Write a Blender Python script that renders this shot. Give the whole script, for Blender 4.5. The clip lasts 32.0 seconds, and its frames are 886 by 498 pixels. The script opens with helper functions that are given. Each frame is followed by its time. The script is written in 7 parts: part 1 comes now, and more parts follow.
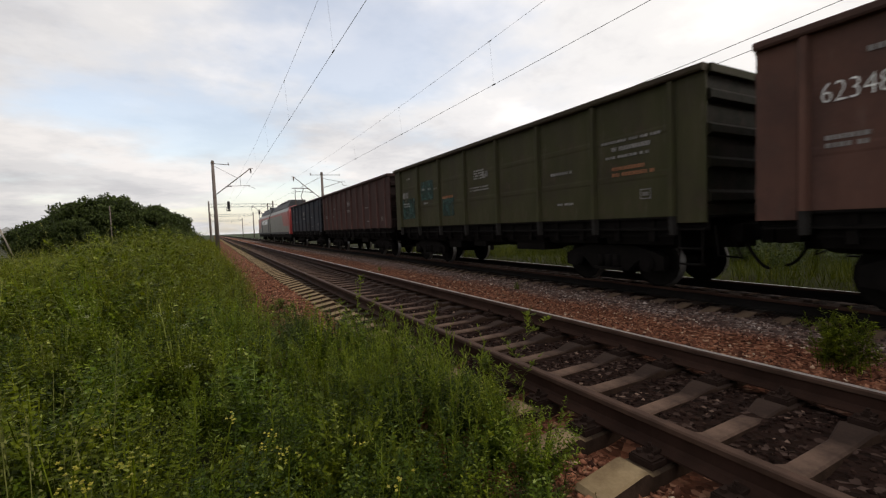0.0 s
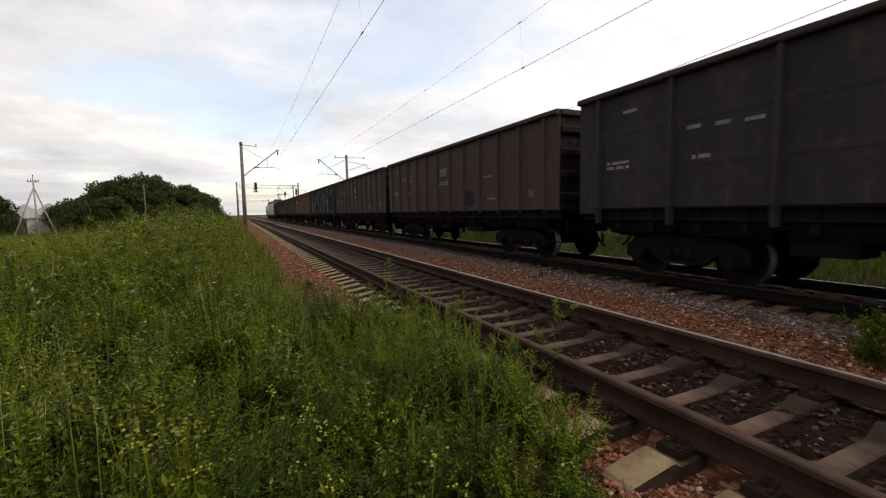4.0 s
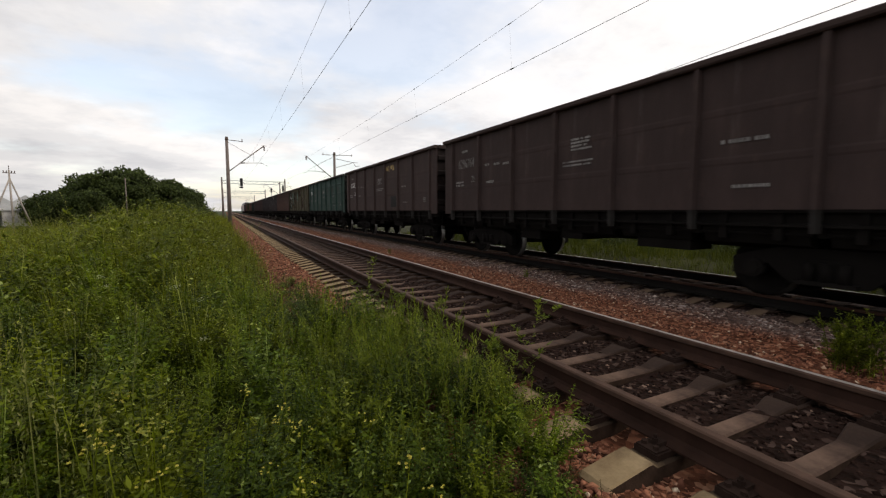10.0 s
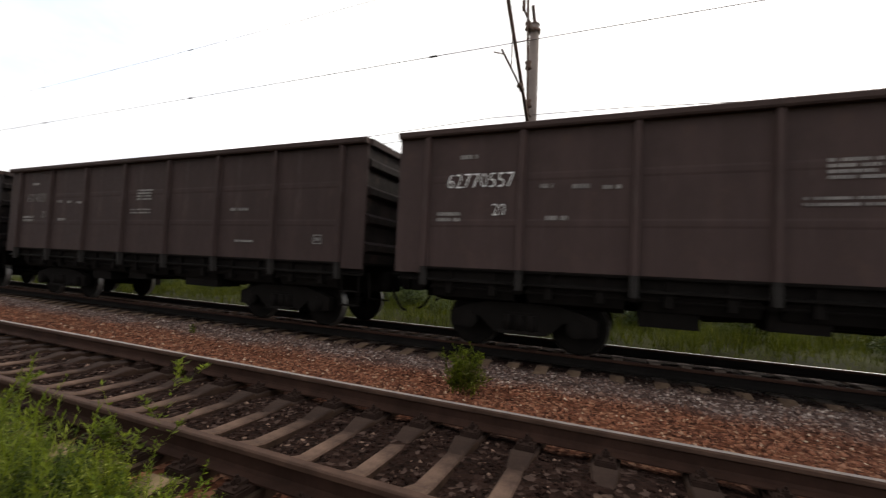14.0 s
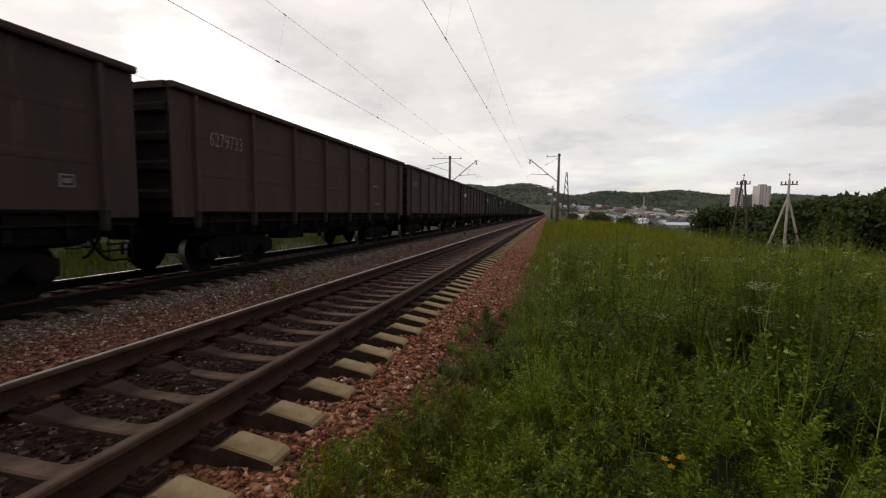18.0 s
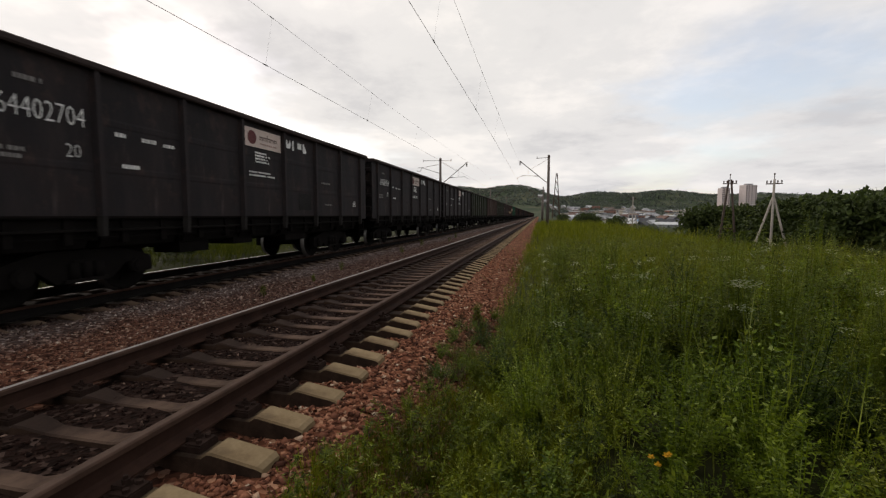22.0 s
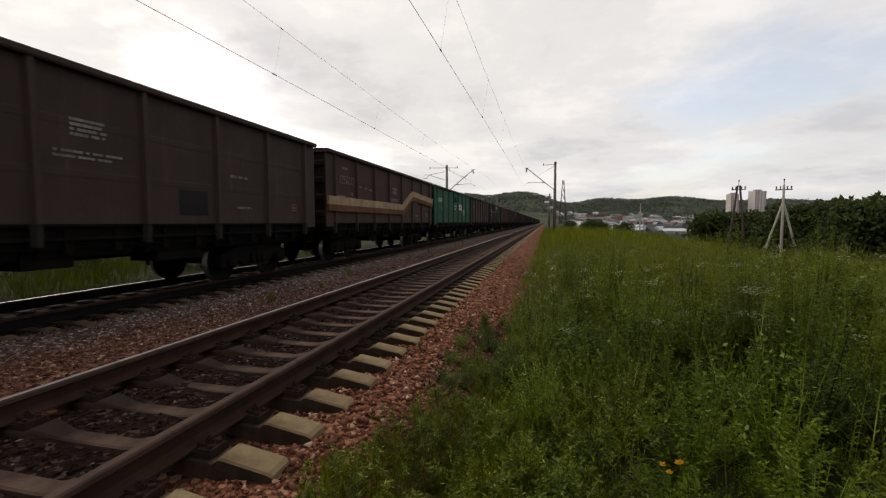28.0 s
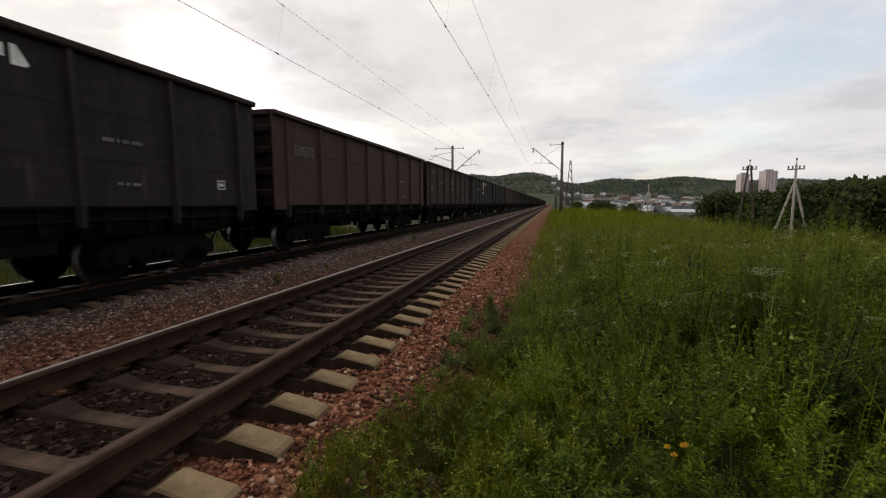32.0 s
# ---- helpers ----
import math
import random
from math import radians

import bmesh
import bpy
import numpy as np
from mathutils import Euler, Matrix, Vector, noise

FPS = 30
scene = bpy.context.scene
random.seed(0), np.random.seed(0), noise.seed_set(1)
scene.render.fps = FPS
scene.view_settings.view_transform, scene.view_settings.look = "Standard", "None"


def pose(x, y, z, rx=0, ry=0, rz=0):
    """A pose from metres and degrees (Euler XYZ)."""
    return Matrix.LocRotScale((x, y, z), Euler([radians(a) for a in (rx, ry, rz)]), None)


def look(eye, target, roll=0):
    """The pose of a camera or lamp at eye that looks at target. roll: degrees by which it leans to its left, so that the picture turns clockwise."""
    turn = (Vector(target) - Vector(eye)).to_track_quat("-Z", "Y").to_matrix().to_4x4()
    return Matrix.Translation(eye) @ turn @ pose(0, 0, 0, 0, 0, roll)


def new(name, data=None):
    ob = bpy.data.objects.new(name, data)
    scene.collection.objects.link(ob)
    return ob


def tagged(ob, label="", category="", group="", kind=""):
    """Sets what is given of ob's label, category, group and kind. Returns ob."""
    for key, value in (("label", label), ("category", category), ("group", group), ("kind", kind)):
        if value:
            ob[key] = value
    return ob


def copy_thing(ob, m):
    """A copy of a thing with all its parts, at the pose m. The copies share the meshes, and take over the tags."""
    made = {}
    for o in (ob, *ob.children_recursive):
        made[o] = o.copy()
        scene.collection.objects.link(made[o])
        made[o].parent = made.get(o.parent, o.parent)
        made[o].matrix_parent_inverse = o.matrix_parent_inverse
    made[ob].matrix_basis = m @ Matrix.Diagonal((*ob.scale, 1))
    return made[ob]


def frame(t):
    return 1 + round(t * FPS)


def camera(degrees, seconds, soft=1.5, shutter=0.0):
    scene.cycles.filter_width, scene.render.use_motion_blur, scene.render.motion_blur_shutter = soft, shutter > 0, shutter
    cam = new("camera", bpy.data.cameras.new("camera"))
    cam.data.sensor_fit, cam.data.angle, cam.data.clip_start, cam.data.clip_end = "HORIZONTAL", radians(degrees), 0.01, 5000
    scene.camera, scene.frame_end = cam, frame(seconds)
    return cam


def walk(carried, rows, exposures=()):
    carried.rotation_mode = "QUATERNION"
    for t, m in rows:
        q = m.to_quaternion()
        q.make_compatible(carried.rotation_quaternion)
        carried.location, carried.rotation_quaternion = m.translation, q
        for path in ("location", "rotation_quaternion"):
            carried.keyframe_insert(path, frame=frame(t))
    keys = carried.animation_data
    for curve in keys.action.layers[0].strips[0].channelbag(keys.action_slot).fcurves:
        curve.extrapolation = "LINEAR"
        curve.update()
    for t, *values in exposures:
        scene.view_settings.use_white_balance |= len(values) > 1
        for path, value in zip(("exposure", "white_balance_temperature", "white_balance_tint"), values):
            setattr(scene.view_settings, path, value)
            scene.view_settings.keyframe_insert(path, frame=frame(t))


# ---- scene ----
# camera: a hand-held view beside the line, standing on the grass bank
cam = camera(92.2, 32.0, soft=1.25, shutter=0.1)
PATH = [
    (0.0, -3.169, -0.012, 1.25, -28.38, -3.082, 2.171),
    (0.5, -3.167, -0.013, 1.247, -27.923, -3.558, 2.05),
    (1.0, -3.165, -0.008, 1.248, -27.821, -4.001, 1.868),
    (1.5, -3.173, -0.003, 1.251, -27.622, -4.522, 1.336),
    (2.0, -3.193, -0.005, 1.248, -27.361, -4.064, 1.471),
    (2.5, -3.184, 0.004, 1.248, -27.075, -4.282, 1.74),
    (3.0, -3.212, -0.001, 1.254, -26.773, -4.907, 1.498),
    (3.5, -3.247, -0.008, 1.256, -25.538, -4.782, 1.16),
    (5.5, -3.235, 0.003, 1.258, -25.363, -6.106, 0.455),
    (6.0, -3.244, 0.001, 1.262, -25.327, -5.754, 0.086),
    (6.5, -3.244, 0.003, 1.263, -25.616, -5.697, 0.489),
    (7.0, -3.24, 0.0, 1.265, -25.764, -5.586, 0.307),
    (7.5, -3.233, 0.006, 1.253, -25.929, -5.4, 0.064),
    (8.0, -3.235, -0.001, 1.256, -25.877, -5.612, 0.006),
    (8.5, -3.218, 0.0, 1.253, -26.411, -5.331, 0.025),
    (9.0, -3.218, -0.0, 1.255, -26.625, -5.23, 0.144),
    (9.5, -3.207, 0.002, 1.25, -26.887, -5.212, 0.265),
    (10.0, -3.201, 0.002, 1.248, -26.993, -5.096, -0.027),
    (10.5, -3.213, -0.003, 1.255, -27.023, -4.812, -0.009),
    (11.0, -3.201, -0.005, 1.254, -26.953, -4.64, 0.546),
    (11.5, -3.192, -0.016, 1.248, -27.654, -4.1, 0.263),
    (12.0, -3.176, -0.009, 1.238, -28.021, -4.061, 0.173),
    (12.5, -3.175, -0.018, 1.242, -28.014, -4.068, -0.144),
    (13.0, -3.118, 0.001, 1.238, -31.441, -2.986, -0.145),
    (13.4, -3.105, 0.135, 1.242, -41.337, -2.335, -1.097),
    (13.8, -2.951, 0.056, 1.231, -57.344, 1.023, -2.868),
    (14.2, -2.967, -0.148, 1.24, -78.127, 3.735, -2.381),
    (14.6, -2.922, -0.043, 1.149, -106.656, 4.098, -2.054),
    (15.0, -2.856, 0.0, 1.255, -130.477, 1.029, -1.821),
    (15.5, -2.984, -0.141, 1.229, -145.574, -2.062, -1.674),
    (17.5, -3.034, 0.147, 1.294, -165.317, -4.522, -0.645),
    (18.0, -3.05, 0.14, 1.292, -166.138, -4.837, -0.696),
    (18.5, -3.052, 0.126, 1.289, -166.533, -5.189, -1.357),
    (19.0, -3.053, 0.135, 1.29, -166.238, -5.03, -1.415),
    (19.5, -3.055, 0.149, 1.289, -166.262, -4.396, -1.073),
    (20.0, -3.039, 0.135, 1.285, -166.238, -4.844, -1.273),
    (20.5, -3.043, 0.14, 1.296, -165.908, -4.866, -1.156),
    (21.0, -3.059, 0.139, 1.287, -166.232, -4.764, -1.315),
    (21.5, -3.079, 0.141, 1.292, -167.14, -4.251, -0.615),
    (22.0, -3.075, 0.133, 1.292, -167.306, -4.531, -0.075),
    (22.5, -3.072, 0.142, 1.3, -166.97, -4.475, 0.433),
    (23.0, -3.056, 0.141, 1.292, -165.837, -4.264, 0.134),
    (23.5, -3.054, 0.141, 1.293, -165.881, -4.826, -0.216),
    (24.0, -3.046, 0.134, 1.287, -166.119, -4.704, -0.419),
    (24.5, -3.058, 0.143, 1.294, -166.706, -4.569, -0.341),
    (25.0, -3.054, 0.147, 1.296, -166.746, -4.379, -0.387),
    (25.5, -3.055, 0.15, 1.296, -166.537, -4.136, -0.226),
    (27.5, -3.081, 0.155, 1.295, -166.922, -3.895, 0.546),
    (28.0, -3.064, 0.157, 1.293, -166.446, -3.607, 0.062),
    (28.5, -3.038, 0.155, 1.291, -165.166, -2.866, 0.654),
    (29.0, -2.989, 0.153, 1.288, -163.214, -3.821, -0.156),
    (29.5, -3.004, 0.138, 1.284, -164.039, -4.167, 0.074),
    (30.0, -3.009, 0.135, 1.288, -164.188, -4.452, 0.139),
    (30.5, -3.063, 0.142, 1.296, -165.711, -4.647, 0.37),
    (31.0, -3.079, 0.126, 1.286, -166.299, -5.484, 0.194),
    (31.5, -3.061, 0.109, 1.288, -165.423, -5.92, -0.015),
    (32.0, -3.07, 0.111, 1.286, -165.669, -6.079, 0.237),
]
walk(cam, [(t, pose(x, y, z, 90 + pitch, roll, yaw)) for t, x, y, z, yaw, pitch, roll in PATH],
     exposures=[(0, -0.06), (1.5, 0.04), (3.0, 0.1), (10.0, 0.07), (12.0, -0.02), (13.0, -0.04), (13.5, 0.15), (14.0, 0.5), (14.5, 0.42), (14.8, 0.12), (15.0, -0.04), (15.5, -0.12), (17.5, -0.29), (32, -0.3)])

# how the train runs: leading end of the wagon beside the camera at the start, speed and slowing
TRAIN_LEAD, TRAVEL_V, TRAVEL_A = 3.30, 15.016, -0.00607

# ---------------------------------------------------------------- sky and light
SUN_DIRECTION = Vector((0.68, -0.42, 0.60)).normalized()


def make_world():
    world = bpy.data.worlds.new("sky")
    world.use_nodes = True
    scene.world = world
    nt = world.node_tree
    N, L = nt.nodes, nt.links
    back = N["Background"]
    back.inputs["Strength"].default_value = 0.1
    sky = N.new("ShaderNodeTexSky")
    sky.sky_type = "NISHITA"
    sky.sun_disc = False
    sky.sun_elevation = math.asin(SUN_DIRECTION.z)
    sky.sun_rotation = math.atan2(SUN_DIRECTION.x, SUN_DIRECTION.y)
    sky.air_density, sky.dust_density = 1.0, 1.5
    co = N.new("ShaderNodeTexCoord")
    # cloud layer: the view ray meets a flat sheet overhead
    sep = N.new("ShaderNodeSeparateXYZ")
    L.new(co.outputs["Generated"], sep.inputs[0])
    up = N.new("ShaderNodeMath"); up.operation = "MAXIMUM"; up.inputs[1].default_value = 0.0
    L.new(sep.outputs["Z"], up.inputs[0])
    lift = N.new("ShaderNodeMath"); lift.operation = "ADD"; lift.inputs[1].default_value = 0.16
    L.new(up.outputs[0], lift.inputs[0])
    div = N.new("ShaderNodeVectorMath"); div.operation = "DIVIDE"
    comb = N.new("ShaderNodeCombineXYZ")
    for i in range(3):
        L.new(lift.outputs[0], comb.inputs[i])
    L.new(co.outputs["Generated"], div.inputs[0])
    L.new(comb.outputs[0], div.inputs[1])

    def noise_node(scale, detail, rough, offset):
        m = N.new("ShaderNodeMapping")
        m.inputs["Location"].default_value = offset
        m.inputs["Scale"].default_value = (1, 1, 0.25)
        L.new(div.outputs[0], m.inputs[0])
        n = N.new("ShaderNodeTexNoise")
        n.inputs["Scale"].default_value = scale
        n.inputs["Detail"].default_value = detail
        n.inputs["Roughness"].default_value = rough
        L.new(m.outputs[0], n.inputs["Vector"])
        return n

    def ramp(src, stops):
        r = N.new("ShaderNodeValToRGB")
        r.color_ramp.interpolation = "EASE"
        while len(r.color_ramp.elements) < len(stops):
            r.color_ramp.elements.new(0.5)
        for e, (p, c) in zip(r.color_ramp.elements, stops):
            e.position, e.color = p, (*c, 1) if len(c) == 3 else c
        L.new(src, r.inputs[0])
        return r

    cover = ramp(noise_node(0.55, 6, 0.55, (2.4, 9.17, 0.0)).outputs["Fac"], [(0.36, (0.4,) * 3), (0.52, (1, 1, 1))])
    # thick and thin parts of the layer
    tone = ramp(noise_node(1.1, 7, 0.6, (3.0, 8.0, 0.0)).outputs["Fac"],
                [(0.34, (7.5, 7.35, 7.5)), (0.50, (9.2, 8.95, 8.9)), (0.64, (10.9, 10.4, 10.1))])
    # the veiled sun brightens the layer round it
    dot = N.new("ShaderNodeVectorMath"); dot.operation = "DOT_PRODUCT"
    dot.inputs[1].default_value = SUN_DIRECTION
    L.new(co.outputs["Generated"], dot.inputs[0])
    half = N.new("ShaderNodeMath"); half.operation = "MULTIPLY_ADD"
    half.inputs[1].default_value, half.inputs[2].default_value = 0.5, 0.5
    L.new(dot.outputs["Value"], half.inputs[0])
    halo = ramp(half.outputs[0], [(0.0, (0.42,) * 3), (0.33, (0.92,) * 3), (0.62, (1.06,) * 3), (0.86, (1.12, 1.11, 1.08)), (0.98, (1.25, 1.22, 1.18))])
    mul = N.new("ShaderNodeMix"); mul.data_type = "RGBA"; mul.blend_type = "MULTIPLY"
    mul.inputs["Factor"].default_value = 1
    L.new(tone.outputs[0], mul.inputs["A"]); L.new(halo.outputs[0], mul.inputs["B"])
    mix = N.new("ShaderNodeMix"); mix.data_type = "RGBA"
    L.new(cover.outputs[0], mix.inputs["Factor"])
    skyb = N.new("ShaderNodeMix"); skyb.data_type = "RGBA"; skyb.blend_type = "MULTIPLY"
    skyb.inputs["Factor"].default_value = 1
    skyb.inputs["B"].default_value = (3.0, 2.6, 2.3, 1)
    L.new(sky.outputs[0], skyb.inputs["A"])
    L.new(skyb.outputs["Result"], mix.inputs["A"]); L.new(mul.outputs["Result"], mix.inputs["B"])
    L.new(mix.outputs["Result"], back.inputs["Color"])
    sun = new("sun", bpy.data.lights.new("sun", "SUN"))
    sun.data.energy, sun.data.angle, sun.data.color = 1.25, radians(13), (1.0, 0.93, 0.82)
    sun.matrix_world = look(SUN_DIRECTION * 60, (0, 0, 0))


make_world()


# ---------------------------------------------------------------- materials
def material(name, build, rough=0.8, metal=0.0):
    m = bpy.data.materials.new(name)
    m.use_nodes = True
    nt = m.node_tree
    b = nt.nodes["Principled BSDF"]
    b.inputs["Roughness"].default_value = rough
    b.inputs["Metallic"].default_value = metal
    b.inputs["Specular IOR Level"].default_value = 0.5 if rough < 0.6 else 0.12
    build(nt, nt.nodes, nt.links, b)
    return m


def nz(nt, vec, scale, detail=4, rough=0.6):
    n = nt.nodes.new("ShaderNodeTexNoise")
    n.inputs["Scale"].default_value = scale
    n.inputs["Detail"].default_value = detail
    n.inputs["Roughness"].default_value = rough
    if vec is not None:
        nt.links.new(vec, n.inputs["Vector"])
    return n.outputs["Fac"]


def cr(nt, src, stops):
    r = nt.nodes.new("ShaderNodeValToRGB")
    while len(r.color_ramp.elements) < len(stops):
        r.color_ramp.elements.new(0.5)
    for e, (p, c) in zip(r.color_ramp.elements, stops):
        e.position, e.color = p, ((c, c, c, 1) if isinstance(c, (int, float)) else (*c, 1))
    nt.links.new(src, r.inputs[0])
    return r.outputs[0]


def mx(nt, fac, a, b, kind="MIX"):
    m = nt.nodes.new("ShaderNodeMix")
    m.data_type, m.blend_type = "RGBA", kind
    for key, v in (("Factor", fac), ("A", a), ("B", b)):
        if isinstance(v, (int, float)):
            m.inputs[key].default_value = v if key == "Factor" else (v, v, v, 1)
        elif isinstance(v, tuple):
            m.inputs[key].default_value = (*v, 1)
        else:
            nt.links.new(v, m.inputs[key])
    return m.outputs["Result"]


def bump(nt, b, src, strength, distance):
    n = nt.nodes.new("ShaderNodeBump")
    n.inputs["Strength"].default_value = strength
    n.inputs["Distance"].default_value = distance
    nt.links.new(src, n.inputs["Height"])
    nt.links.new(n.outputs[0], b.inputs["Normal"])


def coords(nt, which="Object"):
    return nt.nodes.new("ShaderNodeTexCoord").outputs[which]


def stretched(nt, vec, scale):
    m = nt.nodes.new("ShaderNodeMapping")
    m.inputs["Scale"].default_value = scale
    nt.links.new(vec, m.inputs[0])
    return m.outputs[0]


def simple(name, colour, rough=0.8, metal=0.0, var=0.25, scale=3.0, fine=30.0, bumpy=0.15, dist=0.01):
    """A surface of one colour with stains at one scale, grain at another and light relief."""
    def build(nt, N, L, b):
        c = coords(nt)
        big, small = nz(nt, c, scale), nz(nt, c, fine, 3)
        lo, hi = tuple(v * (1 - var) for v in colour), tuple(min(1, v * (1 + var)) for v in colour)
        base = cr(nt, big, [(0.3, lo), (0.7, hi)])
        base = mx(nt, 0.35, base, cr(nt, small, [(0.3, 0.55), (0.7, 1.0)]), "MULTIPLY")
        L.new(base, b.inputs["Base Color"])
        L.new(cr(nt, small, [(0.2, max(0.05, rough - 0.12)), (0.8, min(1, rough + 0.1))]), b.inputs["Roughness"])
        bump(nt, b, small, bumpy, dist)
    return material(name, build, rough, metal)


def wagon_paint(name):
    """Old wagon paint: the object's own colour, dusted, streaked and rusted."""
    def build(nt, N, L, b):
        info = N.new("ShaderNodeObjectInfo")
        geo = N.new("ShaderNodeNewGeometry")
        add = N.new("ShaderNodeVectorMath"); add.operation = "ADD"
        mul = N.new("ShaderNodeVectorMath"); mul.operation = "SCALE"; mul.inputs["Scale"].default_value = 40.0
        L.new(coords(nt), add.inputs[0])
        L.new(info.outputs["Color"], mul.inputs[0])
        L.new(mul.outputs[0], add.inputs[1])
        c = add.outputs[0]
        streak = nz(nt, stretched(nt, c, (2.0, 2.6, 0.6)), 1.3, 5)
        blotch = nz(nt, c, 0.9, 5)
        grain = nz(nt, c, 22.0, 4)
        dusty = mx(nt, 0.4, mx(nt, 1.0, info.outputs["Color"], (1.7, 1.65, 1.65), "MULTIPLY"), (0.062, 0.043, 0.037))
        base = mx(nt, cr(nt, streak, [(0.42, 0.0), (0.75, 0.4)]), info.outputs["Color"], dusty)
        base = mx(nt, cr(nt, blotch, [(0.45, 0.0), (0.72, 0.6)]), base, (0.024, 0.017, 0.0155))
        scab = nz(nt, stretched(nt, c, (1, 1, 0.7)), 3.2, 7, 0.7)
        base = mx(nt, cr(nt, scab, [(0.56, 0.0), (0.68, 0.42)]), base, (0.052, 0.034, 0.027))
        pale = nz(nt, stretched(nt, c, (1, 2.5, 0.35)), 2.1, 6, 0.7)
        base = mx(nt, cr(nt, pale, [(0.60, 0.0), (0.74, 0.3)]), base, (0.10, 0.085, 0.075))
        base = mx(nt, cr(nt, grain, [(0.55, 0.0), (0.8, 0.35)]), base, dusty)
        base = mx(nt, 1.0, base, (1.3, 1.24, 1.24), "MULTIPLY")
        L.new(base, b.inputs["Base Color"])
        L.new(cr(nt, grain, [(0.3, 0.62), (0.8, 0.9)]), b.inputs["Roughness"])
        bump(nt, b, grain, 0.25, 0.006)
    return material(name, build, 0.75)


M = {}
M["paint"] = wagon_paint("weathered_wagon_paint")
M["black_steel"] = simple("grimy_shaded_black_steel", (0.009, 0.0078, 0.007), 0.95, 0.0, 0.3, 2.0, 25)
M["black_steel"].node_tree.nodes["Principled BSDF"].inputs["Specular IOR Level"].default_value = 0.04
M["grimed_foot"] = simple("oil_grimed_steel", (0.02, 0.018, 0.0165), 0.85, 0.0, 0.35, 3.0, 25)
M["tread"] = simple("polished_wheel_tread", (0.17, 0.16, 0.15), 0.45, 0.8, 0.15, 4, 40)
M["white_letter"] = simple("worn_white_paint", (0.74, 0.73, 0.70), 0.8, 0.0, 0.35, 3, 18)
M["dim_letter"] = simple("faded_white_paint", (0.20, 0.188, 0.178), 0.85, 0.0, 0.4, 3, 18)
M["orange_letter"] = simple("faded_orange_paint", (0.25, 0.115, 0.06), 0.85, 0.0, 0.3, 3, 18)
M["yellow_letter"] = simple("worn_yellow_paint", (0.36, 0.265, 0.115), 0.85, 0.0, 0.3, 3, 18)
M["stripe_rust"] = simple("faded_orange_stripe_paint", (0.115, 0.055, 0.028), 0.85, 0.0, 0.35, 3, 18)
M["cream"] = simple("worn_cream_stripe_paint", (0.30, 0.215, 0.13), 0.8, 0.0, 0.3, 3, 18)
M["pale_letter"] = simple("chalky_white_paint", (0.40, 0.42, 0.40), 0.85, 0.0, 0.4, 3, 18)
M["sign_plum"] = simple("sign_plum_print", (0.16, 0.06, 0.06), 0.6, 0.0, 0.1, 3, 18)
M["sign_dark"] = simple("sign_dark_print", (0.07, 0.04, 0.035), 0.6, 0.0, 0.1, 3, 18)
M["sign_white"] = simple("pale_sign_board", (0.60, 0.49, 0.43), 0.6, 0.0, 0.1, 3, 18)
M["sign_orange"] = simple("sign_orange_print", (0.55, 0.17, 0.06), 0.6, 0.0, 0.1, 3, 18)


def flaking(name, colour):
    """A patch of newer paint that has flaked off in ragged islands."""
    def build(nt, N, L, b):
        c = coords(nt)
        small = nz(nt, c, 9.0, 6, 0.7)
        L.new(cr(nt, small, [(0.3, tuple(v * 0.6 for v in colour)), (0.7, colour)]), b.inputs["Base Color"])
        hold = cr(nt, nz(nt, c, 2.4, 7, 0.7), [(0.40, 0.0), (0.56, 0.85)])
        L.new(hold, b.inputs["Alpha"])
    return material(name, build, 0.8)


M["patch_light"] = flaking("pale_teal_repaint", (0.085, 0.16, 0.145))
M["patch_teal"] = flaking("dull_teal_repaint", (0.045, 0.08, 0.068))
M["patch_rust"] = flaking("bare_rusted_patch", (0.07, 0.042, 0.028))
M["patch_pale"] = flaking("pale_green_repaint", (0.17, 0.23, 0.20))
M["square_dark"] = simple("dark_repainted_square", (0.016, 0.0145, 0.014), 0.75, 0.0, 0.3, 2, 18)
M["patch_blue"] = flaking("blue_repaint_patch", (0.012, 0.035, 0.06))
M["patch_dark"] = flaking("dark_repaint_patch", (0.022, 0.02, 0.019))
M["loco_grey"] = simple("locomotive_grey_paint", (0.15, 0.145, 0.125), 0.45, 0.0, 0.15, 1.0, 12)
M["loco_red"] = simple("locomotive_red_paint", (0.27, 0.017, 0.014), 0.4, 0.0, 0.15, 1.0, 12)
M["loco_dark"] = simple("locomotive_dark_roof", (0.06, 0.06, 0.065), 0.6, 0.0, 0.2, 1.0, 12)
M["galv"] = simple("galvanised_steel", (0.25, 0.25, 0.25), 0.5, 0.7, 0.2, 2.0, 20)
M["wire"] = simple("dark_copper_wire", (0.06, 0.055, 0.05), 0.6, 0.3, 0.2, 2.0, 20)
M["rust_steel"] = simple("rusty_painted_steel", (0.10, 0.065, 0.05), 0.8, 0.1, 0.35, 2.0, 20)
M["insulator"] = simple("brown_porcelain", (0.07, 0.035, 0.025), 0.25, 0.0, 0.15, 2.0, 20)
M["concrete_mast"] = simple("weathered_mast_concrete", (0.165, 0.135, 0.12), 0.9, 0.0, 0.25, 0.7, 18, 0.4)
M["pale_pole"] = simple("pale_pole_concrete", (0.34, 0.30, 0.26), 0.9, 0.0, 0.25, 0.7, 18, 0.4)
M["wood_pole"] = simple("grey_weathered_timber", (0.075, 0.055, 0.045), 0.9, 0.0, 0.3, 1.5, 16)
M["glass"] = simple("dark_window_glass", (0.03, 0.035, 0.04), 0.12, 0.0, 0.1, 1, 5)
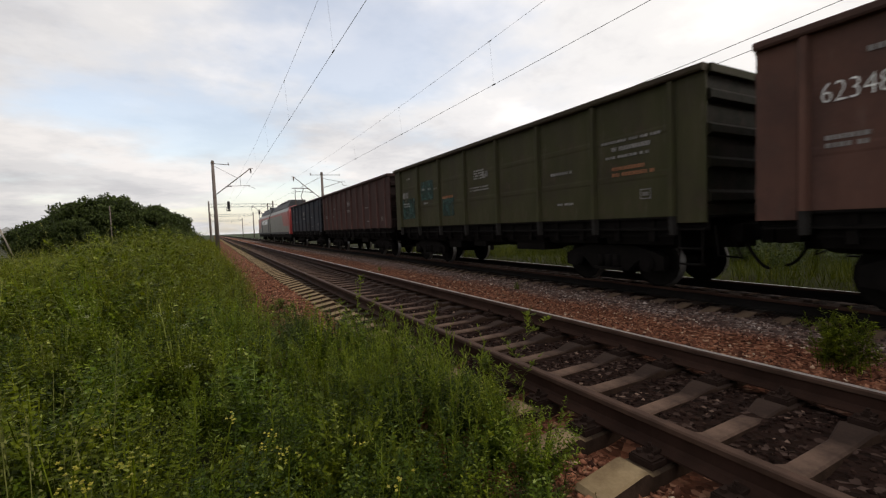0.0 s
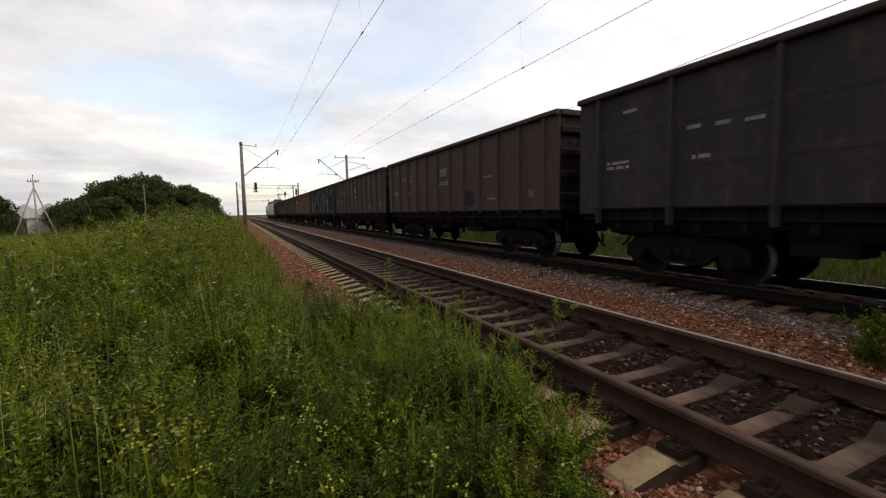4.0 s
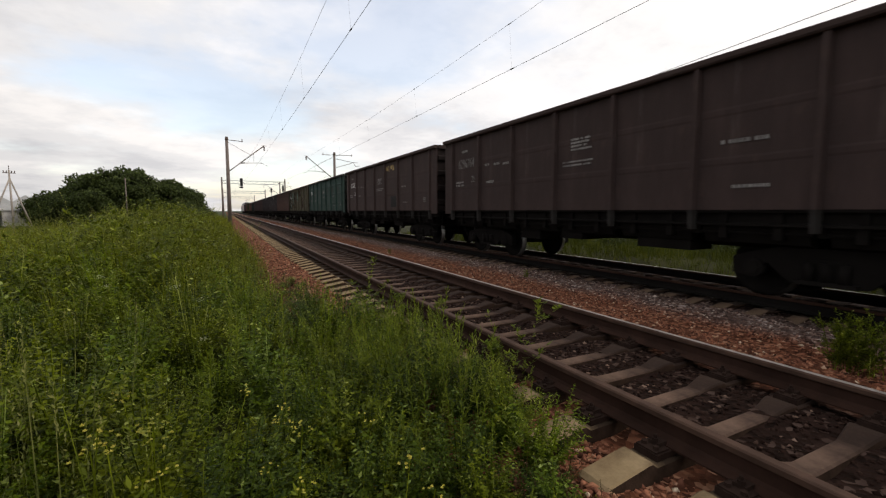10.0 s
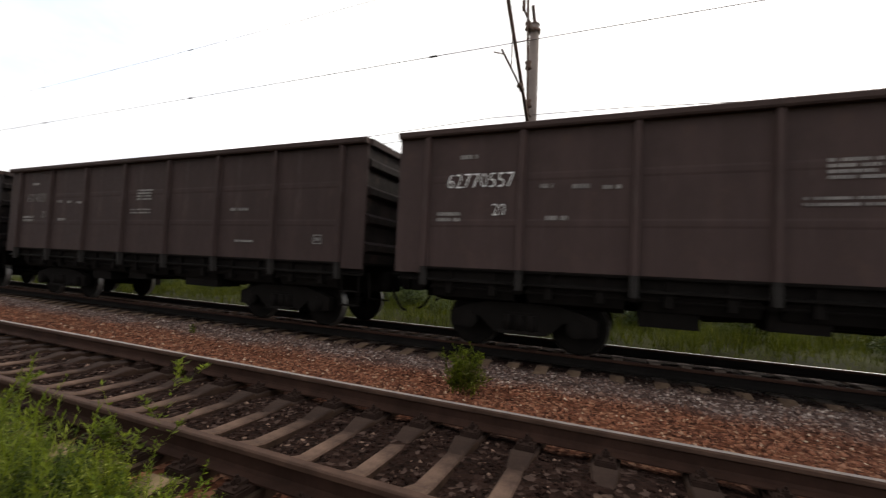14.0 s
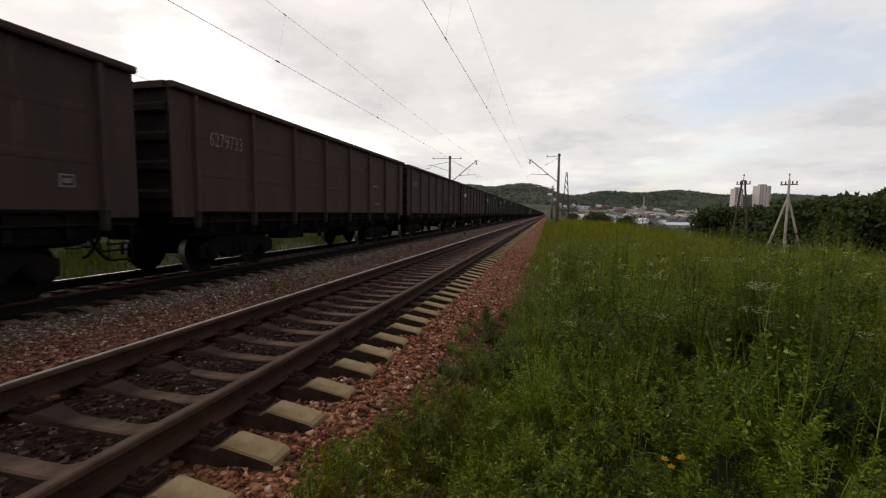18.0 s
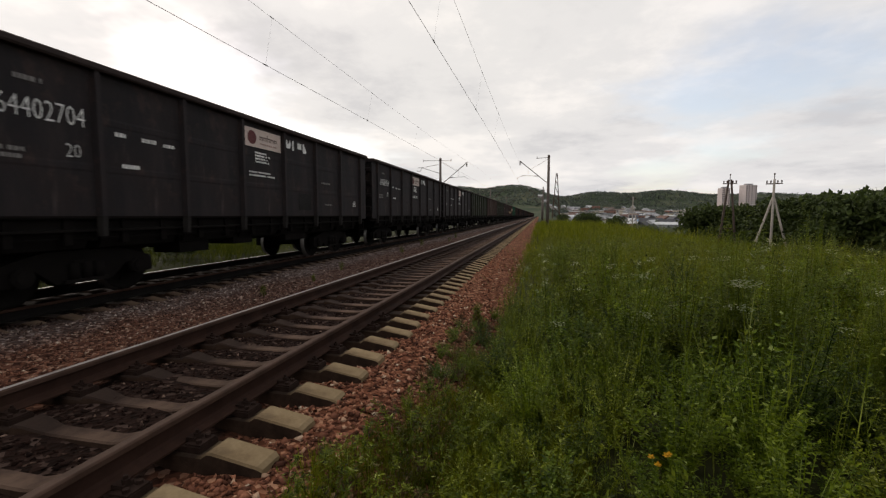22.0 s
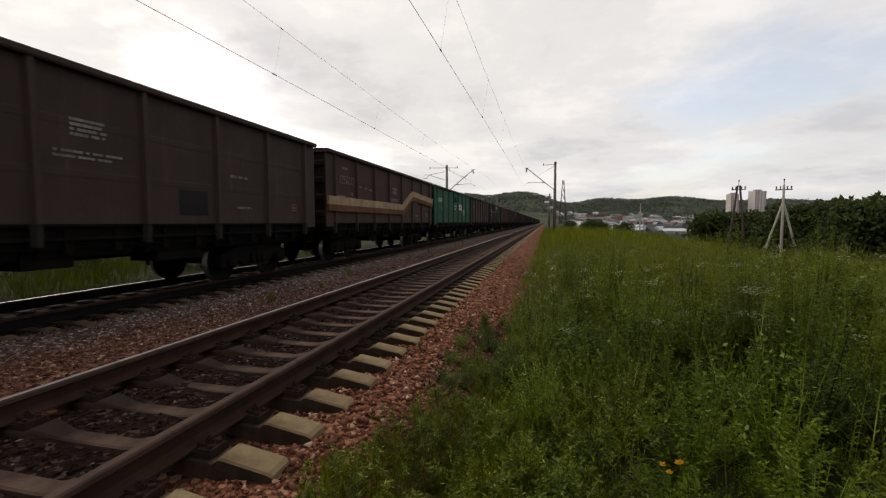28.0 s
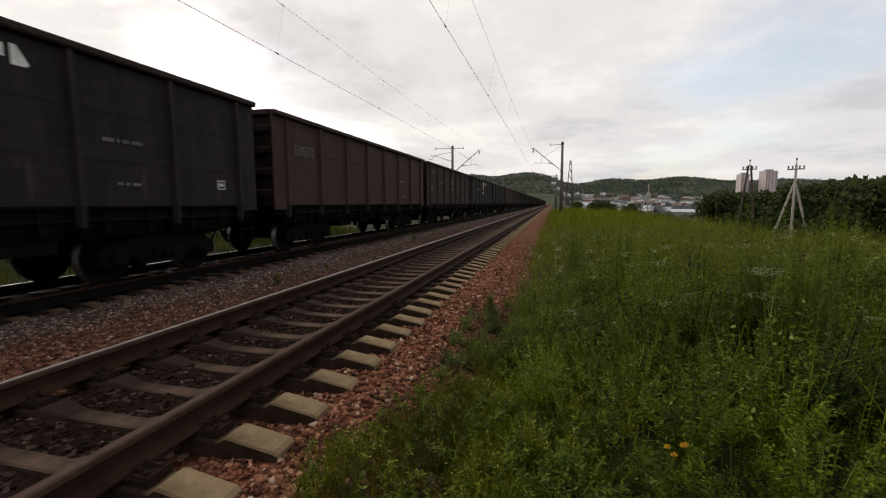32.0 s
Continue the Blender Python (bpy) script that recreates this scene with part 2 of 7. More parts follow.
M["signal_black"] = simple("matt_black_signal", (0.02, 0.02, 0.02), 0.7, 0.0, 0.2, 2, 10)


def leaf_material(name, dark, light, tip=None, trans=0.35, sheen=0.13):
    """Leaves: each one its own shade, a little light passing through."""
    def build(nt, N, L, b):
        geo = N.new("ShaderNodeNewGeometry")
        mid = tuple((a + b) / 2 for a, b in zip(dark, light))
        c = cr(nt, geo.outputs["Random Per Island"], [(0.0, dark), (0.35, mid), (0.75, light), (0.92, light), (1.0, tip or light)])
        pos = coords(nt)
        patch, kind = nz(nt, pos, 0.9, 3), nz(nt, pos, 3.2, 3)
        c = mx(nt, 0.85, c, cr(nt, patch, [(0.34, (0.5, 0.52, 0.4)), (0.64, (1.0, 1.0, 0.8))]), "MULTIPLY")
        c = mx(nt, cr(nt, kind, [(0.36, 0.0), (0.64, 1.0)]), mx(nt, 1.0, c, (0.5, 0.58, 0.5), "MULTIPLY"), c)
        L.new(c, b.inputs["Base Color"])
        t = N.new("ShaderNodeBsdfTranslucent")
        L.new(c, t.inputs["Color"])
        m = N.new("ShaderNodeMixShader")
        m.inputs[0].default_value = trans
        L.new(b.outputs[0], m.inputs[1]); L.new(t.outputs[0], m.inputs[2])
        L.new(m.outputs[0], N["Material Output"].inputs["Surface"])
    m = material(name, build, 0.55)
    m.node_tree.nodes["Principled BSDF"].inputs["Specular IOR Level"].default_value = sheen
    return m


M["weed"] = leaf_material("weed_leaves", (0.034, 0.05, 0.0035), (0.225, 0.255, 0.012), (0.54, 0.56, 0.18), 0.36, 0.12)
M["weed_deep"] = leaf_material("deep_green_weed_leaves", (0.014, 0.028, 0.0025), (0.085, 0.118, 0.008), (0.27, 0.32, 0.10), 0.3, 0.12)
M["weed_fresh"] = leaf_material("fresh_green_weed_leaves", (0.05, 0.08, 0.004), (0.235, 0.295, 0.014), (0.52, 0.57, 0.19), 0.4, 0.12)
M["herb"] = leaf_material("broad_weed_leaves", (0.028, 0.05, 0.004), (0.175, 0.24, 0.015), (0.50, 0.56, 0.20), 0.34, 0.14)
M["dead"] = leaf_material("dried_weed_leaves", (0.05, 0.03, 0.014), (0.14, 0.085, 0.04), (0.26, 0.19, 0.10), 0.25)
M["grass"] = leaf_material("grass_blades", (0.105, 0.118, 0.006), (0.275, 0.28, 0.016), (0.46, 0.42, 0.09), 0.55)
M["sprig"] = leaf_material("pale_sprig_leaves", (0.10, 0.125, 0.01), (0.22, 0.26, 0.025), (0.40, 0.42, 0.10), 0.42)
# weed leaves darkened: shade seen under the train put into the colour
M["field"] = leaf_material("shaded_field_grass", (0.052, 0.063, 0.006), (0.14, 0.152, 0.014), (0.24, 0.22, 0.05))
M["dry"] = leaf_material("seed_heads", (0.16, 0.17, 0.05), (0.32, 0.31, 0.11), (0.42, 0.38, 0.17))
# lightened: haze over the far trees is put into this colour
M["tree_leaf"] = leaf_material("hazed_tree_leaves", (0.045, 0.06, 0.022), (0.10, 0.125, 0.042), (0.15, 0.18, 0.06))
# hill woods paled, with haze put into the leaf colour
M["far_leaf"] = simple("hazed_distant_leaves", (0.12, 0.137, 0.112), 0.9, 0.0, 0.3, 0.012, 0.12)
M["bark"] = simple("rough_bark", (0.07, 0.055, 0.045), 0.95, 0.0, 0.3, 3, 20, 0.5)
M["yellow_flower"] = leaf_material("yellow_petals", (0.5, 0.42, 0.06), (0.74, 0.63, 0.15), (0.8, 0.72, 0.3))
M["orange_flower"] = leaf_material("orange_petals", (0.7, 0.33, 0.01), (0.8, 0.42, 0.02), (0.8, 0.5, 0.05))
M["white_flower"] = leaf_material("white_petals", (0.5, 0.5, 0.36), (0.66, 0.65, 0.5), (0.7, 0.7, 0.55))


def greyer_part(nt, sep, across, k):
    """Where the stone between the tracks is greyer: the southern stretch."""
    along = nt.nodes.new("ShaderNodeMapRange")
    along.inputs["From Min"].default_value, along.inputs["From Max"].default_value = -1.0, -7.0
    along.inputs["To Max"].default_value = 0.85
    nt.links.new(sep.outputs["Y"], along.inputs["Value"])
    both = nt.nodes.new("ShaderNodeMath")
    both.operation = "MULTIPLY"
    nt.links.new(along.outputs[0], both.inputs[0])
    nt.links.new(cr(nt, across.outputs[0], [(k(0.9), 0), (k(1.5), 1)]), both.inputs[1])
    return both.outputs[0]


def stone_material(name):
    """Crushed stone: red-brown round the near track, grey near the far one, oil-dark between the near rails, with
    painted shade under the train.
    """
    def build(nt, N, L, b):
        geo = N.new("ShaderNodeNewGeometry")
        sep = N.new("ShaderNodeSeparateXYZ")
        c = coords(nt)
        L.new(c, sep.inputs[0])
        wob = N.new("ShaderNodeMath"); wob.operation = "MULTIPLY_ADD"
        wob.inputs[1].default_value, wob.inputs[2].default_value = 0.9, -0.45
        L.new(nz(nt, c, 1.1, 4), wob.inputs[0])
        x = N.new("ShaderNodeMath"); x.operation = "ADD"
        L.new(sep.outputs["X"], x.inputs[0]); L.new(wob.outputs[0], x.inputs[1])
        sc = N.new("ShaderNodeMapRange")
        sc.inputs["From Min"].default_value, sc.inputs["From Max"].default_value = -3.0, 9.0
        L.new(x.outputs[0], sc.inputs["Value"])
        isl = geo.outputs["Random Per Island"]
        red = cr(nt, isl, [(0.0, (0.0375, 0.0163, 0.0112)), (0.5, (0.194, 0.08, 0.0488)), (0.86, (0.338, 0.147, 0.085)), (0.97, (0.425, 0.263, 0.169)), (1.0, (0.62, 0.512, 0.375))])
        grey = cr(nt, isl, [(0.0, (0.056, 0.037, 0.0314)), (0.65, (0.146, 0.0986, 0.0818)), (0.9, (0.258, 0.199, 0.17)), (1.0, (0.582, 0.504, 0.448))])
        dark = cr(nt, isl, [(0.0, (0.0096, 0.0054, 0.0042)), (0.75, (0.03, 0.0162, 0.012)), (0.92, (0.078, 0.048, 0.036)), (1.0, (0.288, 0.192, 0.144))])
        k = lambda v: (v + 3.0) / 12.0
        todark = cr(nt, sc.outputs[0], [(k(-0.95), 0), (k(-0.65), 1), (k(0.75), 1), (k(1.15), 0)])
        togrey = cr(nt, sc.outputs[0], [(k(3.0), 0), (k(3.6), 0.9)])
        # under the train its shade is put into the stone colour
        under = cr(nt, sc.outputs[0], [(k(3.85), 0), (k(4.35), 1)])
        red = mx(nt, greyer_part(nt, sep, sc, k), red, mx(nt, 1.0, grey, (0.78, 0.66, 0.6), "MULTIPLY"))
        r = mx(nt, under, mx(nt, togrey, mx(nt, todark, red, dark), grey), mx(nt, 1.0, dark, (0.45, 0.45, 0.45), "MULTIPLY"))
        speck = nz(nt, c, 60, 3)
        r = mx(nt, 0.4, r, cr(nt, speck, [(0.3, 0.6), (0.7, 1.0)]), "MULTIPLY")
        L.new(r, b.inputs["Base Color"])
        bump(nt, b, speck, 0.3, 0.004)
        b.inputs["Specular IOR Level"].default_value = 0.04
    return material(name, build, 0.9)


def bed_material(name):
    """The packed stone under the loose pieces, with the same three colours and painted shade, in cells of stone size.
    """
    def build(nt, N, L, b):
        c = coords(nt)
        sep = N.new("ShaderNodeSeparateXYZ")
        L.new(c, sep.inputs[0])
        v = N.new("ShaderNodeTexVoronoi")
        v.inputs["Scale"].default_value = 22.0
        L.new(c, v.inputs["Vector"])
        one = N.new("ShaderNodeSeparateColor")
        L.new(v.outputs["Color"], one.inputs[0])
        cell = one.outputs[0]
        wob = N.new("ShaderNodeMath"); wob.operation = "MULTIPLY_ADD"
        wob.inputs[1].default_value, wob.inputs[2].default_value = 0.9, -0.45
        L.new(nz(nt, c, 1.1, 4), wob.inputs[0])
        x = N.new("ShaderNodeMath"); x.operation = "ADD"
        L.new(sep.outputs["X"], x.inputs[0]); L.new(wob.outputs[0], x.inputs[1])
        sc = N.new("ShaderNodeMapRange")
        sc.inputs["From Min"].default_value, sc.inputs["From Max"].default_value = -3.0, 9.0
        L.new(x.outputs[0], sc.inputs["Value"])
        red = cr(nt, cell, [(0.0, (0.0375, 0.015, 0.00875)), (0.7, (0.163, 0.0625, 0.0338)), (1.0, (0.325, 0.175, 0.106))])
        grey = cr(nt, cell, [(0.0, (0.0448, 0.0314, 0.028)), (0.7, (0.112, 0.0829, 0.0717)), (1.0, (0.314, 0.269, 0.246))])
        dark = cr(nt, cell, [(0.0, (0.01, 0.006, 0.0045)), (0.8, (0.026, 0.0145, 0.011)), (1.0, (0.075, 0.05, 0.04))])
        k = lambda v_: (v_ + 3.0) / 12.0
        todark = cr(nt, sc.outputs[0], [(k(-0.95), 0), (k(-0.65), 1), (k(0.75), 1), (k(1.15), 0)])
        togrey = cr(nt, sc.outputs[0], [(k(3.0), 0), (k(3.6), 0.9)])
        # the same shade under the train, put into the bed's colour
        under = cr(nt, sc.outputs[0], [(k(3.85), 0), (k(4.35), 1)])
        red = mx(nt, greyer_part(nt, sep, sc, k), red, mx(nt, 1.0, grey, (0.78, 0.66, 0.6), "MULTIPLY"))
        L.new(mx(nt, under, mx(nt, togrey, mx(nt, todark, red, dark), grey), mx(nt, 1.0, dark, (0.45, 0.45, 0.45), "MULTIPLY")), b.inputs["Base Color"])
        bump(nt, b, v.outputs["Distance"], 0.8, 0.03)
        b.inputs["Specular IOR Level"].default_value = 0.04
    return material(name, build, 0.95)


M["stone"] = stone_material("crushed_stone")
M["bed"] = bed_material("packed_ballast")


def sleeper_material(name, clean=(1.0, 1.0, 1.0), dust=0.85):
    def build(nt, N, L, b):
        info = N.new("ShaderNodeObjectInfo")
        c = coords(nt)
        stain, grain = nz(nt, c, 4.0, 5), nz(nt, c, 45.0, 4)
        base = cr(nt, stain, [(p, tuple(v * w for v, w in zip(c_, clean))) for p, c_ in ((0.25, (0.12, 0.077, 0.04)), (0.5, (0.245, 0.175, 0.095)), (0.8, (0.33, 0.245, 0.14)))])
        sep = N.new("ShaderNodeSeparateXYZ")
        L.new(c, sep.inputs[0])
        wob = N.new("ShaderNodeMath"); wob.operation = "MULTIPLY_ADD"
        wob.inputs[1].default_value = 0.4
        L.new(nz(nt, c, 6, 4), wob.inputs[0]); L.new(sep.outputs["X"], wob.inputs[2])
        span = N.new("ShaderNodeMapRange")
        span.inputs["From Min"].default_value, span.inputs["From Max"].default_value = -1.3, 1.7
        L.new(wob.outputs[0], span.inputs["Value"])
        q = lambda v: (v + 1.5) / 3.0
        # oil and brake dust round the rail seats
        oil = cr(nt, span.outputs[0], [(q(-1.20), 0.0), (q(-1.05), 0.5), (q(-0.98), 0.96), (q(-0.60), 0.85), (q(-0.48), 0.12), (q(0.0), 0.2), (q(0.32), 0.9), (q(1.2), 0.93)])
        inner = cr(nt, span.outputs[0], [(q(-0.85), 0.0), (q(-0.6), 0.9)])
        base = mx(nt, inner, base, mx(nt, cr(nt, stain, [(0.35, 0.0), (0.65, 1.0)]), tuple(v * dust for v in (0.10, 0.062, 0.05)), tuple(v * dust for v in (0.225, 0.142, 0.105))))
        base = mx(nt, oil, base, (0.026, 0.016, 0.012))
        base = mx(nt, 0.4, base, cr(nt, grain, [(0.3, 0.6), (0.7, 1.0)]), "MULTIPLY")
        base = mx(nt, 0.5, base, cr(nt, info.outputs["Random"], [(0.0, 0.65), (1.0, 1.0)]), "MULTIPLY")
        L.new(base, b.inputs["Base Color"])
        bump(nt, b, grain, 0.35, 0.006)
    return material(name, build, 0.9)


M["sleeper"] = sleeper_material("stained_sleeper_concrete")
# a darker tone for the far track's sleepers
M["sleeper_far"] = sleeper_material("darker_sleeper_concrete", (0.45, 0.42, 0.5))
# darker tone between the rails for a few southern sleepers
M["sleeper_south"] = sleeper_material("darker_inner_sleeper_concrete", (1.0, 1.0, 1.0), 0.66)
# sleeper flanks: earth stain, and the flanks' shade put into the colour
M["sleeper_side"] = simple("shaded_stained_concrete", (0.036, 0.022, 0.015), 0.95, 0.0, 0.4, 6, 40, 0.4)
M["rail_side"] = simple("rusty_rail_web", (0.033, 0.0175, 0.0125), 0.75, 0.0, 0.3, 3.0, 30)
M["rail_head"] = simple("worn_rail_head", (0.07, 0.041, 0.029), 0.72, 0.1, 0.3, 5.0, 50, 0.2)
# sky glint of the far rail heads put into a brighter colour
M["rail_glint"] = simple("polished_glint_band", (0.52, 0.48, 0.45), 0.5, 0.85, 0.2, 5.0, 50, 0.1)
M["clip"] = simple("rusty_fastening", (0.028, 0.017, 0.013), 0.85, 0.0, 0.3, 10.0, 60)


for key in ("rail_side", "clip", "sleeper_side"):
    M[key].node_tree.nodes["Principled BSDF"].inputs["Specular IOR Level"].default_value = 0.05


def ground_material(name):
    def build(nt, N, L, b):
        c = coords(nt)
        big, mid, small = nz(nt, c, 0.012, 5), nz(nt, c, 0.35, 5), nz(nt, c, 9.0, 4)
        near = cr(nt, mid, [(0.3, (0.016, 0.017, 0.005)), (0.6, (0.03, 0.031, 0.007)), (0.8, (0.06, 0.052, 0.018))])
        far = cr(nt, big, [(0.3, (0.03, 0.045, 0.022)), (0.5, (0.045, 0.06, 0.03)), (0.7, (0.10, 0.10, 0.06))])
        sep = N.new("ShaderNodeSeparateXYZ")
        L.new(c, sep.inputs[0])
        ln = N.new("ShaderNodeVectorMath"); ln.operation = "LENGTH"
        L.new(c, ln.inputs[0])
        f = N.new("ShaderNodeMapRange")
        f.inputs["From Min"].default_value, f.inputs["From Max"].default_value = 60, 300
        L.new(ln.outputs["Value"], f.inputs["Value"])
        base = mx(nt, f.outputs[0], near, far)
        base = mx(nt, 0.4, base, cr(nt, small, [(0.3, 0.5), (0.7, 1.0)]), "MULTIPLY")
        L.new(base, b.inputs["Base Color"])
        bump(nt, b, mid, 0.5, 0.3)
    return material(name, build, 0.95)


M["ground"] = ground_material("field_and_scrub")


# ---------------------------------------------------------------- mesh helpers
def box(bm, x0, x1, y0, y1, z0, z1, mi=0):
    vs = [bm.verts.new((x, y, z)) for z in (z0, z1) for y in (y0, y1) for x in (x0, x1)]
    for a in ((0, 2, 3, 1), (4, 5, 7, 6), (0, 1, 5, 4), (1, 3, 7, 5), (3, 2, 6, 7), (2, 0, 4, 6)):
        f = bm.faces.new([vs[i] for i in a])
        f.material_index = mi
    return vs


def prism(bm, outline, axis, a, b, mi=0):
    """An outline in the plane across axis ('x' or 'y' or 'z'), pulled from a to b along it."""
    def put(p, t):
        return {"x": (t, p[0], p[1]), "y": (p[0], t, p[1]), "z": (p[0], p[1], t)}[axis]
    lo, hi = [bm.verts.new(put(p, a)) for p in outline], [bm.verts.new(put(p, b)) for p in outline]
    n = len(outline)
    for i in range(n):
        f = bm.faces.new((lo[i], lo[(i + 1) % n], hi[(i + 1) % n], hi[i]))
        f.material_index = mi
    for ring in (lo[::-1], hi):
        f = bm.faces.new(ring)
        f.material_index = mi


def tube(bm, p, q, r0, r1=None, n=8, mi=0):
    """A rod from p to q, with closed ends."""
    p, q = Vector(p), Vector(q)
    r1 = r0 if r1 is None else r1
    d = (q - p).normalized()
    u = d.cross(Vector((0, 0, 1)) if abs(d.z) < 0.9 else Vector((1, 0, 0))).normalized()
    w = d.cross(u)
    rings = []
    for c, r in ((p, r0), (q, r1)):
        rings.append([bm.verts.new(c + r * (math.cos(2 * math.pi * i / n) * u + math.sin(2 * math.pi * i / n) * w)) for i in range(n)])
    for i in range(n):
        f = bm.faces.new((rings[0][i], rings[0][(i + 1) % n], rings[1][(i + 1) % n], rings[1][i]))
        f.material_index, f.smooth = mi, n > 6
    bm.faces.new(rings[0][::-1]).material_index = mi
    bm.faces.new(rings[1]).material_index = mi


def lathe(bm, profile, axis="x", n=20, mi=0, at=(0, 0, 0)):
    """A turned shape: profile of (along, radius) round an axis."""
    rings = []
    for a, r in profile:
        ring = []
        for i in range(n):
            c, s = r * math.cos(2 * math.pi * i / n), r * math.sin(2 * math.pi * i / n)
            v = {"x": (a, c, s), "y": (c, a, s), "z": (c, s, a)}[axis]
            ring.append(bm.verts.new(Vector(v) + Vector(at)))
        rings.append(ring)
    for k in range(len(rings) - 1):
        for i in range(n):
            f = bm.faces.new((rings[k][i], rings[k][(i + 1) % n], rings[k + 1][(i + 1) % n], rings[k + 1][i]))
            f.material_index, f.smooth = mi, True
    bm.faces.new(rings[0][::-1]).material_index = mi
    bm.faces.new(rings[-1]).material_index = mi


def mesh_of(name, bm, mats):
    me = bpy.data.meshes.new(name)
    bmesh.ops.recalc_face_normals(bm, faces=bm.faces)
    bm.to_mesh(me)
    bm.free()
    for m in mats if isinstance(mats, (list, tuple)) else [mats]:
        me.materials.append(m)
    return me


def part(name, bm, mats, parent, label="", m=None):
    ob = new(name, bm if isinstance(bm, bpy.types.Mesh) else mesh_of(name, bm, mats))
    ob.parent = parent
    if m is not None:
        ob.matrix_basis = m
    return tagged(ob, label)


def thing(name, label, category, group="", kind="", m=None):
    ob = new(name)
    ob.empty_display_size = 0.2
    if m is not None:
        ob.matrix_basis = m
    return tagged(ob, label, category, group, kind)


def solid(name, bm, mats, label, category="", group="", kind="", m=None):
    ob = new(name, mesh_of(name, bm, mats))
    if m is not None:
        ob.matrix_basis = m
    return tagged(ob, label, category, group, kind)


def bulk_mesh(name, verts, faces, mats, mat_index=None, smooth=False):
    """A mesh from numpy arrays; faces all of one size."""
    me = bpy.data.meshes.new(name)
    k = faces.shape[1]
    me.vertices.add(len(verts)); me.loops.add(faces.size); me.polygons.add(len(faces))
    me.vertices.foreach_set("co", np.ascontiguousarray(verts, np.float32).ravel())
    me.loops.foreach_set("vertex_index", np.ascontiguousarray(faces, np.int32).ravel())
    me.polygons.foreach_set("loop_start", np.arange(0, faces.size, k, dtype=np.int32))
    me.polygons.foreach_set("loop_total", np.full(len(faces), k, np.int32))
    if mat_index is not None:
        me.polygons.foreach_set("material_index", np.ascontiguousarray(mat_index, np.int32))
    if smooth:
        me.polygons.foreach_set("use_smooth", np.ones(len(faces), bool))
    me.update(calc_edges=True)
    for m in mats:
        me.materials.append(m)
    return me


# ---------------------------------------------------------------- ground
D2, Z2 = 5.4, -0.11            # far track: its centre line and its rail-top height
GAUGE = 0.7975                 # rail head centre from the track's centre line


def smooth(a, b, v):
    t = np.clip((v - a) / (b - a), 0, 1)
    return t * t * (3 - 2 * t)


def ground_z(x, y):
    """Height of the land: the line's bank, the meadow beside it, the valley and the hills."""
    x, y = np.asarray(x, float), np.asarray(y, float)
    z = np.full(np.broadcast(x, y).shape, -0.42)
    left = smooth(-2.2, -4.2, x)
    z = z + left * 0.22
    z = z + 0.5 * np.exp(-((x + 4.9) / 1.5) ** 2 - ((y - 16) / 7.0) ** 2)
    south = smooth(15, -25, y)
    drop = 1.6 + 5.8 * south
    z = z - drop * smooth(-7.0 - 2 * south, -19 - 11 * south, x)
    z = z - 0.55 * (1 - smooth(8.0, 9.2, x)) * (1 - smooth(-2.0, -2.7, x))
    far = np.hypot(x, y)
    z = z + 16.0 * smooth(500, 1300, far) * south
    z = z + 0.10 * np.sin(x * 0.9 + 1.3) * np.sin(y * 0.7) * left * smooth(-60, -10, x)
    for cx, cy, amp, sx, sy in ((70, -1500, 84, 150, 260), (-200, -1690, 76, 150, 260), (-441, -1745, 72, 150, 260), (-708, -1764, 58, 210, 260),
                                (-960, -1650, 40, 260, 260), (-1600, -1500, 40, 420, 400), (320, -1666, 88, 170, 260), (700, -1800, 70, 300, 350)):
        z = z + 0.93 * amp * np.exp(-((x - cx) / sx) ** 2 - ((y - cy) / sy) ** 2)
    return z


def spaced(limit, near, step, grow):
    v, s = [0.0], step
    while v[-1] < limit:
        if v[-1] > near:
            s *= grow
        v.append(v[-1] + s)
    return np.array([-a for a in v[:0:-1]] + v)


def grid_mesh(name, xs, ys, zf, mats, smooth_faces=True):
    X, Y = np.meshgrid(xs, ys, indexing="ij")
    V = np.stack([X, Y, zf(X, Y)], -1).reshape(-1, 3)
    ny = len(ys)
    i, j = np.meshgrid(np.arange(len(xs) - 1), np.arange(ny - 1), indexing="ij")
    a = (i * ny + j).ravel()
    return bulk_mesh(name, V, np.stack([a, a + ny, a + ny + 1, a + 1], 1), mats, smooth=smooth_faces)


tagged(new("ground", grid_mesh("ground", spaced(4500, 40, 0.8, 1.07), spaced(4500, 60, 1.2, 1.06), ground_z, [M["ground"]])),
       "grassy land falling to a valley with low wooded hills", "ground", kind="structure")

# packed stone bed of both tracks
BED = ((-2.75, -0.62), (-2.35, -0.47), (-1.85, -0.315), (-1.5, -0.285), (-1.25, -0.30), (-1.0, -0.325), (-0.7, -0.29), (-0.45, -0.275), (0.05, -0.265), (0.3, -0.242), (0.6, -0.25), (1.0, -0.28), (1.45, -0.27), (1.9, -0.29), (2.6, -0.42),
       (3.3, -0.40), (3.75, -0.345), (4.3, -0.345), (6.5, -0.36), (7.2, -0.37), (8.4, -0.6))


def bed_z(x, y):
    z = np.interp(x, [p[0] for p in BED], [p[1] for p in BED])
    return z + 0.02 * np.sin(3.1 * x + 1.7 * y) * np.cos(2.3 * y) + 0.012 * np.sin(9 * x) * np.sin(8 * y + x)


ys_bed = spaced(700, 14, 0.15, 1.08)
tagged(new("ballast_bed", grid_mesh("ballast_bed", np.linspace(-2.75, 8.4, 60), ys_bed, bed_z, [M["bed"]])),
       "packed red-brown and grey crushed stone under the tracks", "ballast", kind="structure")


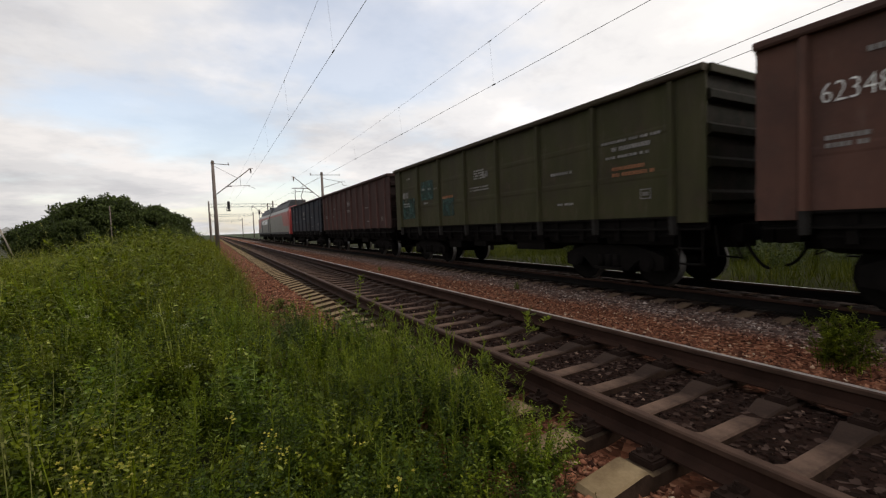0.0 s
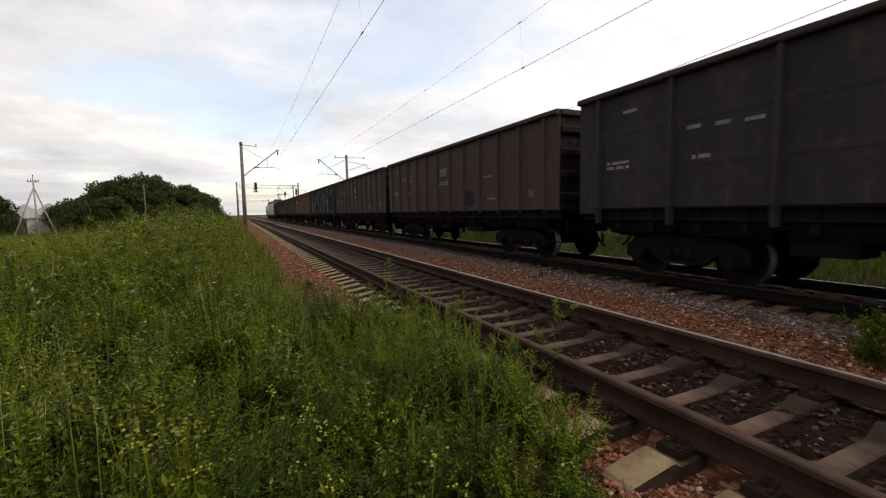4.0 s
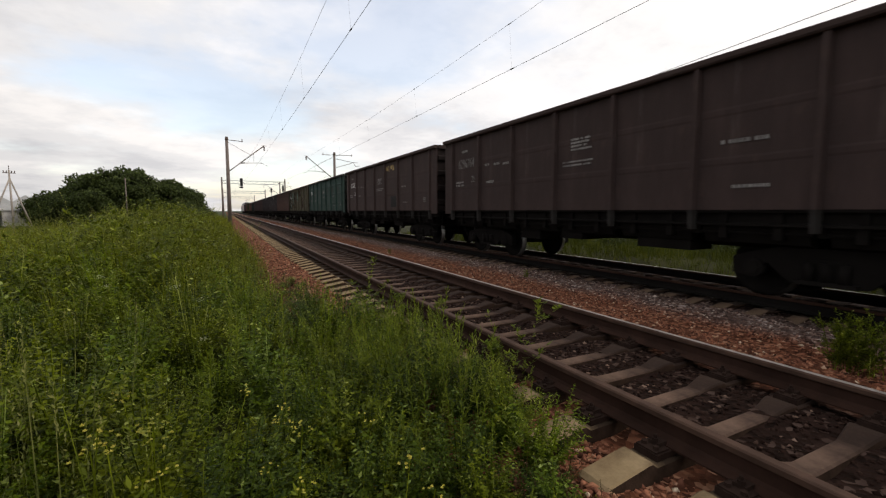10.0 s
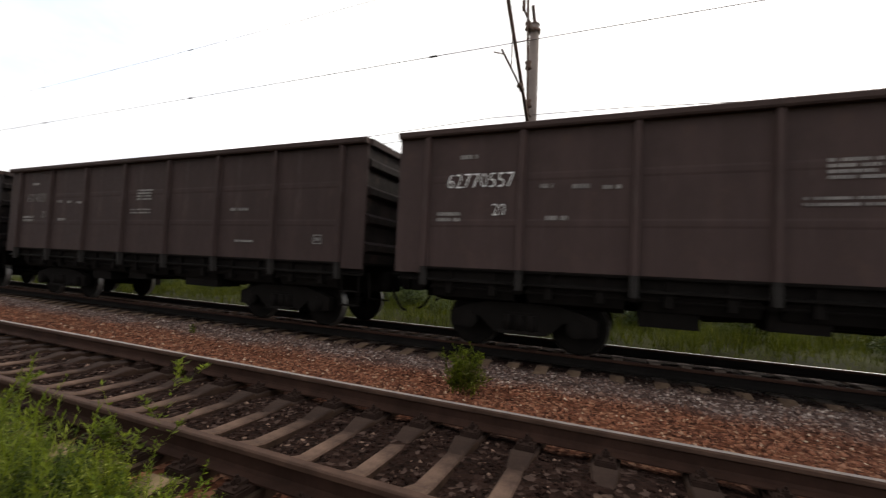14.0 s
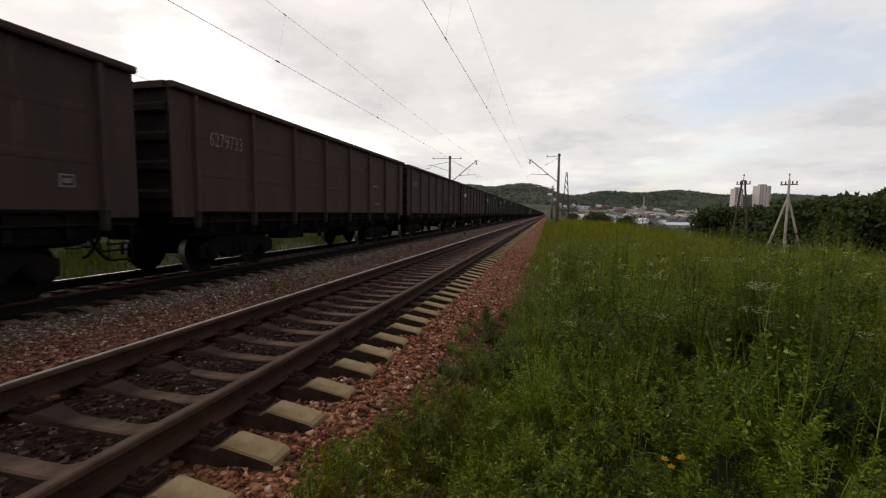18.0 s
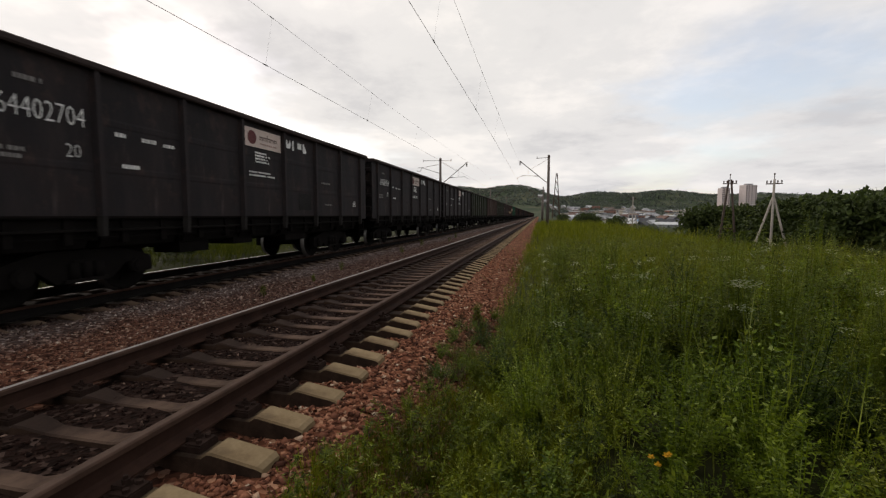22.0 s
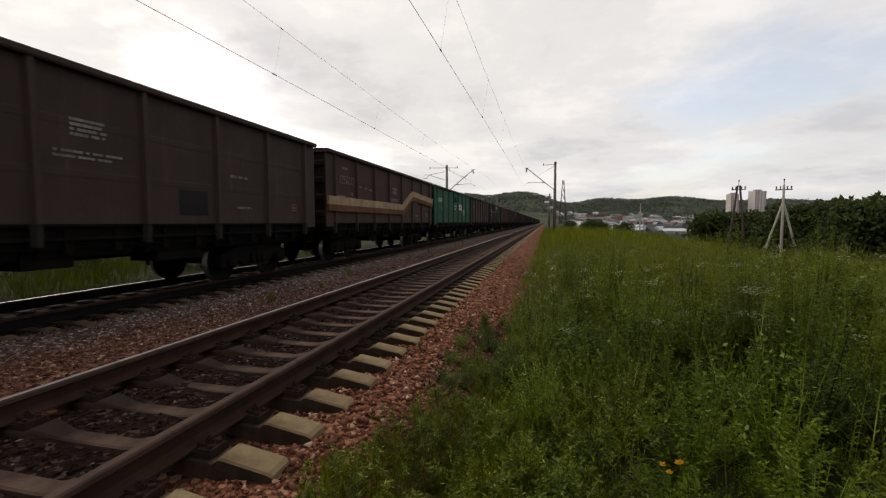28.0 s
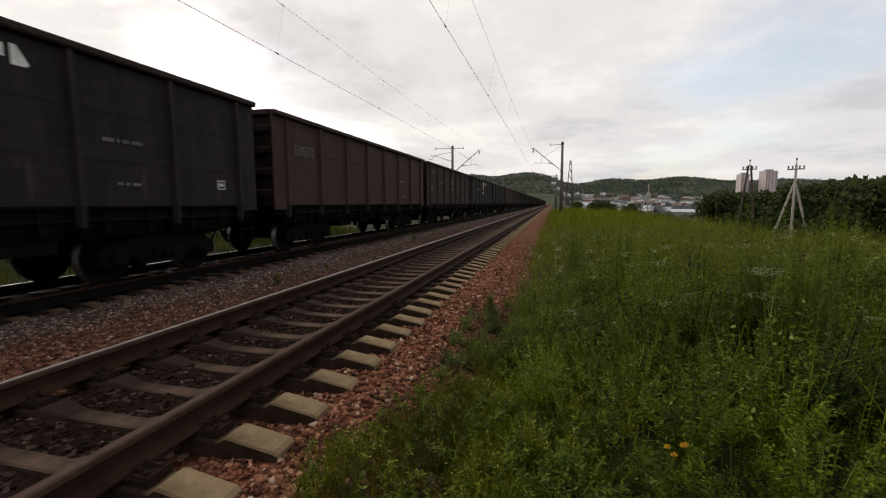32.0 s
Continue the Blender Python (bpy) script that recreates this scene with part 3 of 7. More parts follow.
def rail_mesh(name, y0, y1, side="rail_side", head="rail_head", band="rail_head"):
    bm = bmesh.new()
    half = [(0.075, -0.18), (0.075, -0.168), (0.02, -0.15), (0.009, -0.13), (0.009, -0.055), (0.034, -0.042), (0.0365, -0.012), (0.030, -0.003), (0.024, 0.0), (0.010, 0.0)]
    outline = half + [(-x, z) for x, z in half[::-1]]
    prism(bm, outline, "y", y0, y1)
    bm.normal_update()
    for f in bm.faces:
        c = f.calc_center_median()
        f.material_index = 2 if c.z > -0.0035 and c.x > -0.02 else 1 if c.z > -0.03 and abs(f.normal.y) < 0.5 else 0
    return mesh_of(name, bm, [M[side], M[head], M[band]])


def sleeper_mesh(half):
    """A concrete sleeper: raised rail seats, lower waist, sloping sides."""
    bm = bmesh.new()
    stations = [(-half, -0.262), (-half + 0.03, -0.24), (-1.10, -0.190), (-1.07, -0.192), (-1.03, -0.222), (-0.56, -0.218), (-0.53, -0.192), (-0.46, -0.198), (-0.28, -0.238), (0.28, -0.238), (0.46, -0.198),
                (0.53, -0.192), (0.56, -0.218), (1.03, -0.222), (1.07, -0.192), (1.10, -0.188), (half - 0.025, -0.228), (half, -0.245)]
    rings = []
    for x, top in stations:
        e = 0.0 if abs(x) < half else 0.012
        n = 0.034 if abs(x) < 0.3 else 0.012 if abs(x) < 0.5 else 0.0
        rings.append([bm.verts.new(p) for p in ((x, -0.15 + e + n, -0.44), (x, -0.105 + e + n, top - 0.012), (x, -0.092 + e + n, top), (x, 0.092 - e - n, top), (x, 0.105 - e - n, top - 0.012), (x, 0.15 - e - n, -0.44))])
    for a, b in zip(rings, rings[1:]):
        for i in range(5):
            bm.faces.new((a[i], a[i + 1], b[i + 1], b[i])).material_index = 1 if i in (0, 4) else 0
    bm.faces.new(rings[0]); bm.faces.new(rings[-1][::-1])
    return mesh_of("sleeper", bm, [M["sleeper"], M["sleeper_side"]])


def clip_mesh():
    """A rail fastening: base plate edge, clamp and bolt with its nut."""
    bm = bmesh.new()
    box(bm, -0.01, 0.205, -0.08, 0.08, -0.226, -0.182)
    box(bm, 0.085, 0.2, -0.07, 0.07, -0.182, -0.170)
    box(bm, 0.06, 0.135, -0.035, 0.035, -0.172, -0.148)
    tube(bm, (0.12, 0, -0.15), (0.12, 0, -0.105), 0.012, n=6)
    tube(bm, (0.12, 0, -0.148), (0.12, 0, -0.125), 0.022, n=6)
    tube(bm, (0.165, 0.04, -0.174), (0.165, 0.04, -0.150), 0.018, n=6)
    tube(bm, (0.165, -0.04, -0.174), (0.165, -0.04, -0.150), 0.018, n=6)
    return mesh_of("fastening", bm, [M["clip"]])


SLEEPER_STEP = 0.5
SLEEPER = sleeper_mesh(1.45)
FAR_SLEEPER = SLEEPER.copy()
FAR_SLEEPER.materials[0] = M["sleeper_far"]
SOUTH_SLEEPER = SLEEPER.copy()
SOUTH_SLEEPER.materials[0] = M["sleeper_south"]
CLIP = clip_mesh()


def track(name, x, z, label, near0, near1, clips, sleeper=SLEEPER, mats=("rail_side", "rail_head")):
    t = thing(name, label, "railway track", kind="structure", m=pose(x, 0, z))
    for s in (-1, 1):
        # only the far rail of each track carries the painted glint
        part("rail", rail_mesh("rail", -700, 700, *mats, "rail_glint" if s > 0 else mats[1]), None, t, "steel rail with a worn head", pose(s * GAUGE, 0, 0))
    rng = random.Random(5)
    far_v, far_f = [], []
    sv = np.empty(len(SLEEPER.vertices) * 3); SLEEPER.vertices.foreach_get("co", sv); sv = sv.reshape(-1, 3)
    quads = np.array([list(p.vertices) for p in SLEEPER.polygons if len(p.vertices) == 4])
    n = 0
    spots = [0.02] + [0.64 + i * SLEEPER_STEP for i in range(420)] + [-0.61 - i * SLEEPER_STEP for i in range(420)]
    for y in spots:
        if near0 <= y <= near1:
            s = part("sleeper", SOUTH_SLEEPER if x == 0 and -4.5 < y < -0.3 else sleeper, None, t, m=pose(rng.uniform(-0.02, 0.02), y + rng.uniform(-0.015, 0.015), rng.uniform(-0.006, 0.006), 0, 0, rng.uniform(-0.7, 0.7)))
            if clips[0] <= y <= clips[1]:
                for rx in (-GAUGE, GAUGE):
                    for d in (1, -1):
                        part("fastening", CLIP, None, s, m=pose(rx, 0, 0, 0, 0, 0 if d > 0 else 180))
        else:
            far_v.append(sv + (0, y, 0)); far_f.append(quads + n); n += len(sv)
    ob = new("sleeper_run", bulk_mesh("sleeper_run", np.concatenate(far_v), np.concatenate(far_f), [sleeper.materials[0]]))
    ob.parent = t
    tagged(ob, "distant row of concrete sleepers", kind="stuff")
    return t


track("near_track", 0, 0, "empty railway track on concrete sleepers and red ballast", -50, 50, (-6, 6))
# far rails in near-black: shade under the train put into their colour
track("far_track", D2, Z2, "railway track under the goods train, grey ballast", -30, 40, (-1, -1.1), FAR_SLEEPER, ("black_steel", "rail_side"))


# loose stones on the bed
def stones():
    rng = np.random.default_rng(3)
    base = np.array([(1, 0, 0), (-1, 0, 0), (0, 1, 0), (0, -1, 0), (0, 0, 1), (0, 0, -1)], float)
    tri = np.array([(0, 2, 4), (2, 1, 4), (1, 3, 4), (3, 0, 4), (2, 0, 5), (1, 2, 5), (3, 1, 5), (0, 3, 5)])
    P, S = [], []

    def fill(n, x0, x1, y0, y1, size):
        x, y = rng.uniform(x0, x1, n), rng.uniform(y0, y1, n)
        off = np.abs(((np.where(y > 0.3, y - 0.64, y + 0.61) + 0.25) % SLEEPER_STEP) - 0.25)
        ok = (np.abs(x) > 1.46) | (off > 0.12) | (rng.random(n) < 0.04)
        x, y = x[ok], y[ok]
        P.append(np.stack([x, y, bed_z(x, y) + size * 0.1], 1)); S.append(rng.uniform(0.6, 1.25, len(x)) * size)
    fill(17000, -2.7, -0.95, -8, 8, 0.027)
    fill(6500, -2.6, -0.95, -20, 26, 0.031)
    fill(9000, -0.7, 0.7, -9, 9, 0.021)
    fill(13000, 0.95, 3.4, -9, 10, 0.023)
    fill(9000, 1.0, 4.2, -26, 30, 0.03)
    fill(9000, 2.9, 4.5, -10, 12, 0.025)
    P, S = np.concatenate(P), np.concatenate(S)
    n = len(P)
    shape = base[None] * rng.uniform(0.45, 1.3, (n, 6, 1)) + rng.normal(0, 0.3, (n, 6, 3))
    shape[:, :, 2] *= 0.7
    a = rng.uniform(0, 6.28, n)
    c, s = np.cos(a)[:, None], np.sin(a)[:, None]
    x, y = shape[:, :, 0] * c - shape[:, :, 1] * s, shape[:, :, 0] * s + shape[:, :, 1] * c
    V = np.stack([x, y, shape[:, :, 2]], -1) * S[:, None, None] + P[:, None]
    F = (tri[None] + 6 * np.arange(n)[:, None, None]).reshape(-1, 3)
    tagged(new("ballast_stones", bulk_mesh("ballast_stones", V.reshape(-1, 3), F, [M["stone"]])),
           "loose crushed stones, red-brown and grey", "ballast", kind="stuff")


stones()

# ---------------------------------------------------------------- goods train
PITCH, BODY = 13.92, 13.2      # wagon length over couplers, and of the body
TOP, FLOOR = 3.81, 1.38        # above the wagon's own rail
RIBS7 = [-6.02, -4.3, -2.58, -0.86, 0.86, 2.58, 4.3, 6.02]
RIBS13 = [-6.05 + i * 1.1 for i in range(12)]


def travel(t):
    """How far the train has gone at t seconds: it slows a little."""
    return TRAVEL_V * t + TRAVEL_A * t * t + float(np.interp(t, [0, 2, 4, 7, 9, 10, 11, 12, 13, 14, 16, 20, 21, 24, 32], [0.05, 0.22, 0.05, -0.12, 0.05, 0.12, -0.12, 0.1, 0.36, 0.3, 0.2, 0.22, 0.28, 0.0, 0.0]))


def side_panel_mesh(width, swages):
    """One bay of sheet: a thin plate with pressed swages running along it."""
    bm = bmesh.new()
    h = TOP - 0.12 - FLOOR
    prof = [(0.0, 0.0)]
    for k in range(1, swages + 1):
        z = h * k / (swages + 1)
        prof += [(0.0, z - 0.07), (0.0065, z - 0.035), (0.0065, z + 0.035), (0.0, z + 0.07)]
    prof.append((0.0, h))
    outline = [(1.47 + d, FLOOR + z) for d, z in prof] + [(1.45, FLOOR + h), (1.45, FLOOR)]
    prism(bm, outline, "y", -width / 2, width / 2)
    return mesh_of("side_panel", bm, [M["paint"]])


def pressed_panel_mesh(width):
    """One bay of sheet with three short, deep pressings that shed water: sloped above, undercut below."""
    bm = bmesh.new()
    h = TOP - 0.12 - FLOOR
    box(bm, 1.45, 1.47, -width / 2, width / 2, FLOOR, FLOOR + h)
    for f in (0.24, 0.52, 0.79):
        z, a = FLOOR + h * f, width * 0.37
        prof = ((0.0, 0.085), (0.042, 0.01), (0.045, -0.02), (0.0, -0.045))
        rings = [[bm.verts.new((1.468 + d * k, y, z + s * (0.5 if k < 1 else 1))) for d, s in prof] for y, k in ((-a - 0.06, 0.1), (-a, 1.0), (a, 1.0), (a + 0.06, 0.1))]
        for p, q in zip(rings, rings[1:]):
            for i in range(3):
                bm.faces.new((p[i], p[i + 1], q[i + 1], q[i]))
    bmesh.ops.recalc_face_normals(bm, faces=bm.faces)
    return mesh_of("side_panel", bm, [M["paint"]])


def rib_mesh(w=0.13, foot=0.33, depth=0.09):
    """A side stake: a hat section from the foot below the sill up to the top rail, tapering in at the foot."""
    bm = bmesh.new()
    for z0, z1, d0, d1 in ((FLOOR - foot, FLOOR, depth * 0.75, depth), (FLOOR, TOP - 0.12, depth, depth)):
        ring = []
        for z, d in ((z0, d0), (z1, d1)):
            ring.append([bm.verts.new((1.47 + dx, y, z)) for dx, y in ((-0.02, -w / 2), (0.0, -w / 2), (d, -w / 2 + 0.025), (d, w / 2 - 0.025), (0.0, w / 2), (-0.02, w / 2))])
        grimed = 1 if z1 == FLOOR else 0
        for i in range(6):
            bm.faces.new((ring[0][i], ring[0][(i + 1) % 6], ring[1][(i + 1) % 6], ring[1][i])).material_index = grimed
        bm.faces.new(ring[0][::-1]).material_index = grimed
        bm.faces.new(ring[1]).material_index = grimed
    return mesh_of("side_stake", bm, [M["paint"], M["grimed_foot"]])


def plate_mesh(name, x0, x1, y0, y1, z0, z1, mat, bev=0.0):
    bm = bmesh.new()
    box(bm, x0, x1, y0, y1, z0, z1)
    if bev:
        bmesh.ops.bevel(bm, geom=bm.edges[:], offset=bev, segments=1, affect="EDGES")
    return mesh_of(name, bm, [M[mat]])


def top_rail_mesh():
    bm = bmesh.new()
    prism(bm, [(1.42, TOP - 0.12), (1.58, TOP - 0.12), (1.60, TOP - 0.09), (1.60, TOP - 0.02), (1.57, TOP), (1.43, TOP), (1.42, TOP - 0.02)], "y", -BODY / 2, BODY / 2)
    return mesh_of("top_rail", bm, [M["paint"]])


def end_wall_mesh():
    """An end: sheet with upright corner posts and four cross ribs."""
    bm = bmesh.new()
    y = BODY / 2
    box(bm, -1.47, 1.47, y - 0.07, y - 0.04, FLOOR, TOP - 0.1)
    return mesh_of("end_wall", bm, [M["paint"]])


def end_rib_mesh():
    bm = bmesh.new()
    y = BODY / 2
    prism(bm, [(y - 0.04, -0.12), (y + 0.05, -0.06), (y + 0.05, 0.06), (y - 0.04, 0.12)], "x", -1.42, 1.42)
    return mesh_of("end_rib", bm, [M["paint"]])


def end_cap_mesh():
    bm = bmesh.new()
    box(bm, -1.42, 1.42, BODY / 2 - 0.06, BODY / 2 + 0.05, TOP - 0.13, TOP - 0.003)
    return mesh_of("end_cap", bm, [M["paint"]])


def hatch_gear_mesh():
    """The drop doors' hinges, latches and torsion gear that fill the space over the bogies."""
    bm = bmesh.new()
    prism(bm, [(0.3, FLOOR - 0.06), (1.28, FLOOR - 0.06), (1.34, 1.08), (1.24, 0.86), (0.9, 0.78), (0.3, 0.72)], "y", -0.74, 0.74)
    tube(bm, (1.3, -0.78, 1.02), (1.3, 0.78, 1.02), 0.035, n=6)
    box(bm, 1.26, 1.40, -0.45, -0.33, 0.93, FLOOR - 0.04)
    box(bm, 1.26, 1.40, 0.33, 0.45, 0.93, FLOOR - 0.04)
    return mesh_of("hatch_gear", bm, [M["black_steel"]])


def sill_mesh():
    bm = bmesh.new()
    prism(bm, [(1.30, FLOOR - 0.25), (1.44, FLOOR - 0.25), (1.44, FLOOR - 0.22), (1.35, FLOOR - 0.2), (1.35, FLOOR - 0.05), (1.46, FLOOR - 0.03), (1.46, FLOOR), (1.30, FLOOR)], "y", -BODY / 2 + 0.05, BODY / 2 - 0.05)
    # the near-black colour holds grime and the shade under the body
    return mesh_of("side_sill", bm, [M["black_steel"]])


def centre_mesh():
    bm = bmesh.new()
    box(bm, -0.25, 0.25, -BODY / 2 + 0.1, BODY / 2 - 0.1, 0.78, FLOOR - 0.06)
    for y0, y1, z in ((-2.4, -1.3, 0.66), (0.2, 0.9, 0.7), (1.7, 2.5, 0.62)):
        box(bm, 0.55, 1.2, y0, y1, z, 1.0)
        box(bm, -1.2, -0.55, y0, y1, z, 1.0)
    for y in (-4.33, -2.58, -0.86, 0.86, 2.58, 4.33):
        box(bm, -1.32, 1.32, y - 0.06, y + 0.06, 0.98, FLOOR - 0.05)
    return mesh_of("underframe", bm, [M["black_steel"]])


def floor_mesh():
    bm = bmesh.new()
    box(bm, -1.45, 1.45, -BODY / 2 + 0.04, BODY / 2 - 0.04, FLOOR - 0.045, FLOOR - 0.002)
    return mesh_of("floor_plate", bm, [M["black_steel"]])


def side_frame_mesh():
    """A cast bogie side frame: arched top, window with springs, axle boxes at both ends."""
    bm = bmesh.new()
    out = [(-1.25, 0.36), (-1.25, 0.62), (-1.05, 0.70), (-0.6, 0.82), (0.6, 0.82), (1.05, 0.70), (1.25, 0.62), (1.25, 0.36), (1.05, 0.33), (0.95, 0.5), (0.75, 0.56), (0.45, 0.30), (-0.45, 0.30), (-0.75, 0.56), (-0.95, 0.5), (-1.05, 0.33)]
    prism(bm, out, "x", 0.94, 1.10)
    for y in (-0.925, 0.925):
        tube(bm, (0.98, y, 0.475), (1.18, y, 0.475), 0.155, n=12)
        tube(bm, (1.18, y, 0.475), (1.20, y, 0.475), 0.11, n=10)
    for y in (-0.2, 0.0, 0.2):
        tube(bm, (1.12, y, 0.36), (1.12, y, 0.62), 0.075, n=8)
    box(bm, 0.92, 1.18, -0.36, 0.36, 0.30, 0.36)
    return mesh_of("side_frame", bm, [M["black_steel"]])


def wheel_meshes():
    bm = bmesh.new()
    for s in (-1, 1):
        prof = [(0.66, 0.09), (0.70, 0.16), (0.715, 0.36), (0.69, 0.41), (0.69, 0.505), (0.715, 0.50), (0.725, 0.478), (0.82, 0.470), (0.82, 0.41), (0.775, 0.36), (0.765, 0.16), (0.84, 0.13), (0.84, 0.09)]
        lathe(bm, [(s * a, r) for a, r in (prof if s > 0 else prof)], "x", 18)
    tube(bm, (-1.1, 0, 0), (1.1, 0, 0), 0.085, n=10)
    # a chalked mark and two lightening marks on each disc
    for s in (-1, 1):
        for a in (0.3, 3.4):
            c, q = math.cos(a) * 0.27, math.sin(a) * 0.27
            tube(bm, (s * 0.77, c, q), (s * 0.80, c, q), 0.04, n=8)
    bm.normal_update()
    for f in bm.faces:
        c = f.calc_center_median()
        if math.hypot(c.y, c.z) > 0.462 and 0.70 < abs(c.x) < 0.822:
            f.material_index = 1
    return mesh_of("wheelset", bm, [M["black_steel"], M["tread"]])


def bolster_mesh():
    bm = bmesh.new()
    prism(bm, [(-1.12, 0.46), (-0.4, 0.40), (0.4, 0.40), (1.12, 0.46), (1.12, 0.66), (0.4, 0.84), (-0.4, 0.84), (-1.12, 0.66)], "y", -0.2, 0.2)
    return mesh_of("bolster", bm, [M["black_steel"]])


def coupler_mesh():
    bm = bmesh.new()
    y = BODY / 2
    box(bm, -0.1, 0.1, y - 0.6, y + 0.20, 0.95, 1.13)
    prism(bm, [(-0.18, y + 0.12), (0.05, y + 0.12), (0.2, y + 0.22), (0.17, y + 0.355), (0.02, y + 0.30), (-0.03, y + 0.355), (-0.2, y + 0.3)], "z", 0.86, 1.22)
    box(bm, -0.5, 0.5, y - 0.15, y + 0.04, 0.9, 1.2)
    return mesh_of("coupler", bm, [M["black_steel"]])


def hose_mesh():
    """The brake hose that hangs in a loop under the coupler."""
    bm = bmesh.new()
    y = BODY / 2
    pts = [Vector((0.32, y + 0.02 + 0.36 * k / 8, 0.86 - 0.42 * math.sin(math.pi * 0.5 * k / 8))) for k in range(9)]
    for a, b in zip(pts, pts[1:]):
        tube(bm, a, b, 0.028, n=6)
    tube(bm, (0.55, y - 0.1, 1.0), (0.55, y + 0.06, 0.62), 0.016, n=5)
    tube(bm, (0.55, y + 0.06, 0.62), (1.25, y + 0.06, 0.70), 0.016, n=5)
    tube(bm, (1.25, y + 0.06, 0.70), (1.25, y, 1.2), 0.016, n=5)
    return mesh_of("brake_hose", bm, [M["black_steel"]])


def step_mesh():
    """The shunter's step and hand rail at a corner."""
    bm = bmesh.new()
    y = BODY / 2 - 0.3
    for q in (y - 0.2, y + 0.2):
        tube(bm, (1.42, q, 0.55), (1.42, q, FLOOR - 0.05), 0.014, n=5)
    for z in (0.55, 0.82):
        box(bm, 1.36, 1.48, y - 0.2, y + 0.2, z - 0.012, z + 0.012)
    return mesh_of("corner_step", bm, [M["black_steel"]])


def tank_mesh():
    bm = bmesh.new()
    lathe(bm, [(-0.62, 0.05), (-0.58, 0.17), (-0.5, 0.2), (0.5, 0.2), (0.58, 0.17), (0.62, 0.05)], "y", 14, at=(0.75, -0.6, 0.80))
    return mesh_of("air_tank", bm, [M["black_steel"]])


def cylinder_mesh():
    bm = bmesh.new()
    lathe(bm, [(-0.3, 0.04), (-0.28, 0.17), (0.15, 0.19), (0.2, 0.19), (0.22, 0.05), (0.6, 0.03)], "y", 14, at=(0.7, 1.2, 0.80))
    box(bm, 0.55, 0.9, 2.0, 2.4, 0.62, 0.98)
    return mesh_of("brake_cylinder", bm, [M["black_steel"]])


def rigging_mesh():
    bm = bmesh.new()
    tube(bm, (1.05, -3.2, 0.85), (1.05, 3.2, 0.85), 0.018, n=5)
    tube(bm, (0.5, -3.6, 0.72), (0.5, 3.6, 0.74), 0.022, n=5)
    for y in (-1.9, 2.9):
        tube(bm, (1.05, y, 0.85), (1.05, y, 1.2), 0.015, n=5)
        tube(bm, (0.5, y, 0.74), (0.5, y, 1.2), 0.02, n=5)
    return mesh_of("brake_rigging", bm, [M["black_steel"]])


def diagonal_mesh():
    bm = bmesh.new()
    outline = [(4.42, FLOOR + 0.02), (4.58, FLOOR + 0.02), (5.96, TOP - 0.14), (5.80, TOP - 0.14)]
    prism(bm, outline, "x", 1.47, 1.545)
    return mesh_of("diagonal_brace", bm, [M["paint"]])


MESH = dict(panel7=side_panel_mesh(1.72 - 0.10, 2), panel7c=pressed_panel_mesh(1.72 - 0.10), panel13=side_panel_mesh(1.10 - 0.10, 0),
            rib=rib_mesh(), rib_thin=rib_mesh(0.11, 0.10, 0.085), top=top_rail_mesh(), end=end_wall_mesh(), sill=sill_mesh(), centre=centre_mesh(), floor=floor_mesh(),
            frame=side_frame_mesh(), wheel=wheel_meshes(), bolster=bolster_mesh(), coupler=coupler_mesh(), hose=hose_mesh(), step=step_mesh(),
            tank=tank_mesh(), cylinder=cylinder_mesh(), rigging=rigging_mesh(), end_rib=end_rib_mesh(), end_cap=end_cap_mesh(), hatch=hatch_gear_mesh(), diagonal=diagonal_mesh())
MESH["corner7"] = plate_mesh("corner_plate", 1.45, 1.49, 6.10, 6.60, FLOOR - 0.12, TOP - 0.12, "paint")
MESH["corner13"] = plate_mesh("corner_plate", 1.45, 1.49, 6.10, 6.60, FLOOR - 0.02, TOP - 0.12, "paint")
WHEELS = []


def bogie(wagon, y):
    b = part("bogie", MESH["bolster"], None, wagon, "black cast four-wheel bogie", pose(0, y, 0))
    for s in (0, 180):
        part("side_frame", MESH["frame"], None, b, m=pose(0, 0, 0, 0, 0, s))
    for a in (-0.925, 0.925):
        WHEELS.append(part("wheelset", MESH["wheel"], None, b, "black wheels with bright treads", pose(0, a, 0.475)))
    return b


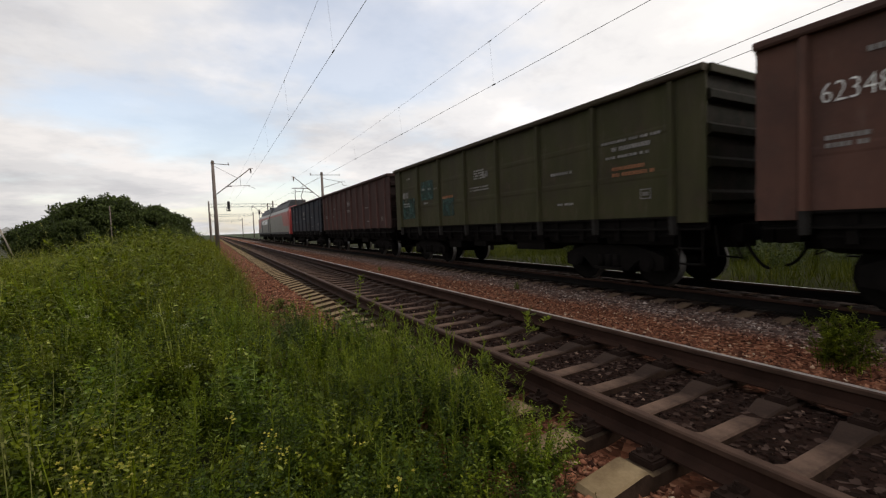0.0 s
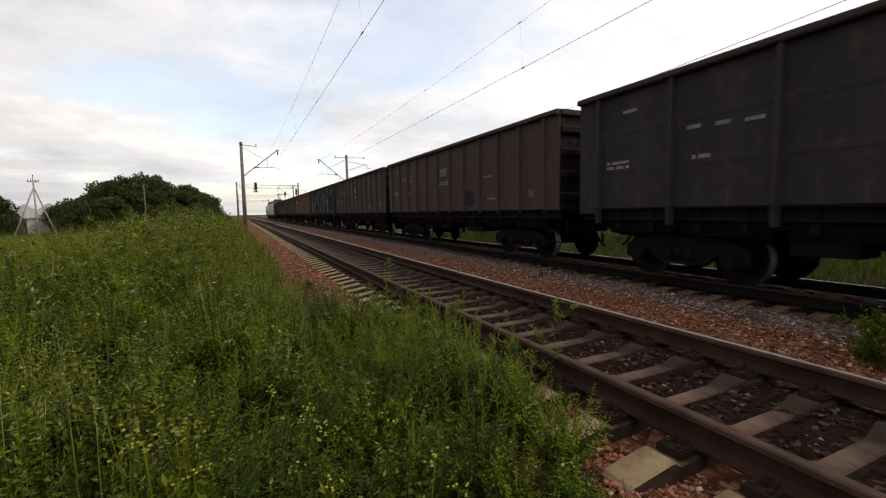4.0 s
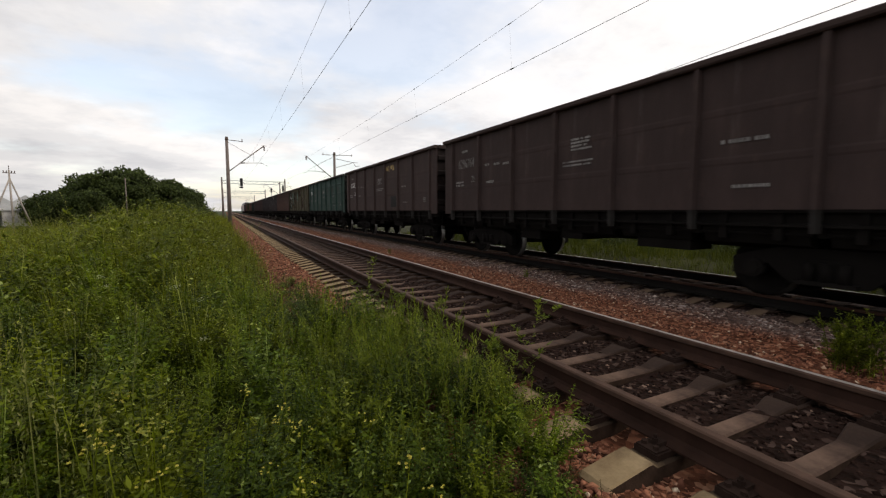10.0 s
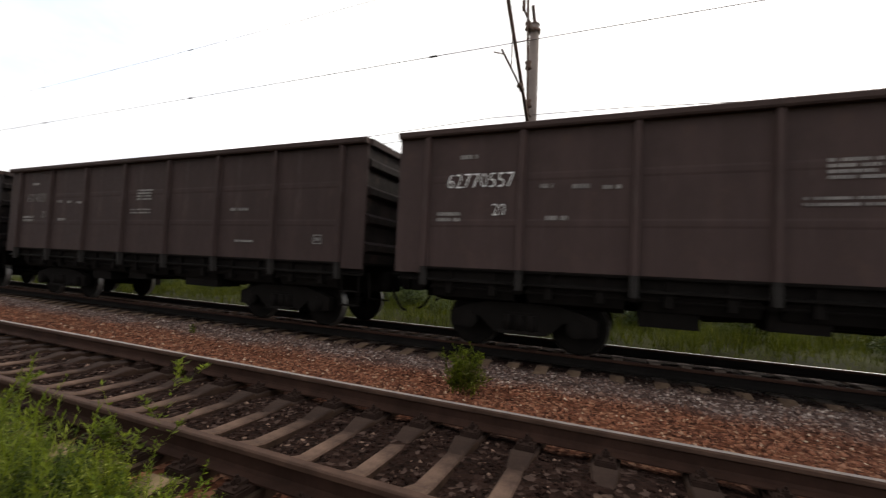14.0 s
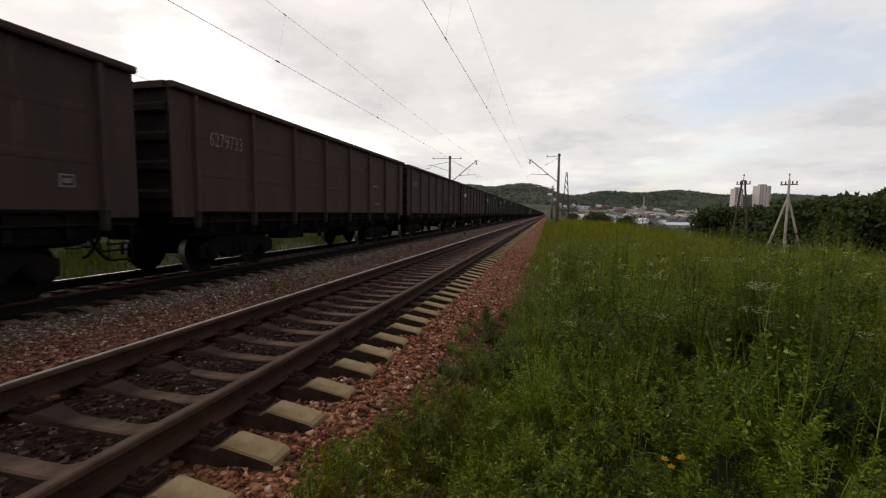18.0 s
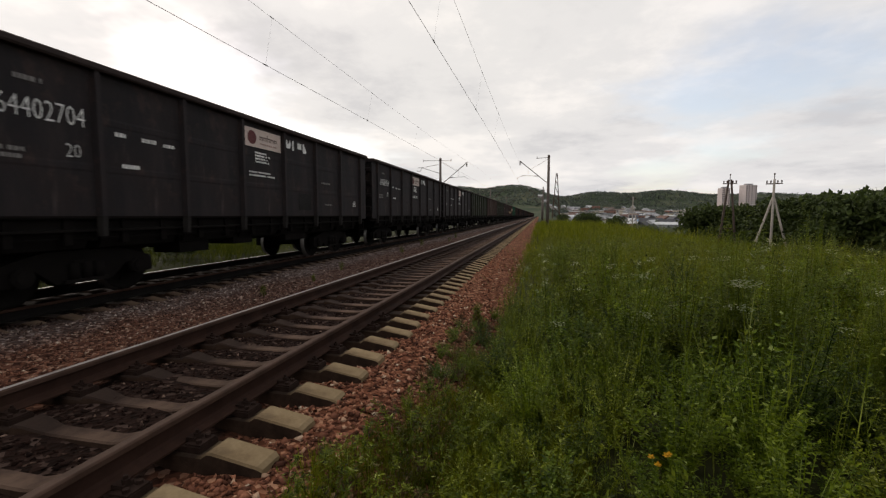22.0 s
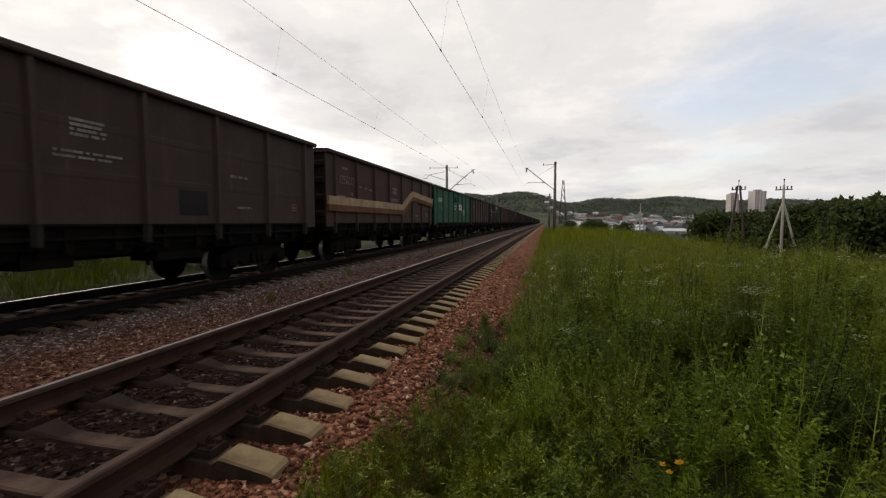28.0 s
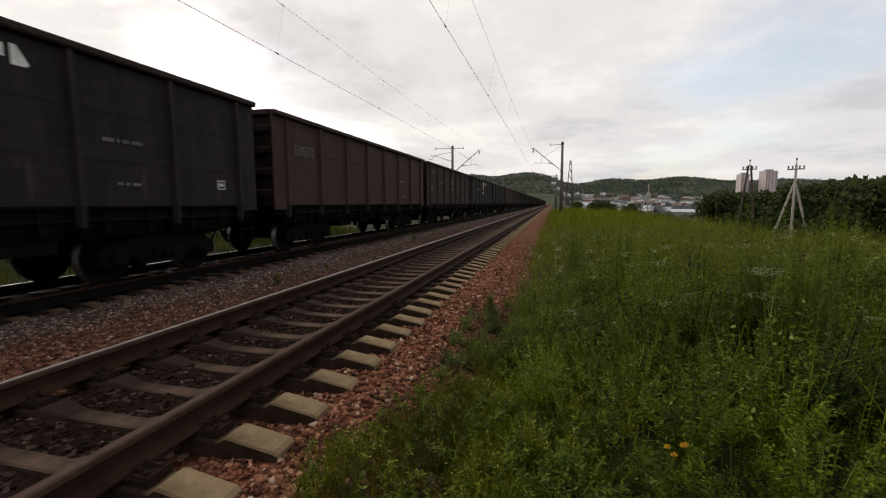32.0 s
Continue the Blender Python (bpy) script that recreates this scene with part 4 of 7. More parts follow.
def gondola(style):
    """An open goods wagon on two bogies; style: plain, pressed, ribbed or braced."""
    w = thing("open_goods_wagon", "open goods wagon", "goods wagon", "wagons of the goods train")
    P = lambda name, key, m=None, label="": part(name, MESH[key], None, w, label, m)
    turn = (pose(0, 0, 0), pose(0, 0, 0, 0, 0, 180))
    ribs = RIBS13 if style == "ribbed" else RIBS7
    panel = {"ribbed": "panel13", "pressed": "panel7c"}.get(style, "panel7")
    for m in turn:
        for y in ribs:
            P("side_stake", "rib_thin" if style == "ribbed" else "rib", m @ pose(0, y, 0))
        for a, b in zip(ribs, ribs[1:]):
            P("side_panel", panel, m @ pose(0, (a + b) / 2, 0))
        for f in (1, -1):
            c = P("corner_plate", "corner13" if style == "ribbed" else "corner7", m)
            if f < 0:
                c.matrix_basis = m @ pose(0, -12.7, 0)
        P("top_rail", "top", m)
        P("end_wall", "end", m, "rusty sheet end wall darkened by painted shade")
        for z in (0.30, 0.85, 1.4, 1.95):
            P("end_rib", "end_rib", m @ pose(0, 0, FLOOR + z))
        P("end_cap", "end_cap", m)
        for y in (-5.16, -3.44, -1.72, 0, 1.72, 3.44, 5.16):
            P("hatch_gear", "hatch", m @ pose(0, y, 0))
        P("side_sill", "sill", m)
        P("coupler", "coupler", m, "black automatic coupler")
        P("brake_hose", "hose", m)
        P("corner_step", "step", m)
        if style == "braced":
            P("diagonal_brace", "diagonal", m)
            P("diagonal_brace", "diagonal", m @ pose(0, 0, 0) @ Matrix.Diagonal((1, -1, 1, 1)))
    P("underframe", "centre"); P("floor_plate", "floor"); P("air_tank", "tank"); P("brake_cylinder", "cylinder"); P("brake_rigging", "rigging")
    bogie(w, 4.33); bogie(w, -4.33)
    return w


def far_gondola():
    """The same wagon for the far tail of the train, its side in one piece."""
    w = thing("open_goods_wagon", "open goods wagon", "goods wagon", "wagons of the goods train")
    bm = bmesh.new()
    for m in (Matrix(), Matrix.Rotation(math.pi, 4, "Z")):
        tmp = bmesh.new()
        for y in RIBS7:
            box(tmp, 1.45, 1.56, y - 0.065, y + 0.065, FLOOR - 0.33, TOP - 0.12)
        box(tmp, 1.45, 1.47, -BODY / 2, BODY / 2, FLOOR - 0.1, TOP - 0.12)
        box(tmp, 1.42, 1.60, -BODY / 2, BODY / 2, TOP - 0.12, TOP)
        tmp.transform(m)
        me = bpy.data.meshes.new("side_wall"); tmp.to_mesh(me); tmp.free()
        me.materials.append(M["paint"])
        part("side_wall", me, None, w)
        part("end_wall", MESH["end"], None, w, m=m.copy())
        part("coupler", MESH["coupler"], None, w, m=m.copy())
    bm.free()
    for key, name in (("centre", "underframe"), ("floor", "floor_plate")):
        part(name, MESH[key], None, w)
    bogie(w, 4.33); bogie(w, -4.33)
    return w


BROWN, DARK, RUST, BLACK, OLIVE, TEAL, GREEN, DGREEN, BLUE, TAN, MAROON, PINE, MOSS, JADE = ((0.037, 0.0225, 0.0185), (0.0305, 0.0212, 0.0195), (0.07, 0.037, 0.0275), (0.0145, 0.0135, 0.0145), (0.0265, 0.0275, 0.0115),
    (0.0175, 0.039, 0.032), (0.0155, 0.074, 0.044), (0.0115, 0.018, 0.008), (0.020, 0.024, 0.031), (0.070, 0.053, 0.021), (0.033, 0.0175, 0.015), (0.014, 0.021, 0.018), (0.046, 0.0425, 0.0235), (0.038, 0.083, 0.055))
COLOURS = {BROWN: "dull brown", DARK: "sooty dark brown", RUST: "faded rust-brown", BLACK: "charcoal-black", OLIVE: "olive-green", TEAL: "dark teal", GREEN: "bright green", DGREEN: "dark green", BLUE: "dark blue-grey", TAN: "yellowish olive", MAROON: "dark maroon-brown", PINE: "patchy blackish green", MOSS: "rust-stained mossy olive", JADE: "faded green"}
STYLES = {"plain": "with stout side stakes", "pressed": "with pressed side panels", "ribbed": "with many narrow side ribs", "braced": "with diagonal end braces"}
# wagons from the locomotive back: style, colour, number on its side, marks
WAGONS = {
    -3: ("plain", BLUE, "", ""), -2: ("ribbed", MAROON, "", ""), -1: ("plain", OLIVE, "", "olive"), 0: ("plain", RUST, "6234861", ""),
    1: ("plain", PINE, "", "patchy"), 2: ("ribbed", DARK, "6821 3909", "ribbed"), 3: ("ribbed", DARK, "6816 5222", "orange"), 4: ("plain", BLACK, "", "logo"),
    5: ("plain", BLACK, "", "logo"), 6: ("ribbed", BROWN, "", "bare"), 7: ("plain", MOSS, "60131158", "teal_patch"), 8: ("pressed", TEAL, "53578167", ""),
    9: ("plain", DARK, "63518427", "yellow_logo"), 10: ("plain", DARK, "6296764", ""), 11: ("braced", JADE, "701973", "jade"), 12: ("plain", BROWN, "62196", ""),
    13: ("plain", BLACK, "62101704", "square"), 14: ("plain", DARK, "6314321", "square"), 15: ("plain", DARK, "62770557", "square"), 16: ("plain", DARK, "62092325", "square"),
    17: ("plain", BROWN, "6285343", ""), 18: ("plain", DARK, "", ""), 19: ("plain", DARK, "", "square"), 20: ("plain", BROWN, "6279733", "bare"), 21: ("plain", DARK, "629702", "bare"),
    22: ("plain", DARK, "61209334", ""), 23: ("plain", BLACK, "63887269", "logo"), 24: ("plain", BLACK, "64402704", "sign"), 25: ("plain", BLACK, "64402464", "sign"),
    26: ("plain", BLACK, "", "sign"), 27: ("plain", DGREEN, "", "square"), 28: ("plain", BROWN, "62234", ""), 29: ("plain", DGREEN, "", ""), 30: ("plain", DARK, "61540", "orange"),
    31: ("plain", BROWN, "62550512", "stripe"), 32: ("plain", GREEN, "61812640", "sign_orange"), 33: ("plain", BROWN, "6286521", "bare"), 34: ("plain", BLACK, "64406", "sign"),
    35: ("plain", BROWN, "6345070", "bare"), 36: ("plain", DARK, "", "square"), 37: ("plain", BLACK, "", "sign"), 38: ("plain", BLACK, "", ""), 39: ("plain", BROWN, "", ""),
}
FIRST, LAST = -3, 66


def bars(bm, y0, y1, z0, rows, h, gap, rng, ragged=0.3):
    """Lines of writing too small to read: short plates on the side sheet."""
    for r in range(rows):
        z = z0 - r * (h + gap)
        y = y0
        end = y1 + rng.uniform(0, ragged) * (y0 - y1)
        while y > end:
            w = rng.uniform(0.025, 0.07)
            box(bm, 1.4815, 1.4845, max(end, y - w), y, z, z + h)
            y -= w + (0.06 if rng.random() < 0.15 else 0.016)


def letters(text, size, narrow=0.68):
    cu = bpy.data.curves.new("lettering", "FONT")
    cu.body, cu.size, cu.extrude, cu.offset = text, size, 0.002, -0.006
    cu.resolution_u = 2
    ob = bpy.data.objects.new("lettering", cu)
    me = bpy.data.meshes.new_from_object(ob)
    bpy.data.objects.remove(ob)
    me.transform(Matrix.Diagonal((narrow, 1, 1, 1)))
    return me


def on_side(y, z, x=1.484):
    """Where lettering stands on the side that faces the near track, reading from the leading end."""
    return pose(-x, y, z, 90, 0, -90)


def marks(w, number, kind, seed):
    """The paint marks on the side towards the near track."""
    rng = random.Random(seed)
    white = {"orange": "orange_letter"}.get(kind, "white_letter" if kind in ("sign", "sign_orange", "logo", "teal_patch") or seed in (0, 8, 9, 13, 15, 16, 22) else "dim_letter")
    lead = 4.64 if kind in ("ribbed", "orange") and seed < 5 else 5.86 if seed == 0 else 5.64
    if number:
        # the ribbed wagons carry it in two halves, one in each bay
        halves = number.split(" ")
        for text, at in zip(halves, (lead, 3.76)):
            me = letters(text, 0.37, 0.82) if 13 <= seed <= 19 else letters(text, 0.38, 0.74) if seed == 0 else letters(text, 0.43)
            me.materials.append(M[white])
            part("wagon_number", me, None, w, "painted wagon number", on_side(at, 2.76))
        if kind not in ("bare",):
            me = letters("20", 0.30, 0.8)
            me.materials.append(M[white])
            part("load_figure", me, None, w, "", on_side(3.3 if " " in number else lead - 0.84, 2.28))

    def lines(name, args, mat=white, side=True):
        bm = bmesh.new()
        for a in args:
            bars(bm, *a, rng)
        bm.transform(Matrix.Rotation(math.pi, 4, "Z") @ Matrix.Diagonal((1, -1, 1, 1)) if side else Matrix())
        bmesh.ops.reverse_faces(bm, faces=bm.faces)
        tagged(part(name, bm, [M[mat]], w), kind="stuff")
    faint = "pale_letter" if kind == "sign_orange" else "dim_letter" if white != "white_letter" or kind not in ("sign", "sign_orange") else "white_letter"
    if kind not in ("bare", "sign_orange", "jade"):
        lines("stencil_lettering", [(5.8, 5.2, 2.28, 2, 0.06, 0.04), (5.4, 5.0, 3.27, 1, 0.07, 0.03)], "dim_letter")
        lines("stencil_lettering", [(4.0, 3.75, 2.72, 1, 0.07, 0.03), (3.5, 3.2, 2.7, 1, 0.07, 0.03), (3.05, 2.75, 2.68, 1, 0.06, 0.03), (3.9, 3.5, 2.2, 1, 0.07, 0.03)], faint)
        lines("stencil_lettering", [(0.35, -0.3, 2.95, 4, 0.045, 0.03), (0.6, -0.55, 2.46, 2, 0.04, 0.04)], faint)
    lines("stencil_lettering", [(-3.0, -3.7, 2.42, 1, 0.06, 0.03)], "dim_letter")
    lines("stencil_lettering", [(-3.2, -3.75, 1.72, 1, 0.05, 0.03)], "dim_letter")
    if kind not in ("bare", "patchy"):
        bm = bmesh.new()
        for a, b, c, d in ((0, 0.22, 0, 0.02), (0, 0.22, 0.17, 0.19), (0, 0.02, 0, 0.19), (0.20, 0.22, 0, 0.19), (0.05, 0.17, 0.06, 0.13)):
            box(bm, -1.4845, -1.4815, -5.6 + a, -5.6 + b, 1.72 + c, 1.72 + d)
        part("inspection_plate", bm, [M["orange_letter" if kind == "orange" else "white_letter" if kind in ("sign", "logo") else "dim_letter"]], w, "small framed plate")
    if kind in ("logo", "sign", "yellow_logo"):
        for i in range(4):
            bm = bmesh.new()
            y, z = -1.12 - i * 0.29, 3.26
            if i == 0:
                ol = [(0.13, 0.16), (0.07, 0.26), (0.03, 0.15), (-0.03, 0.15), (-0.07, 0.26), (-0.13, 0.16), (-0.08, 0.03), (0.08, 0.03)]
            elif i == 1:
                ol = [(0.09, 0), (0.09, 0.27), (0.01, 0.27), (0.01, 0)]
            elif i == 2:
                ol = [(0.11, 0.08), (0.11, 0.25), (-0.11, 0.25), (-0.11, 0.08)]
            else:
                ol = [(0.11, 0), (0.11, 0.27), (0.04, 0.27), (-0.10, 0.04), (-0.06, 0)]
            prism(bm, [(y + a, z + b) for a, b in ol], "x", -1.4845, -1.4815)
            part("painted_mark", bm, [M["yellow_letter" if kind == "yellow_logo" else "white_letter"]], w, "plain shape of the owner's mark")
    if kind in ("sign", "sign_orange"):
        z = 3.1 if kind == "sign" else 2.38
        bm = bmesh.new()
        y = 0.0 if kind == "sign" else -1.75
        box(bm, -1.4865, -1.4815, y - 0.74, y + 0.74, z, z + 0.46)
        s = part("sign_board", bm, [M["sign_white"]], w, "white sign board with a round mark")
        ink = "sign_orange" if kind == "sign_orange" else "sign_plum"
        bm = bmesh.new()
        for inner, outer in ((0.125, 0.17), (0.055, 0.09)):
            lathe(bm, [(-1.4866, inner), (-1.490, inner), (-1.490, outer), (-1.4866, outer)], "x", 20, at=(0, y + 0.46, z + 0.23))
        for k in range(8):
            c, q = math.cos(k * math.pi / 4), math.sin(k * math.pi / 4)
            tube(bm, (-1.4885, y + 0.46 + 0.085 * c, z + 0.23 + 0.085 * q), (-1.4885, y + 0.46 + 0.13 * c, z + 0.23 + 0.13 * q), 0.012, n=4)
        part("round_mark", bm, [M[ink]], s)
        for k in range(5):
            bm = bmesh.new()
            a = y + 0.16 - k * 0.15
            box(bm, -1.490, -1.4866, a - 0.115, a - 0.085, z + 0.2, z + 0.3)
            box(bm, -1.490, -1.4866, a - 0.03, a, z + 0.2, z + (0.36 if k == 2 else 0.3))
            box(bm, -1.490, -1.4866, a - 0.085, a - 0.03, z + 0.27, z + 0.3)
            part("letter_bar", bm, [M["sign_dark"]], s)
        bm = bmesh.new()
        for k in range(8):
            box(bm, -1.490, -1.4866, y + 0.10 - k * 0.09, y + 0.14 - k * 0.09, z + 0.09, z + 0.13)
        tagged(part("fine_print", bm, [M[ink]], s), kind="stuff")
    if kind == "sign_orange":
        lines("stencil_lettering", [(-2.85, -4.0, 2.32, 1, 0.075, 0.035), (-3.0, -3.9, 2.2, 2, 0.05, 0.04), (-2.8, -4.05, 2.0, 1, 0.06, 0.04)], "pale_letter")
        lines("stencil_lettering", [(0.5, -0.6, 2.62, 1, 0.08, 0.035), (0.4, -0.4, 2.48, 2, 0.05, 0.04)], "pale_letter")
        bm = bmesh.new()
        box(bm, -1.4838, -1.4815, -0.55, 0.55, 2.95, 3.35)
        part("repaint_patch", bm, [M["patch_blue"]], w, "blue repainted patch")
    if kind in ("patchy", "teal_patch"):
        if kind == "patchy":
            spots = [((a + b) / 2 + rng.uniform(-0.15, 0.15), rng.uniform(1.9, 2.9), rng.uniform(0.4, 0.74), rng.uniform(0.3, 0.6), rng.choice(["patch_light", "patch_dark", "patch_teal", "patch_rust", "patch_pale" if a > 0 else "patch_rust"])) for a, b in zip(RIBS7, RIBS7[1:]) for _ in range(2)]
        else:
            spots = [(5.16, 2.6, 0.78, 1.0, "patch_dark"), (3.44, 3.0, 0.74, 0.42, "patch_pale"), (3.5, 2.15, 0.7, 0.4, "patch_rust"), (3.3, 2.35, 0.3, 0.3, "patch_pale"), (1.72, 3.0, 0.74, 0.42, "patch_dark"),
                     (1.6, 2.2, 0.7, 0.5, "patch_rust"), (0.05, 2.9, 0.36, 0.42, "patch_pale"), (-0.5, 2.2, 0.3, 0.5, "patch_rust"), (5.0, 1.85, 0.6, 0.25, "patch_pale"), (-3.44, 2.2, 0.7, 0.5, "patch_rust"), (-1.7, 3.2, 0.6, 0.3, "patch_rust")]
        for i, (y, z, a, b, mat) in enumerate(spots):
            bm = bmesh.new()
            box(bm, -1.4830 - 0.0006 * i, -1.4815, y - a, y + a, z - b, z + b)
            part("repaint_patch", bm, [M[mat]], w, "flaking patch of newer paint")
    if kind == "stripe":
        for a, b, z0, z1 in ((6.55, -0.95, 2.0, 2.0), (-0.95, -2.5, 2.0, 2.75), (-2.5, -6.55, 2.75, 2.55)):
            bm = bmesh.new()
            prism(bm, [(a, z0), (b, z1), (b, z1 + 0.28), (a, z0 + 0.28)], "x", -1.576, -1.474)
            part("paint_stripe", bm, [M["cream"]], w, "worn cream stripe")
            bm = bmesh.new()
            prism(bm, [(a, z0 - 0.22), (b, z1 - 0.22), (b, z1), (a, z0)], "x", -1.576, -1.474)
            part("paint_stripe", bm, [M["stripe_rust"]], w, "faded orange-brown stripe")
    if kind == "jade":
        lines("stencil_lettering", [(-2.85, -3.6, 2.82, 1, 0.05, 0.03), (-2.8, -4.1, 2.68, 2, 0.06, 0.035), (-2.85, -3.7, 2.42, 4, 0.045, 0.03), (-2.8, -3.4, 1.95, 1, 0.05, 0.03)], "pale_letter")
    if kind == "olive":
        lines("stencil_lettering", [(-4.5, -5.85, 2.86, 1, 0.05, 0.06), (-4.75, -5.7, 2.7, 1, 0.08, 0.05), (-4.6, -5.8, 2.56, 1, 0.05, 0.05)], "dim_letter")
        lines("stencil_lettering", [(-4.75, -5.75, 2.32, 2, 0.07, 0.05), (2.4, 1.4, 2.3, 1, 0.08, 0.05)], "orange_letter")
        lines("stencil_lettering", [(5.85, 5.1, 2.55, 1, 0.22, 0.05), (-0.1, -0.5, 2.75, 1, 0.16, 0.05)], "dim_letter")
        for y, z, a, b in ((5.3, 2.1, 0.6, 0.4), (3.6, 2.7, 0.5, 0.35), (2.0, 2.0, 0.4, 0.3)):
            bm = bmesh.new()
            box(bm, -1.483, -1.4815, y - a, y + a, z - b, z + b)
            part("repaint_patch", bm, [M["patch_teal"]], w, "flaking teal patch")
    if seed % 3 == 0:
        bm = bmesh.new()
        box(bm, -1.484, -1.4815, -2.3, -1.6, 1.55, 2.05)
        part("repaint_patch", bm, [M["square_dark"]], w, "dark repainted square")


TRAIN = []


def build_train():
    first, tail = {}, None
    rng = random.Random(21)
    for k in range(FIRST, LAST + 1):
        style, colour, number, kind = WAGONS.get(k) or ("plain", rng.choice([BROWN, DARK, DARK, BLACK, BROWN, RUST, DGREEN, BLACK]), "", "square")
        here = pose(D2, TRAIN_LEAD - BODY / 2 - PITCH * k, Z2)
        if k <= 44:
            if style not in first:
                w = first[style] = gondola(style)
                w.matrix_basis = here
            else:
                n0 = len(WHEELS)
                w = copy_thing(first[style], here)
        elif tail is None:
            w = tail = far_gondola()
            w.matrix_basis = here
        else:
            w = copy_thing(tail, here)
        tint = 1 + rng.uniform(-0.15, 0.15)
        for o in w.children_recursive:
            if o.type == "MESH" and o.data.materials and o.data.materials[0] == M["paint"]:
                # narrow ribs lighter: the light they catch is put into the colour
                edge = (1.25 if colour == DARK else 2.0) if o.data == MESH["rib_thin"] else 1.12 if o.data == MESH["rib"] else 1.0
                # end walls, ribs, less so caps: shade between wagons put into the colour
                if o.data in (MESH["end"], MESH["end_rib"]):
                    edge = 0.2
                elif o.data == MESH["top"]:
                    o.color = (*[0.5 * v * tint + 0.5 * c for v, c in zip(colour, (0.034, 0.023, 0.019))], 1)
                    continue
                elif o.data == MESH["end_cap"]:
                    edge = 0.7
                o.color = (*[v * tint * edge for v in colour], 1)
        tagged(w, f"{COLOURS[colour]} open goods wagon {STYLES[style]}")
        TRAIN.append((w, k))
    for w, k in TRAIN:
        if k <= 40:
            style, colour, number, kind = WAGONS.get(k, ("", "", "", "square"))
            marks(w, number, kind, k)


# ---------------------------------------------------------------- locomotive
def locomotive_section(m, nose):
    """One half of the electric locomotive; nose: which end carries the cab."""
    w = thing("locomotive_section", "grey electric locomotive half with a red cab end", "locomotive", "halves of the locomotive", m=m)
    L = 17.0
    bm = bmesh.new()
    out = [(-1.55, 1.15), (-1.55, 3.55), (-1.35, 3.95), (-0.8, 4.15), (0.8, 4.15), (1.35, 3.95), (1.55, 3.55), (1.55, 1.15)]
    prism(bm, out, "y", -L / 2 + 0.4, L / 2 - 1.2)
    part("body", bm, [M["loco_grey"]], w)
    bm = bmesh.new()
    y0, y1 = L / 2 - 1.2, L / 2 - 0.3
    lo = [bm.verts.new((x, y0, z)) for x, z in out]
    hi = [bm.verts.new((x * (0.93 if z > 2 else 1), y1 - max(0, z - 2.3) * 0.32, z * (1 if z < 3.6 else 0.97))) for x, z in out]
    for i in range(8):
        bm.faces.new((lo[i], lo[(i + 1) % 8], hi[(i + 1) % 8], hi[i]))
    bm.faces.new(hi); bm.faces.new(lo[::-1])
    cab = part("cab", bm, [M["loco_red"]], w, "red cab front")
    bm = bmesh.new()
    for s in (-1, 1):
        prism(bm, [(s * 0.12, 2.75), (s * 1.15, 2.75), (s * 1.1, 3.4), (s * 0.12, 3.4)], "y", y1 - 0.35, y1 - 0.12)
    part("windscreen", bm, [M["glass"]], cab)
    bm = bmesh.new()
    box(bm, -1.57, 1.57, -L / 2 + 0.4, L / 2 - 1.22, 1.16, 1.36)
    part("waist_band", bm, [M["loco_dark"]], w, "dark band along the foot of the side")
    bm = bmesh.new()
    box(bm, -1.565, 1.565, -L / 2 + 0.4, L / 2 - 6.1, 3.3, 3.52)
    part("roof_stripe", bm, [M["loco_red"]], w, "red stripe below the roof")
    bm = bmesh.new()
    prism(bm, [(L / 2 - 4.6, 2.0), (L / 2 - 1.22, 2.0), (L / 2 - 1.22, 3.52), (L / 2 - 6.0, 3.52)], "x", -1.565, 1.565)
    part("end_panel", bm, [M["loco_red"]], w, "red end panel")
    for y in (-7.2, 1.6):
        bm = bmesh.new()
        box(bm, -1.58, -1.55, y - 0.36, y + 0.36, 1.4, 3.2)
        part("side_door", bm, [M["loco_dark"]], w, "dark narrow side door")
    for i in range(4):
        bm = bmesh.new()
        box(bm, -1.585, -1.55, -5.6 + i * 1.9, -4.6 + i * 1.9, 2.55, 3.2)
        part("side_window", bm, [M["glass"]], w)
    bm = bmesh.new()
    prism(bm, [(-1.25, 4.05), (1.25, 4.05), (1.0, 4.62), (-1.0, 4.62)], "y", -7.4, 5.6)
    for y in (-5.5, -3.0, -0.5, 2.0, 4.2):
        box(bm, -0.8, 0.8, y - 0.6, y + 0.6, 4.6, 4.9)
    for y in (-4.2, -1.7, 0.8):
        tube(bm, (0.4, y, 4.6), (0.4, y, 5.15), 0.09, n=8)
    part("roof_gear", bm, [M["loco_dark"]], w, "dark roof equipment")
    bm = bmesh.new()
    box(bm, -1.4, 1.4, -L / 2 + 0.4, L / 2 - 0.4, 0.75, 1.15)
    part("underframe", bm, [M["black_steel"]], w)
    for y in (-4.6, 4.2):
        b = bogie(w, y)
    if nose:
        p = part("pantograph", bmesh.new(), [M["rust_steel"]], w, "raised pantograph")
        bm = bmesh.new()
        for s in (-0.5, 0.5):
            tube(bm, (s, 6.3, 4.2), (s * 0.6, 4.9, 5.2), 0.04, n=5)
            tube(bm, (s * 0.6, 4.9, 5.2), (s * 0.9, 6.0, 6.05), 0.035, n=5)
        tube(bm, (-0.8, 6.0, 6.05), (0.8, 6.0, 6.05), 0.045, n=5)
        tube(bm, (-0.9, 6.0, 5.95), (-0.8, 6.0, 6.05), 0.04, n=5)
        old = p.data
        p.data = mesh_of("pantograph", bm, [M["rust_steel"]])
        bpy.data.meshes.remove(old)
    bm = bmesh.new()
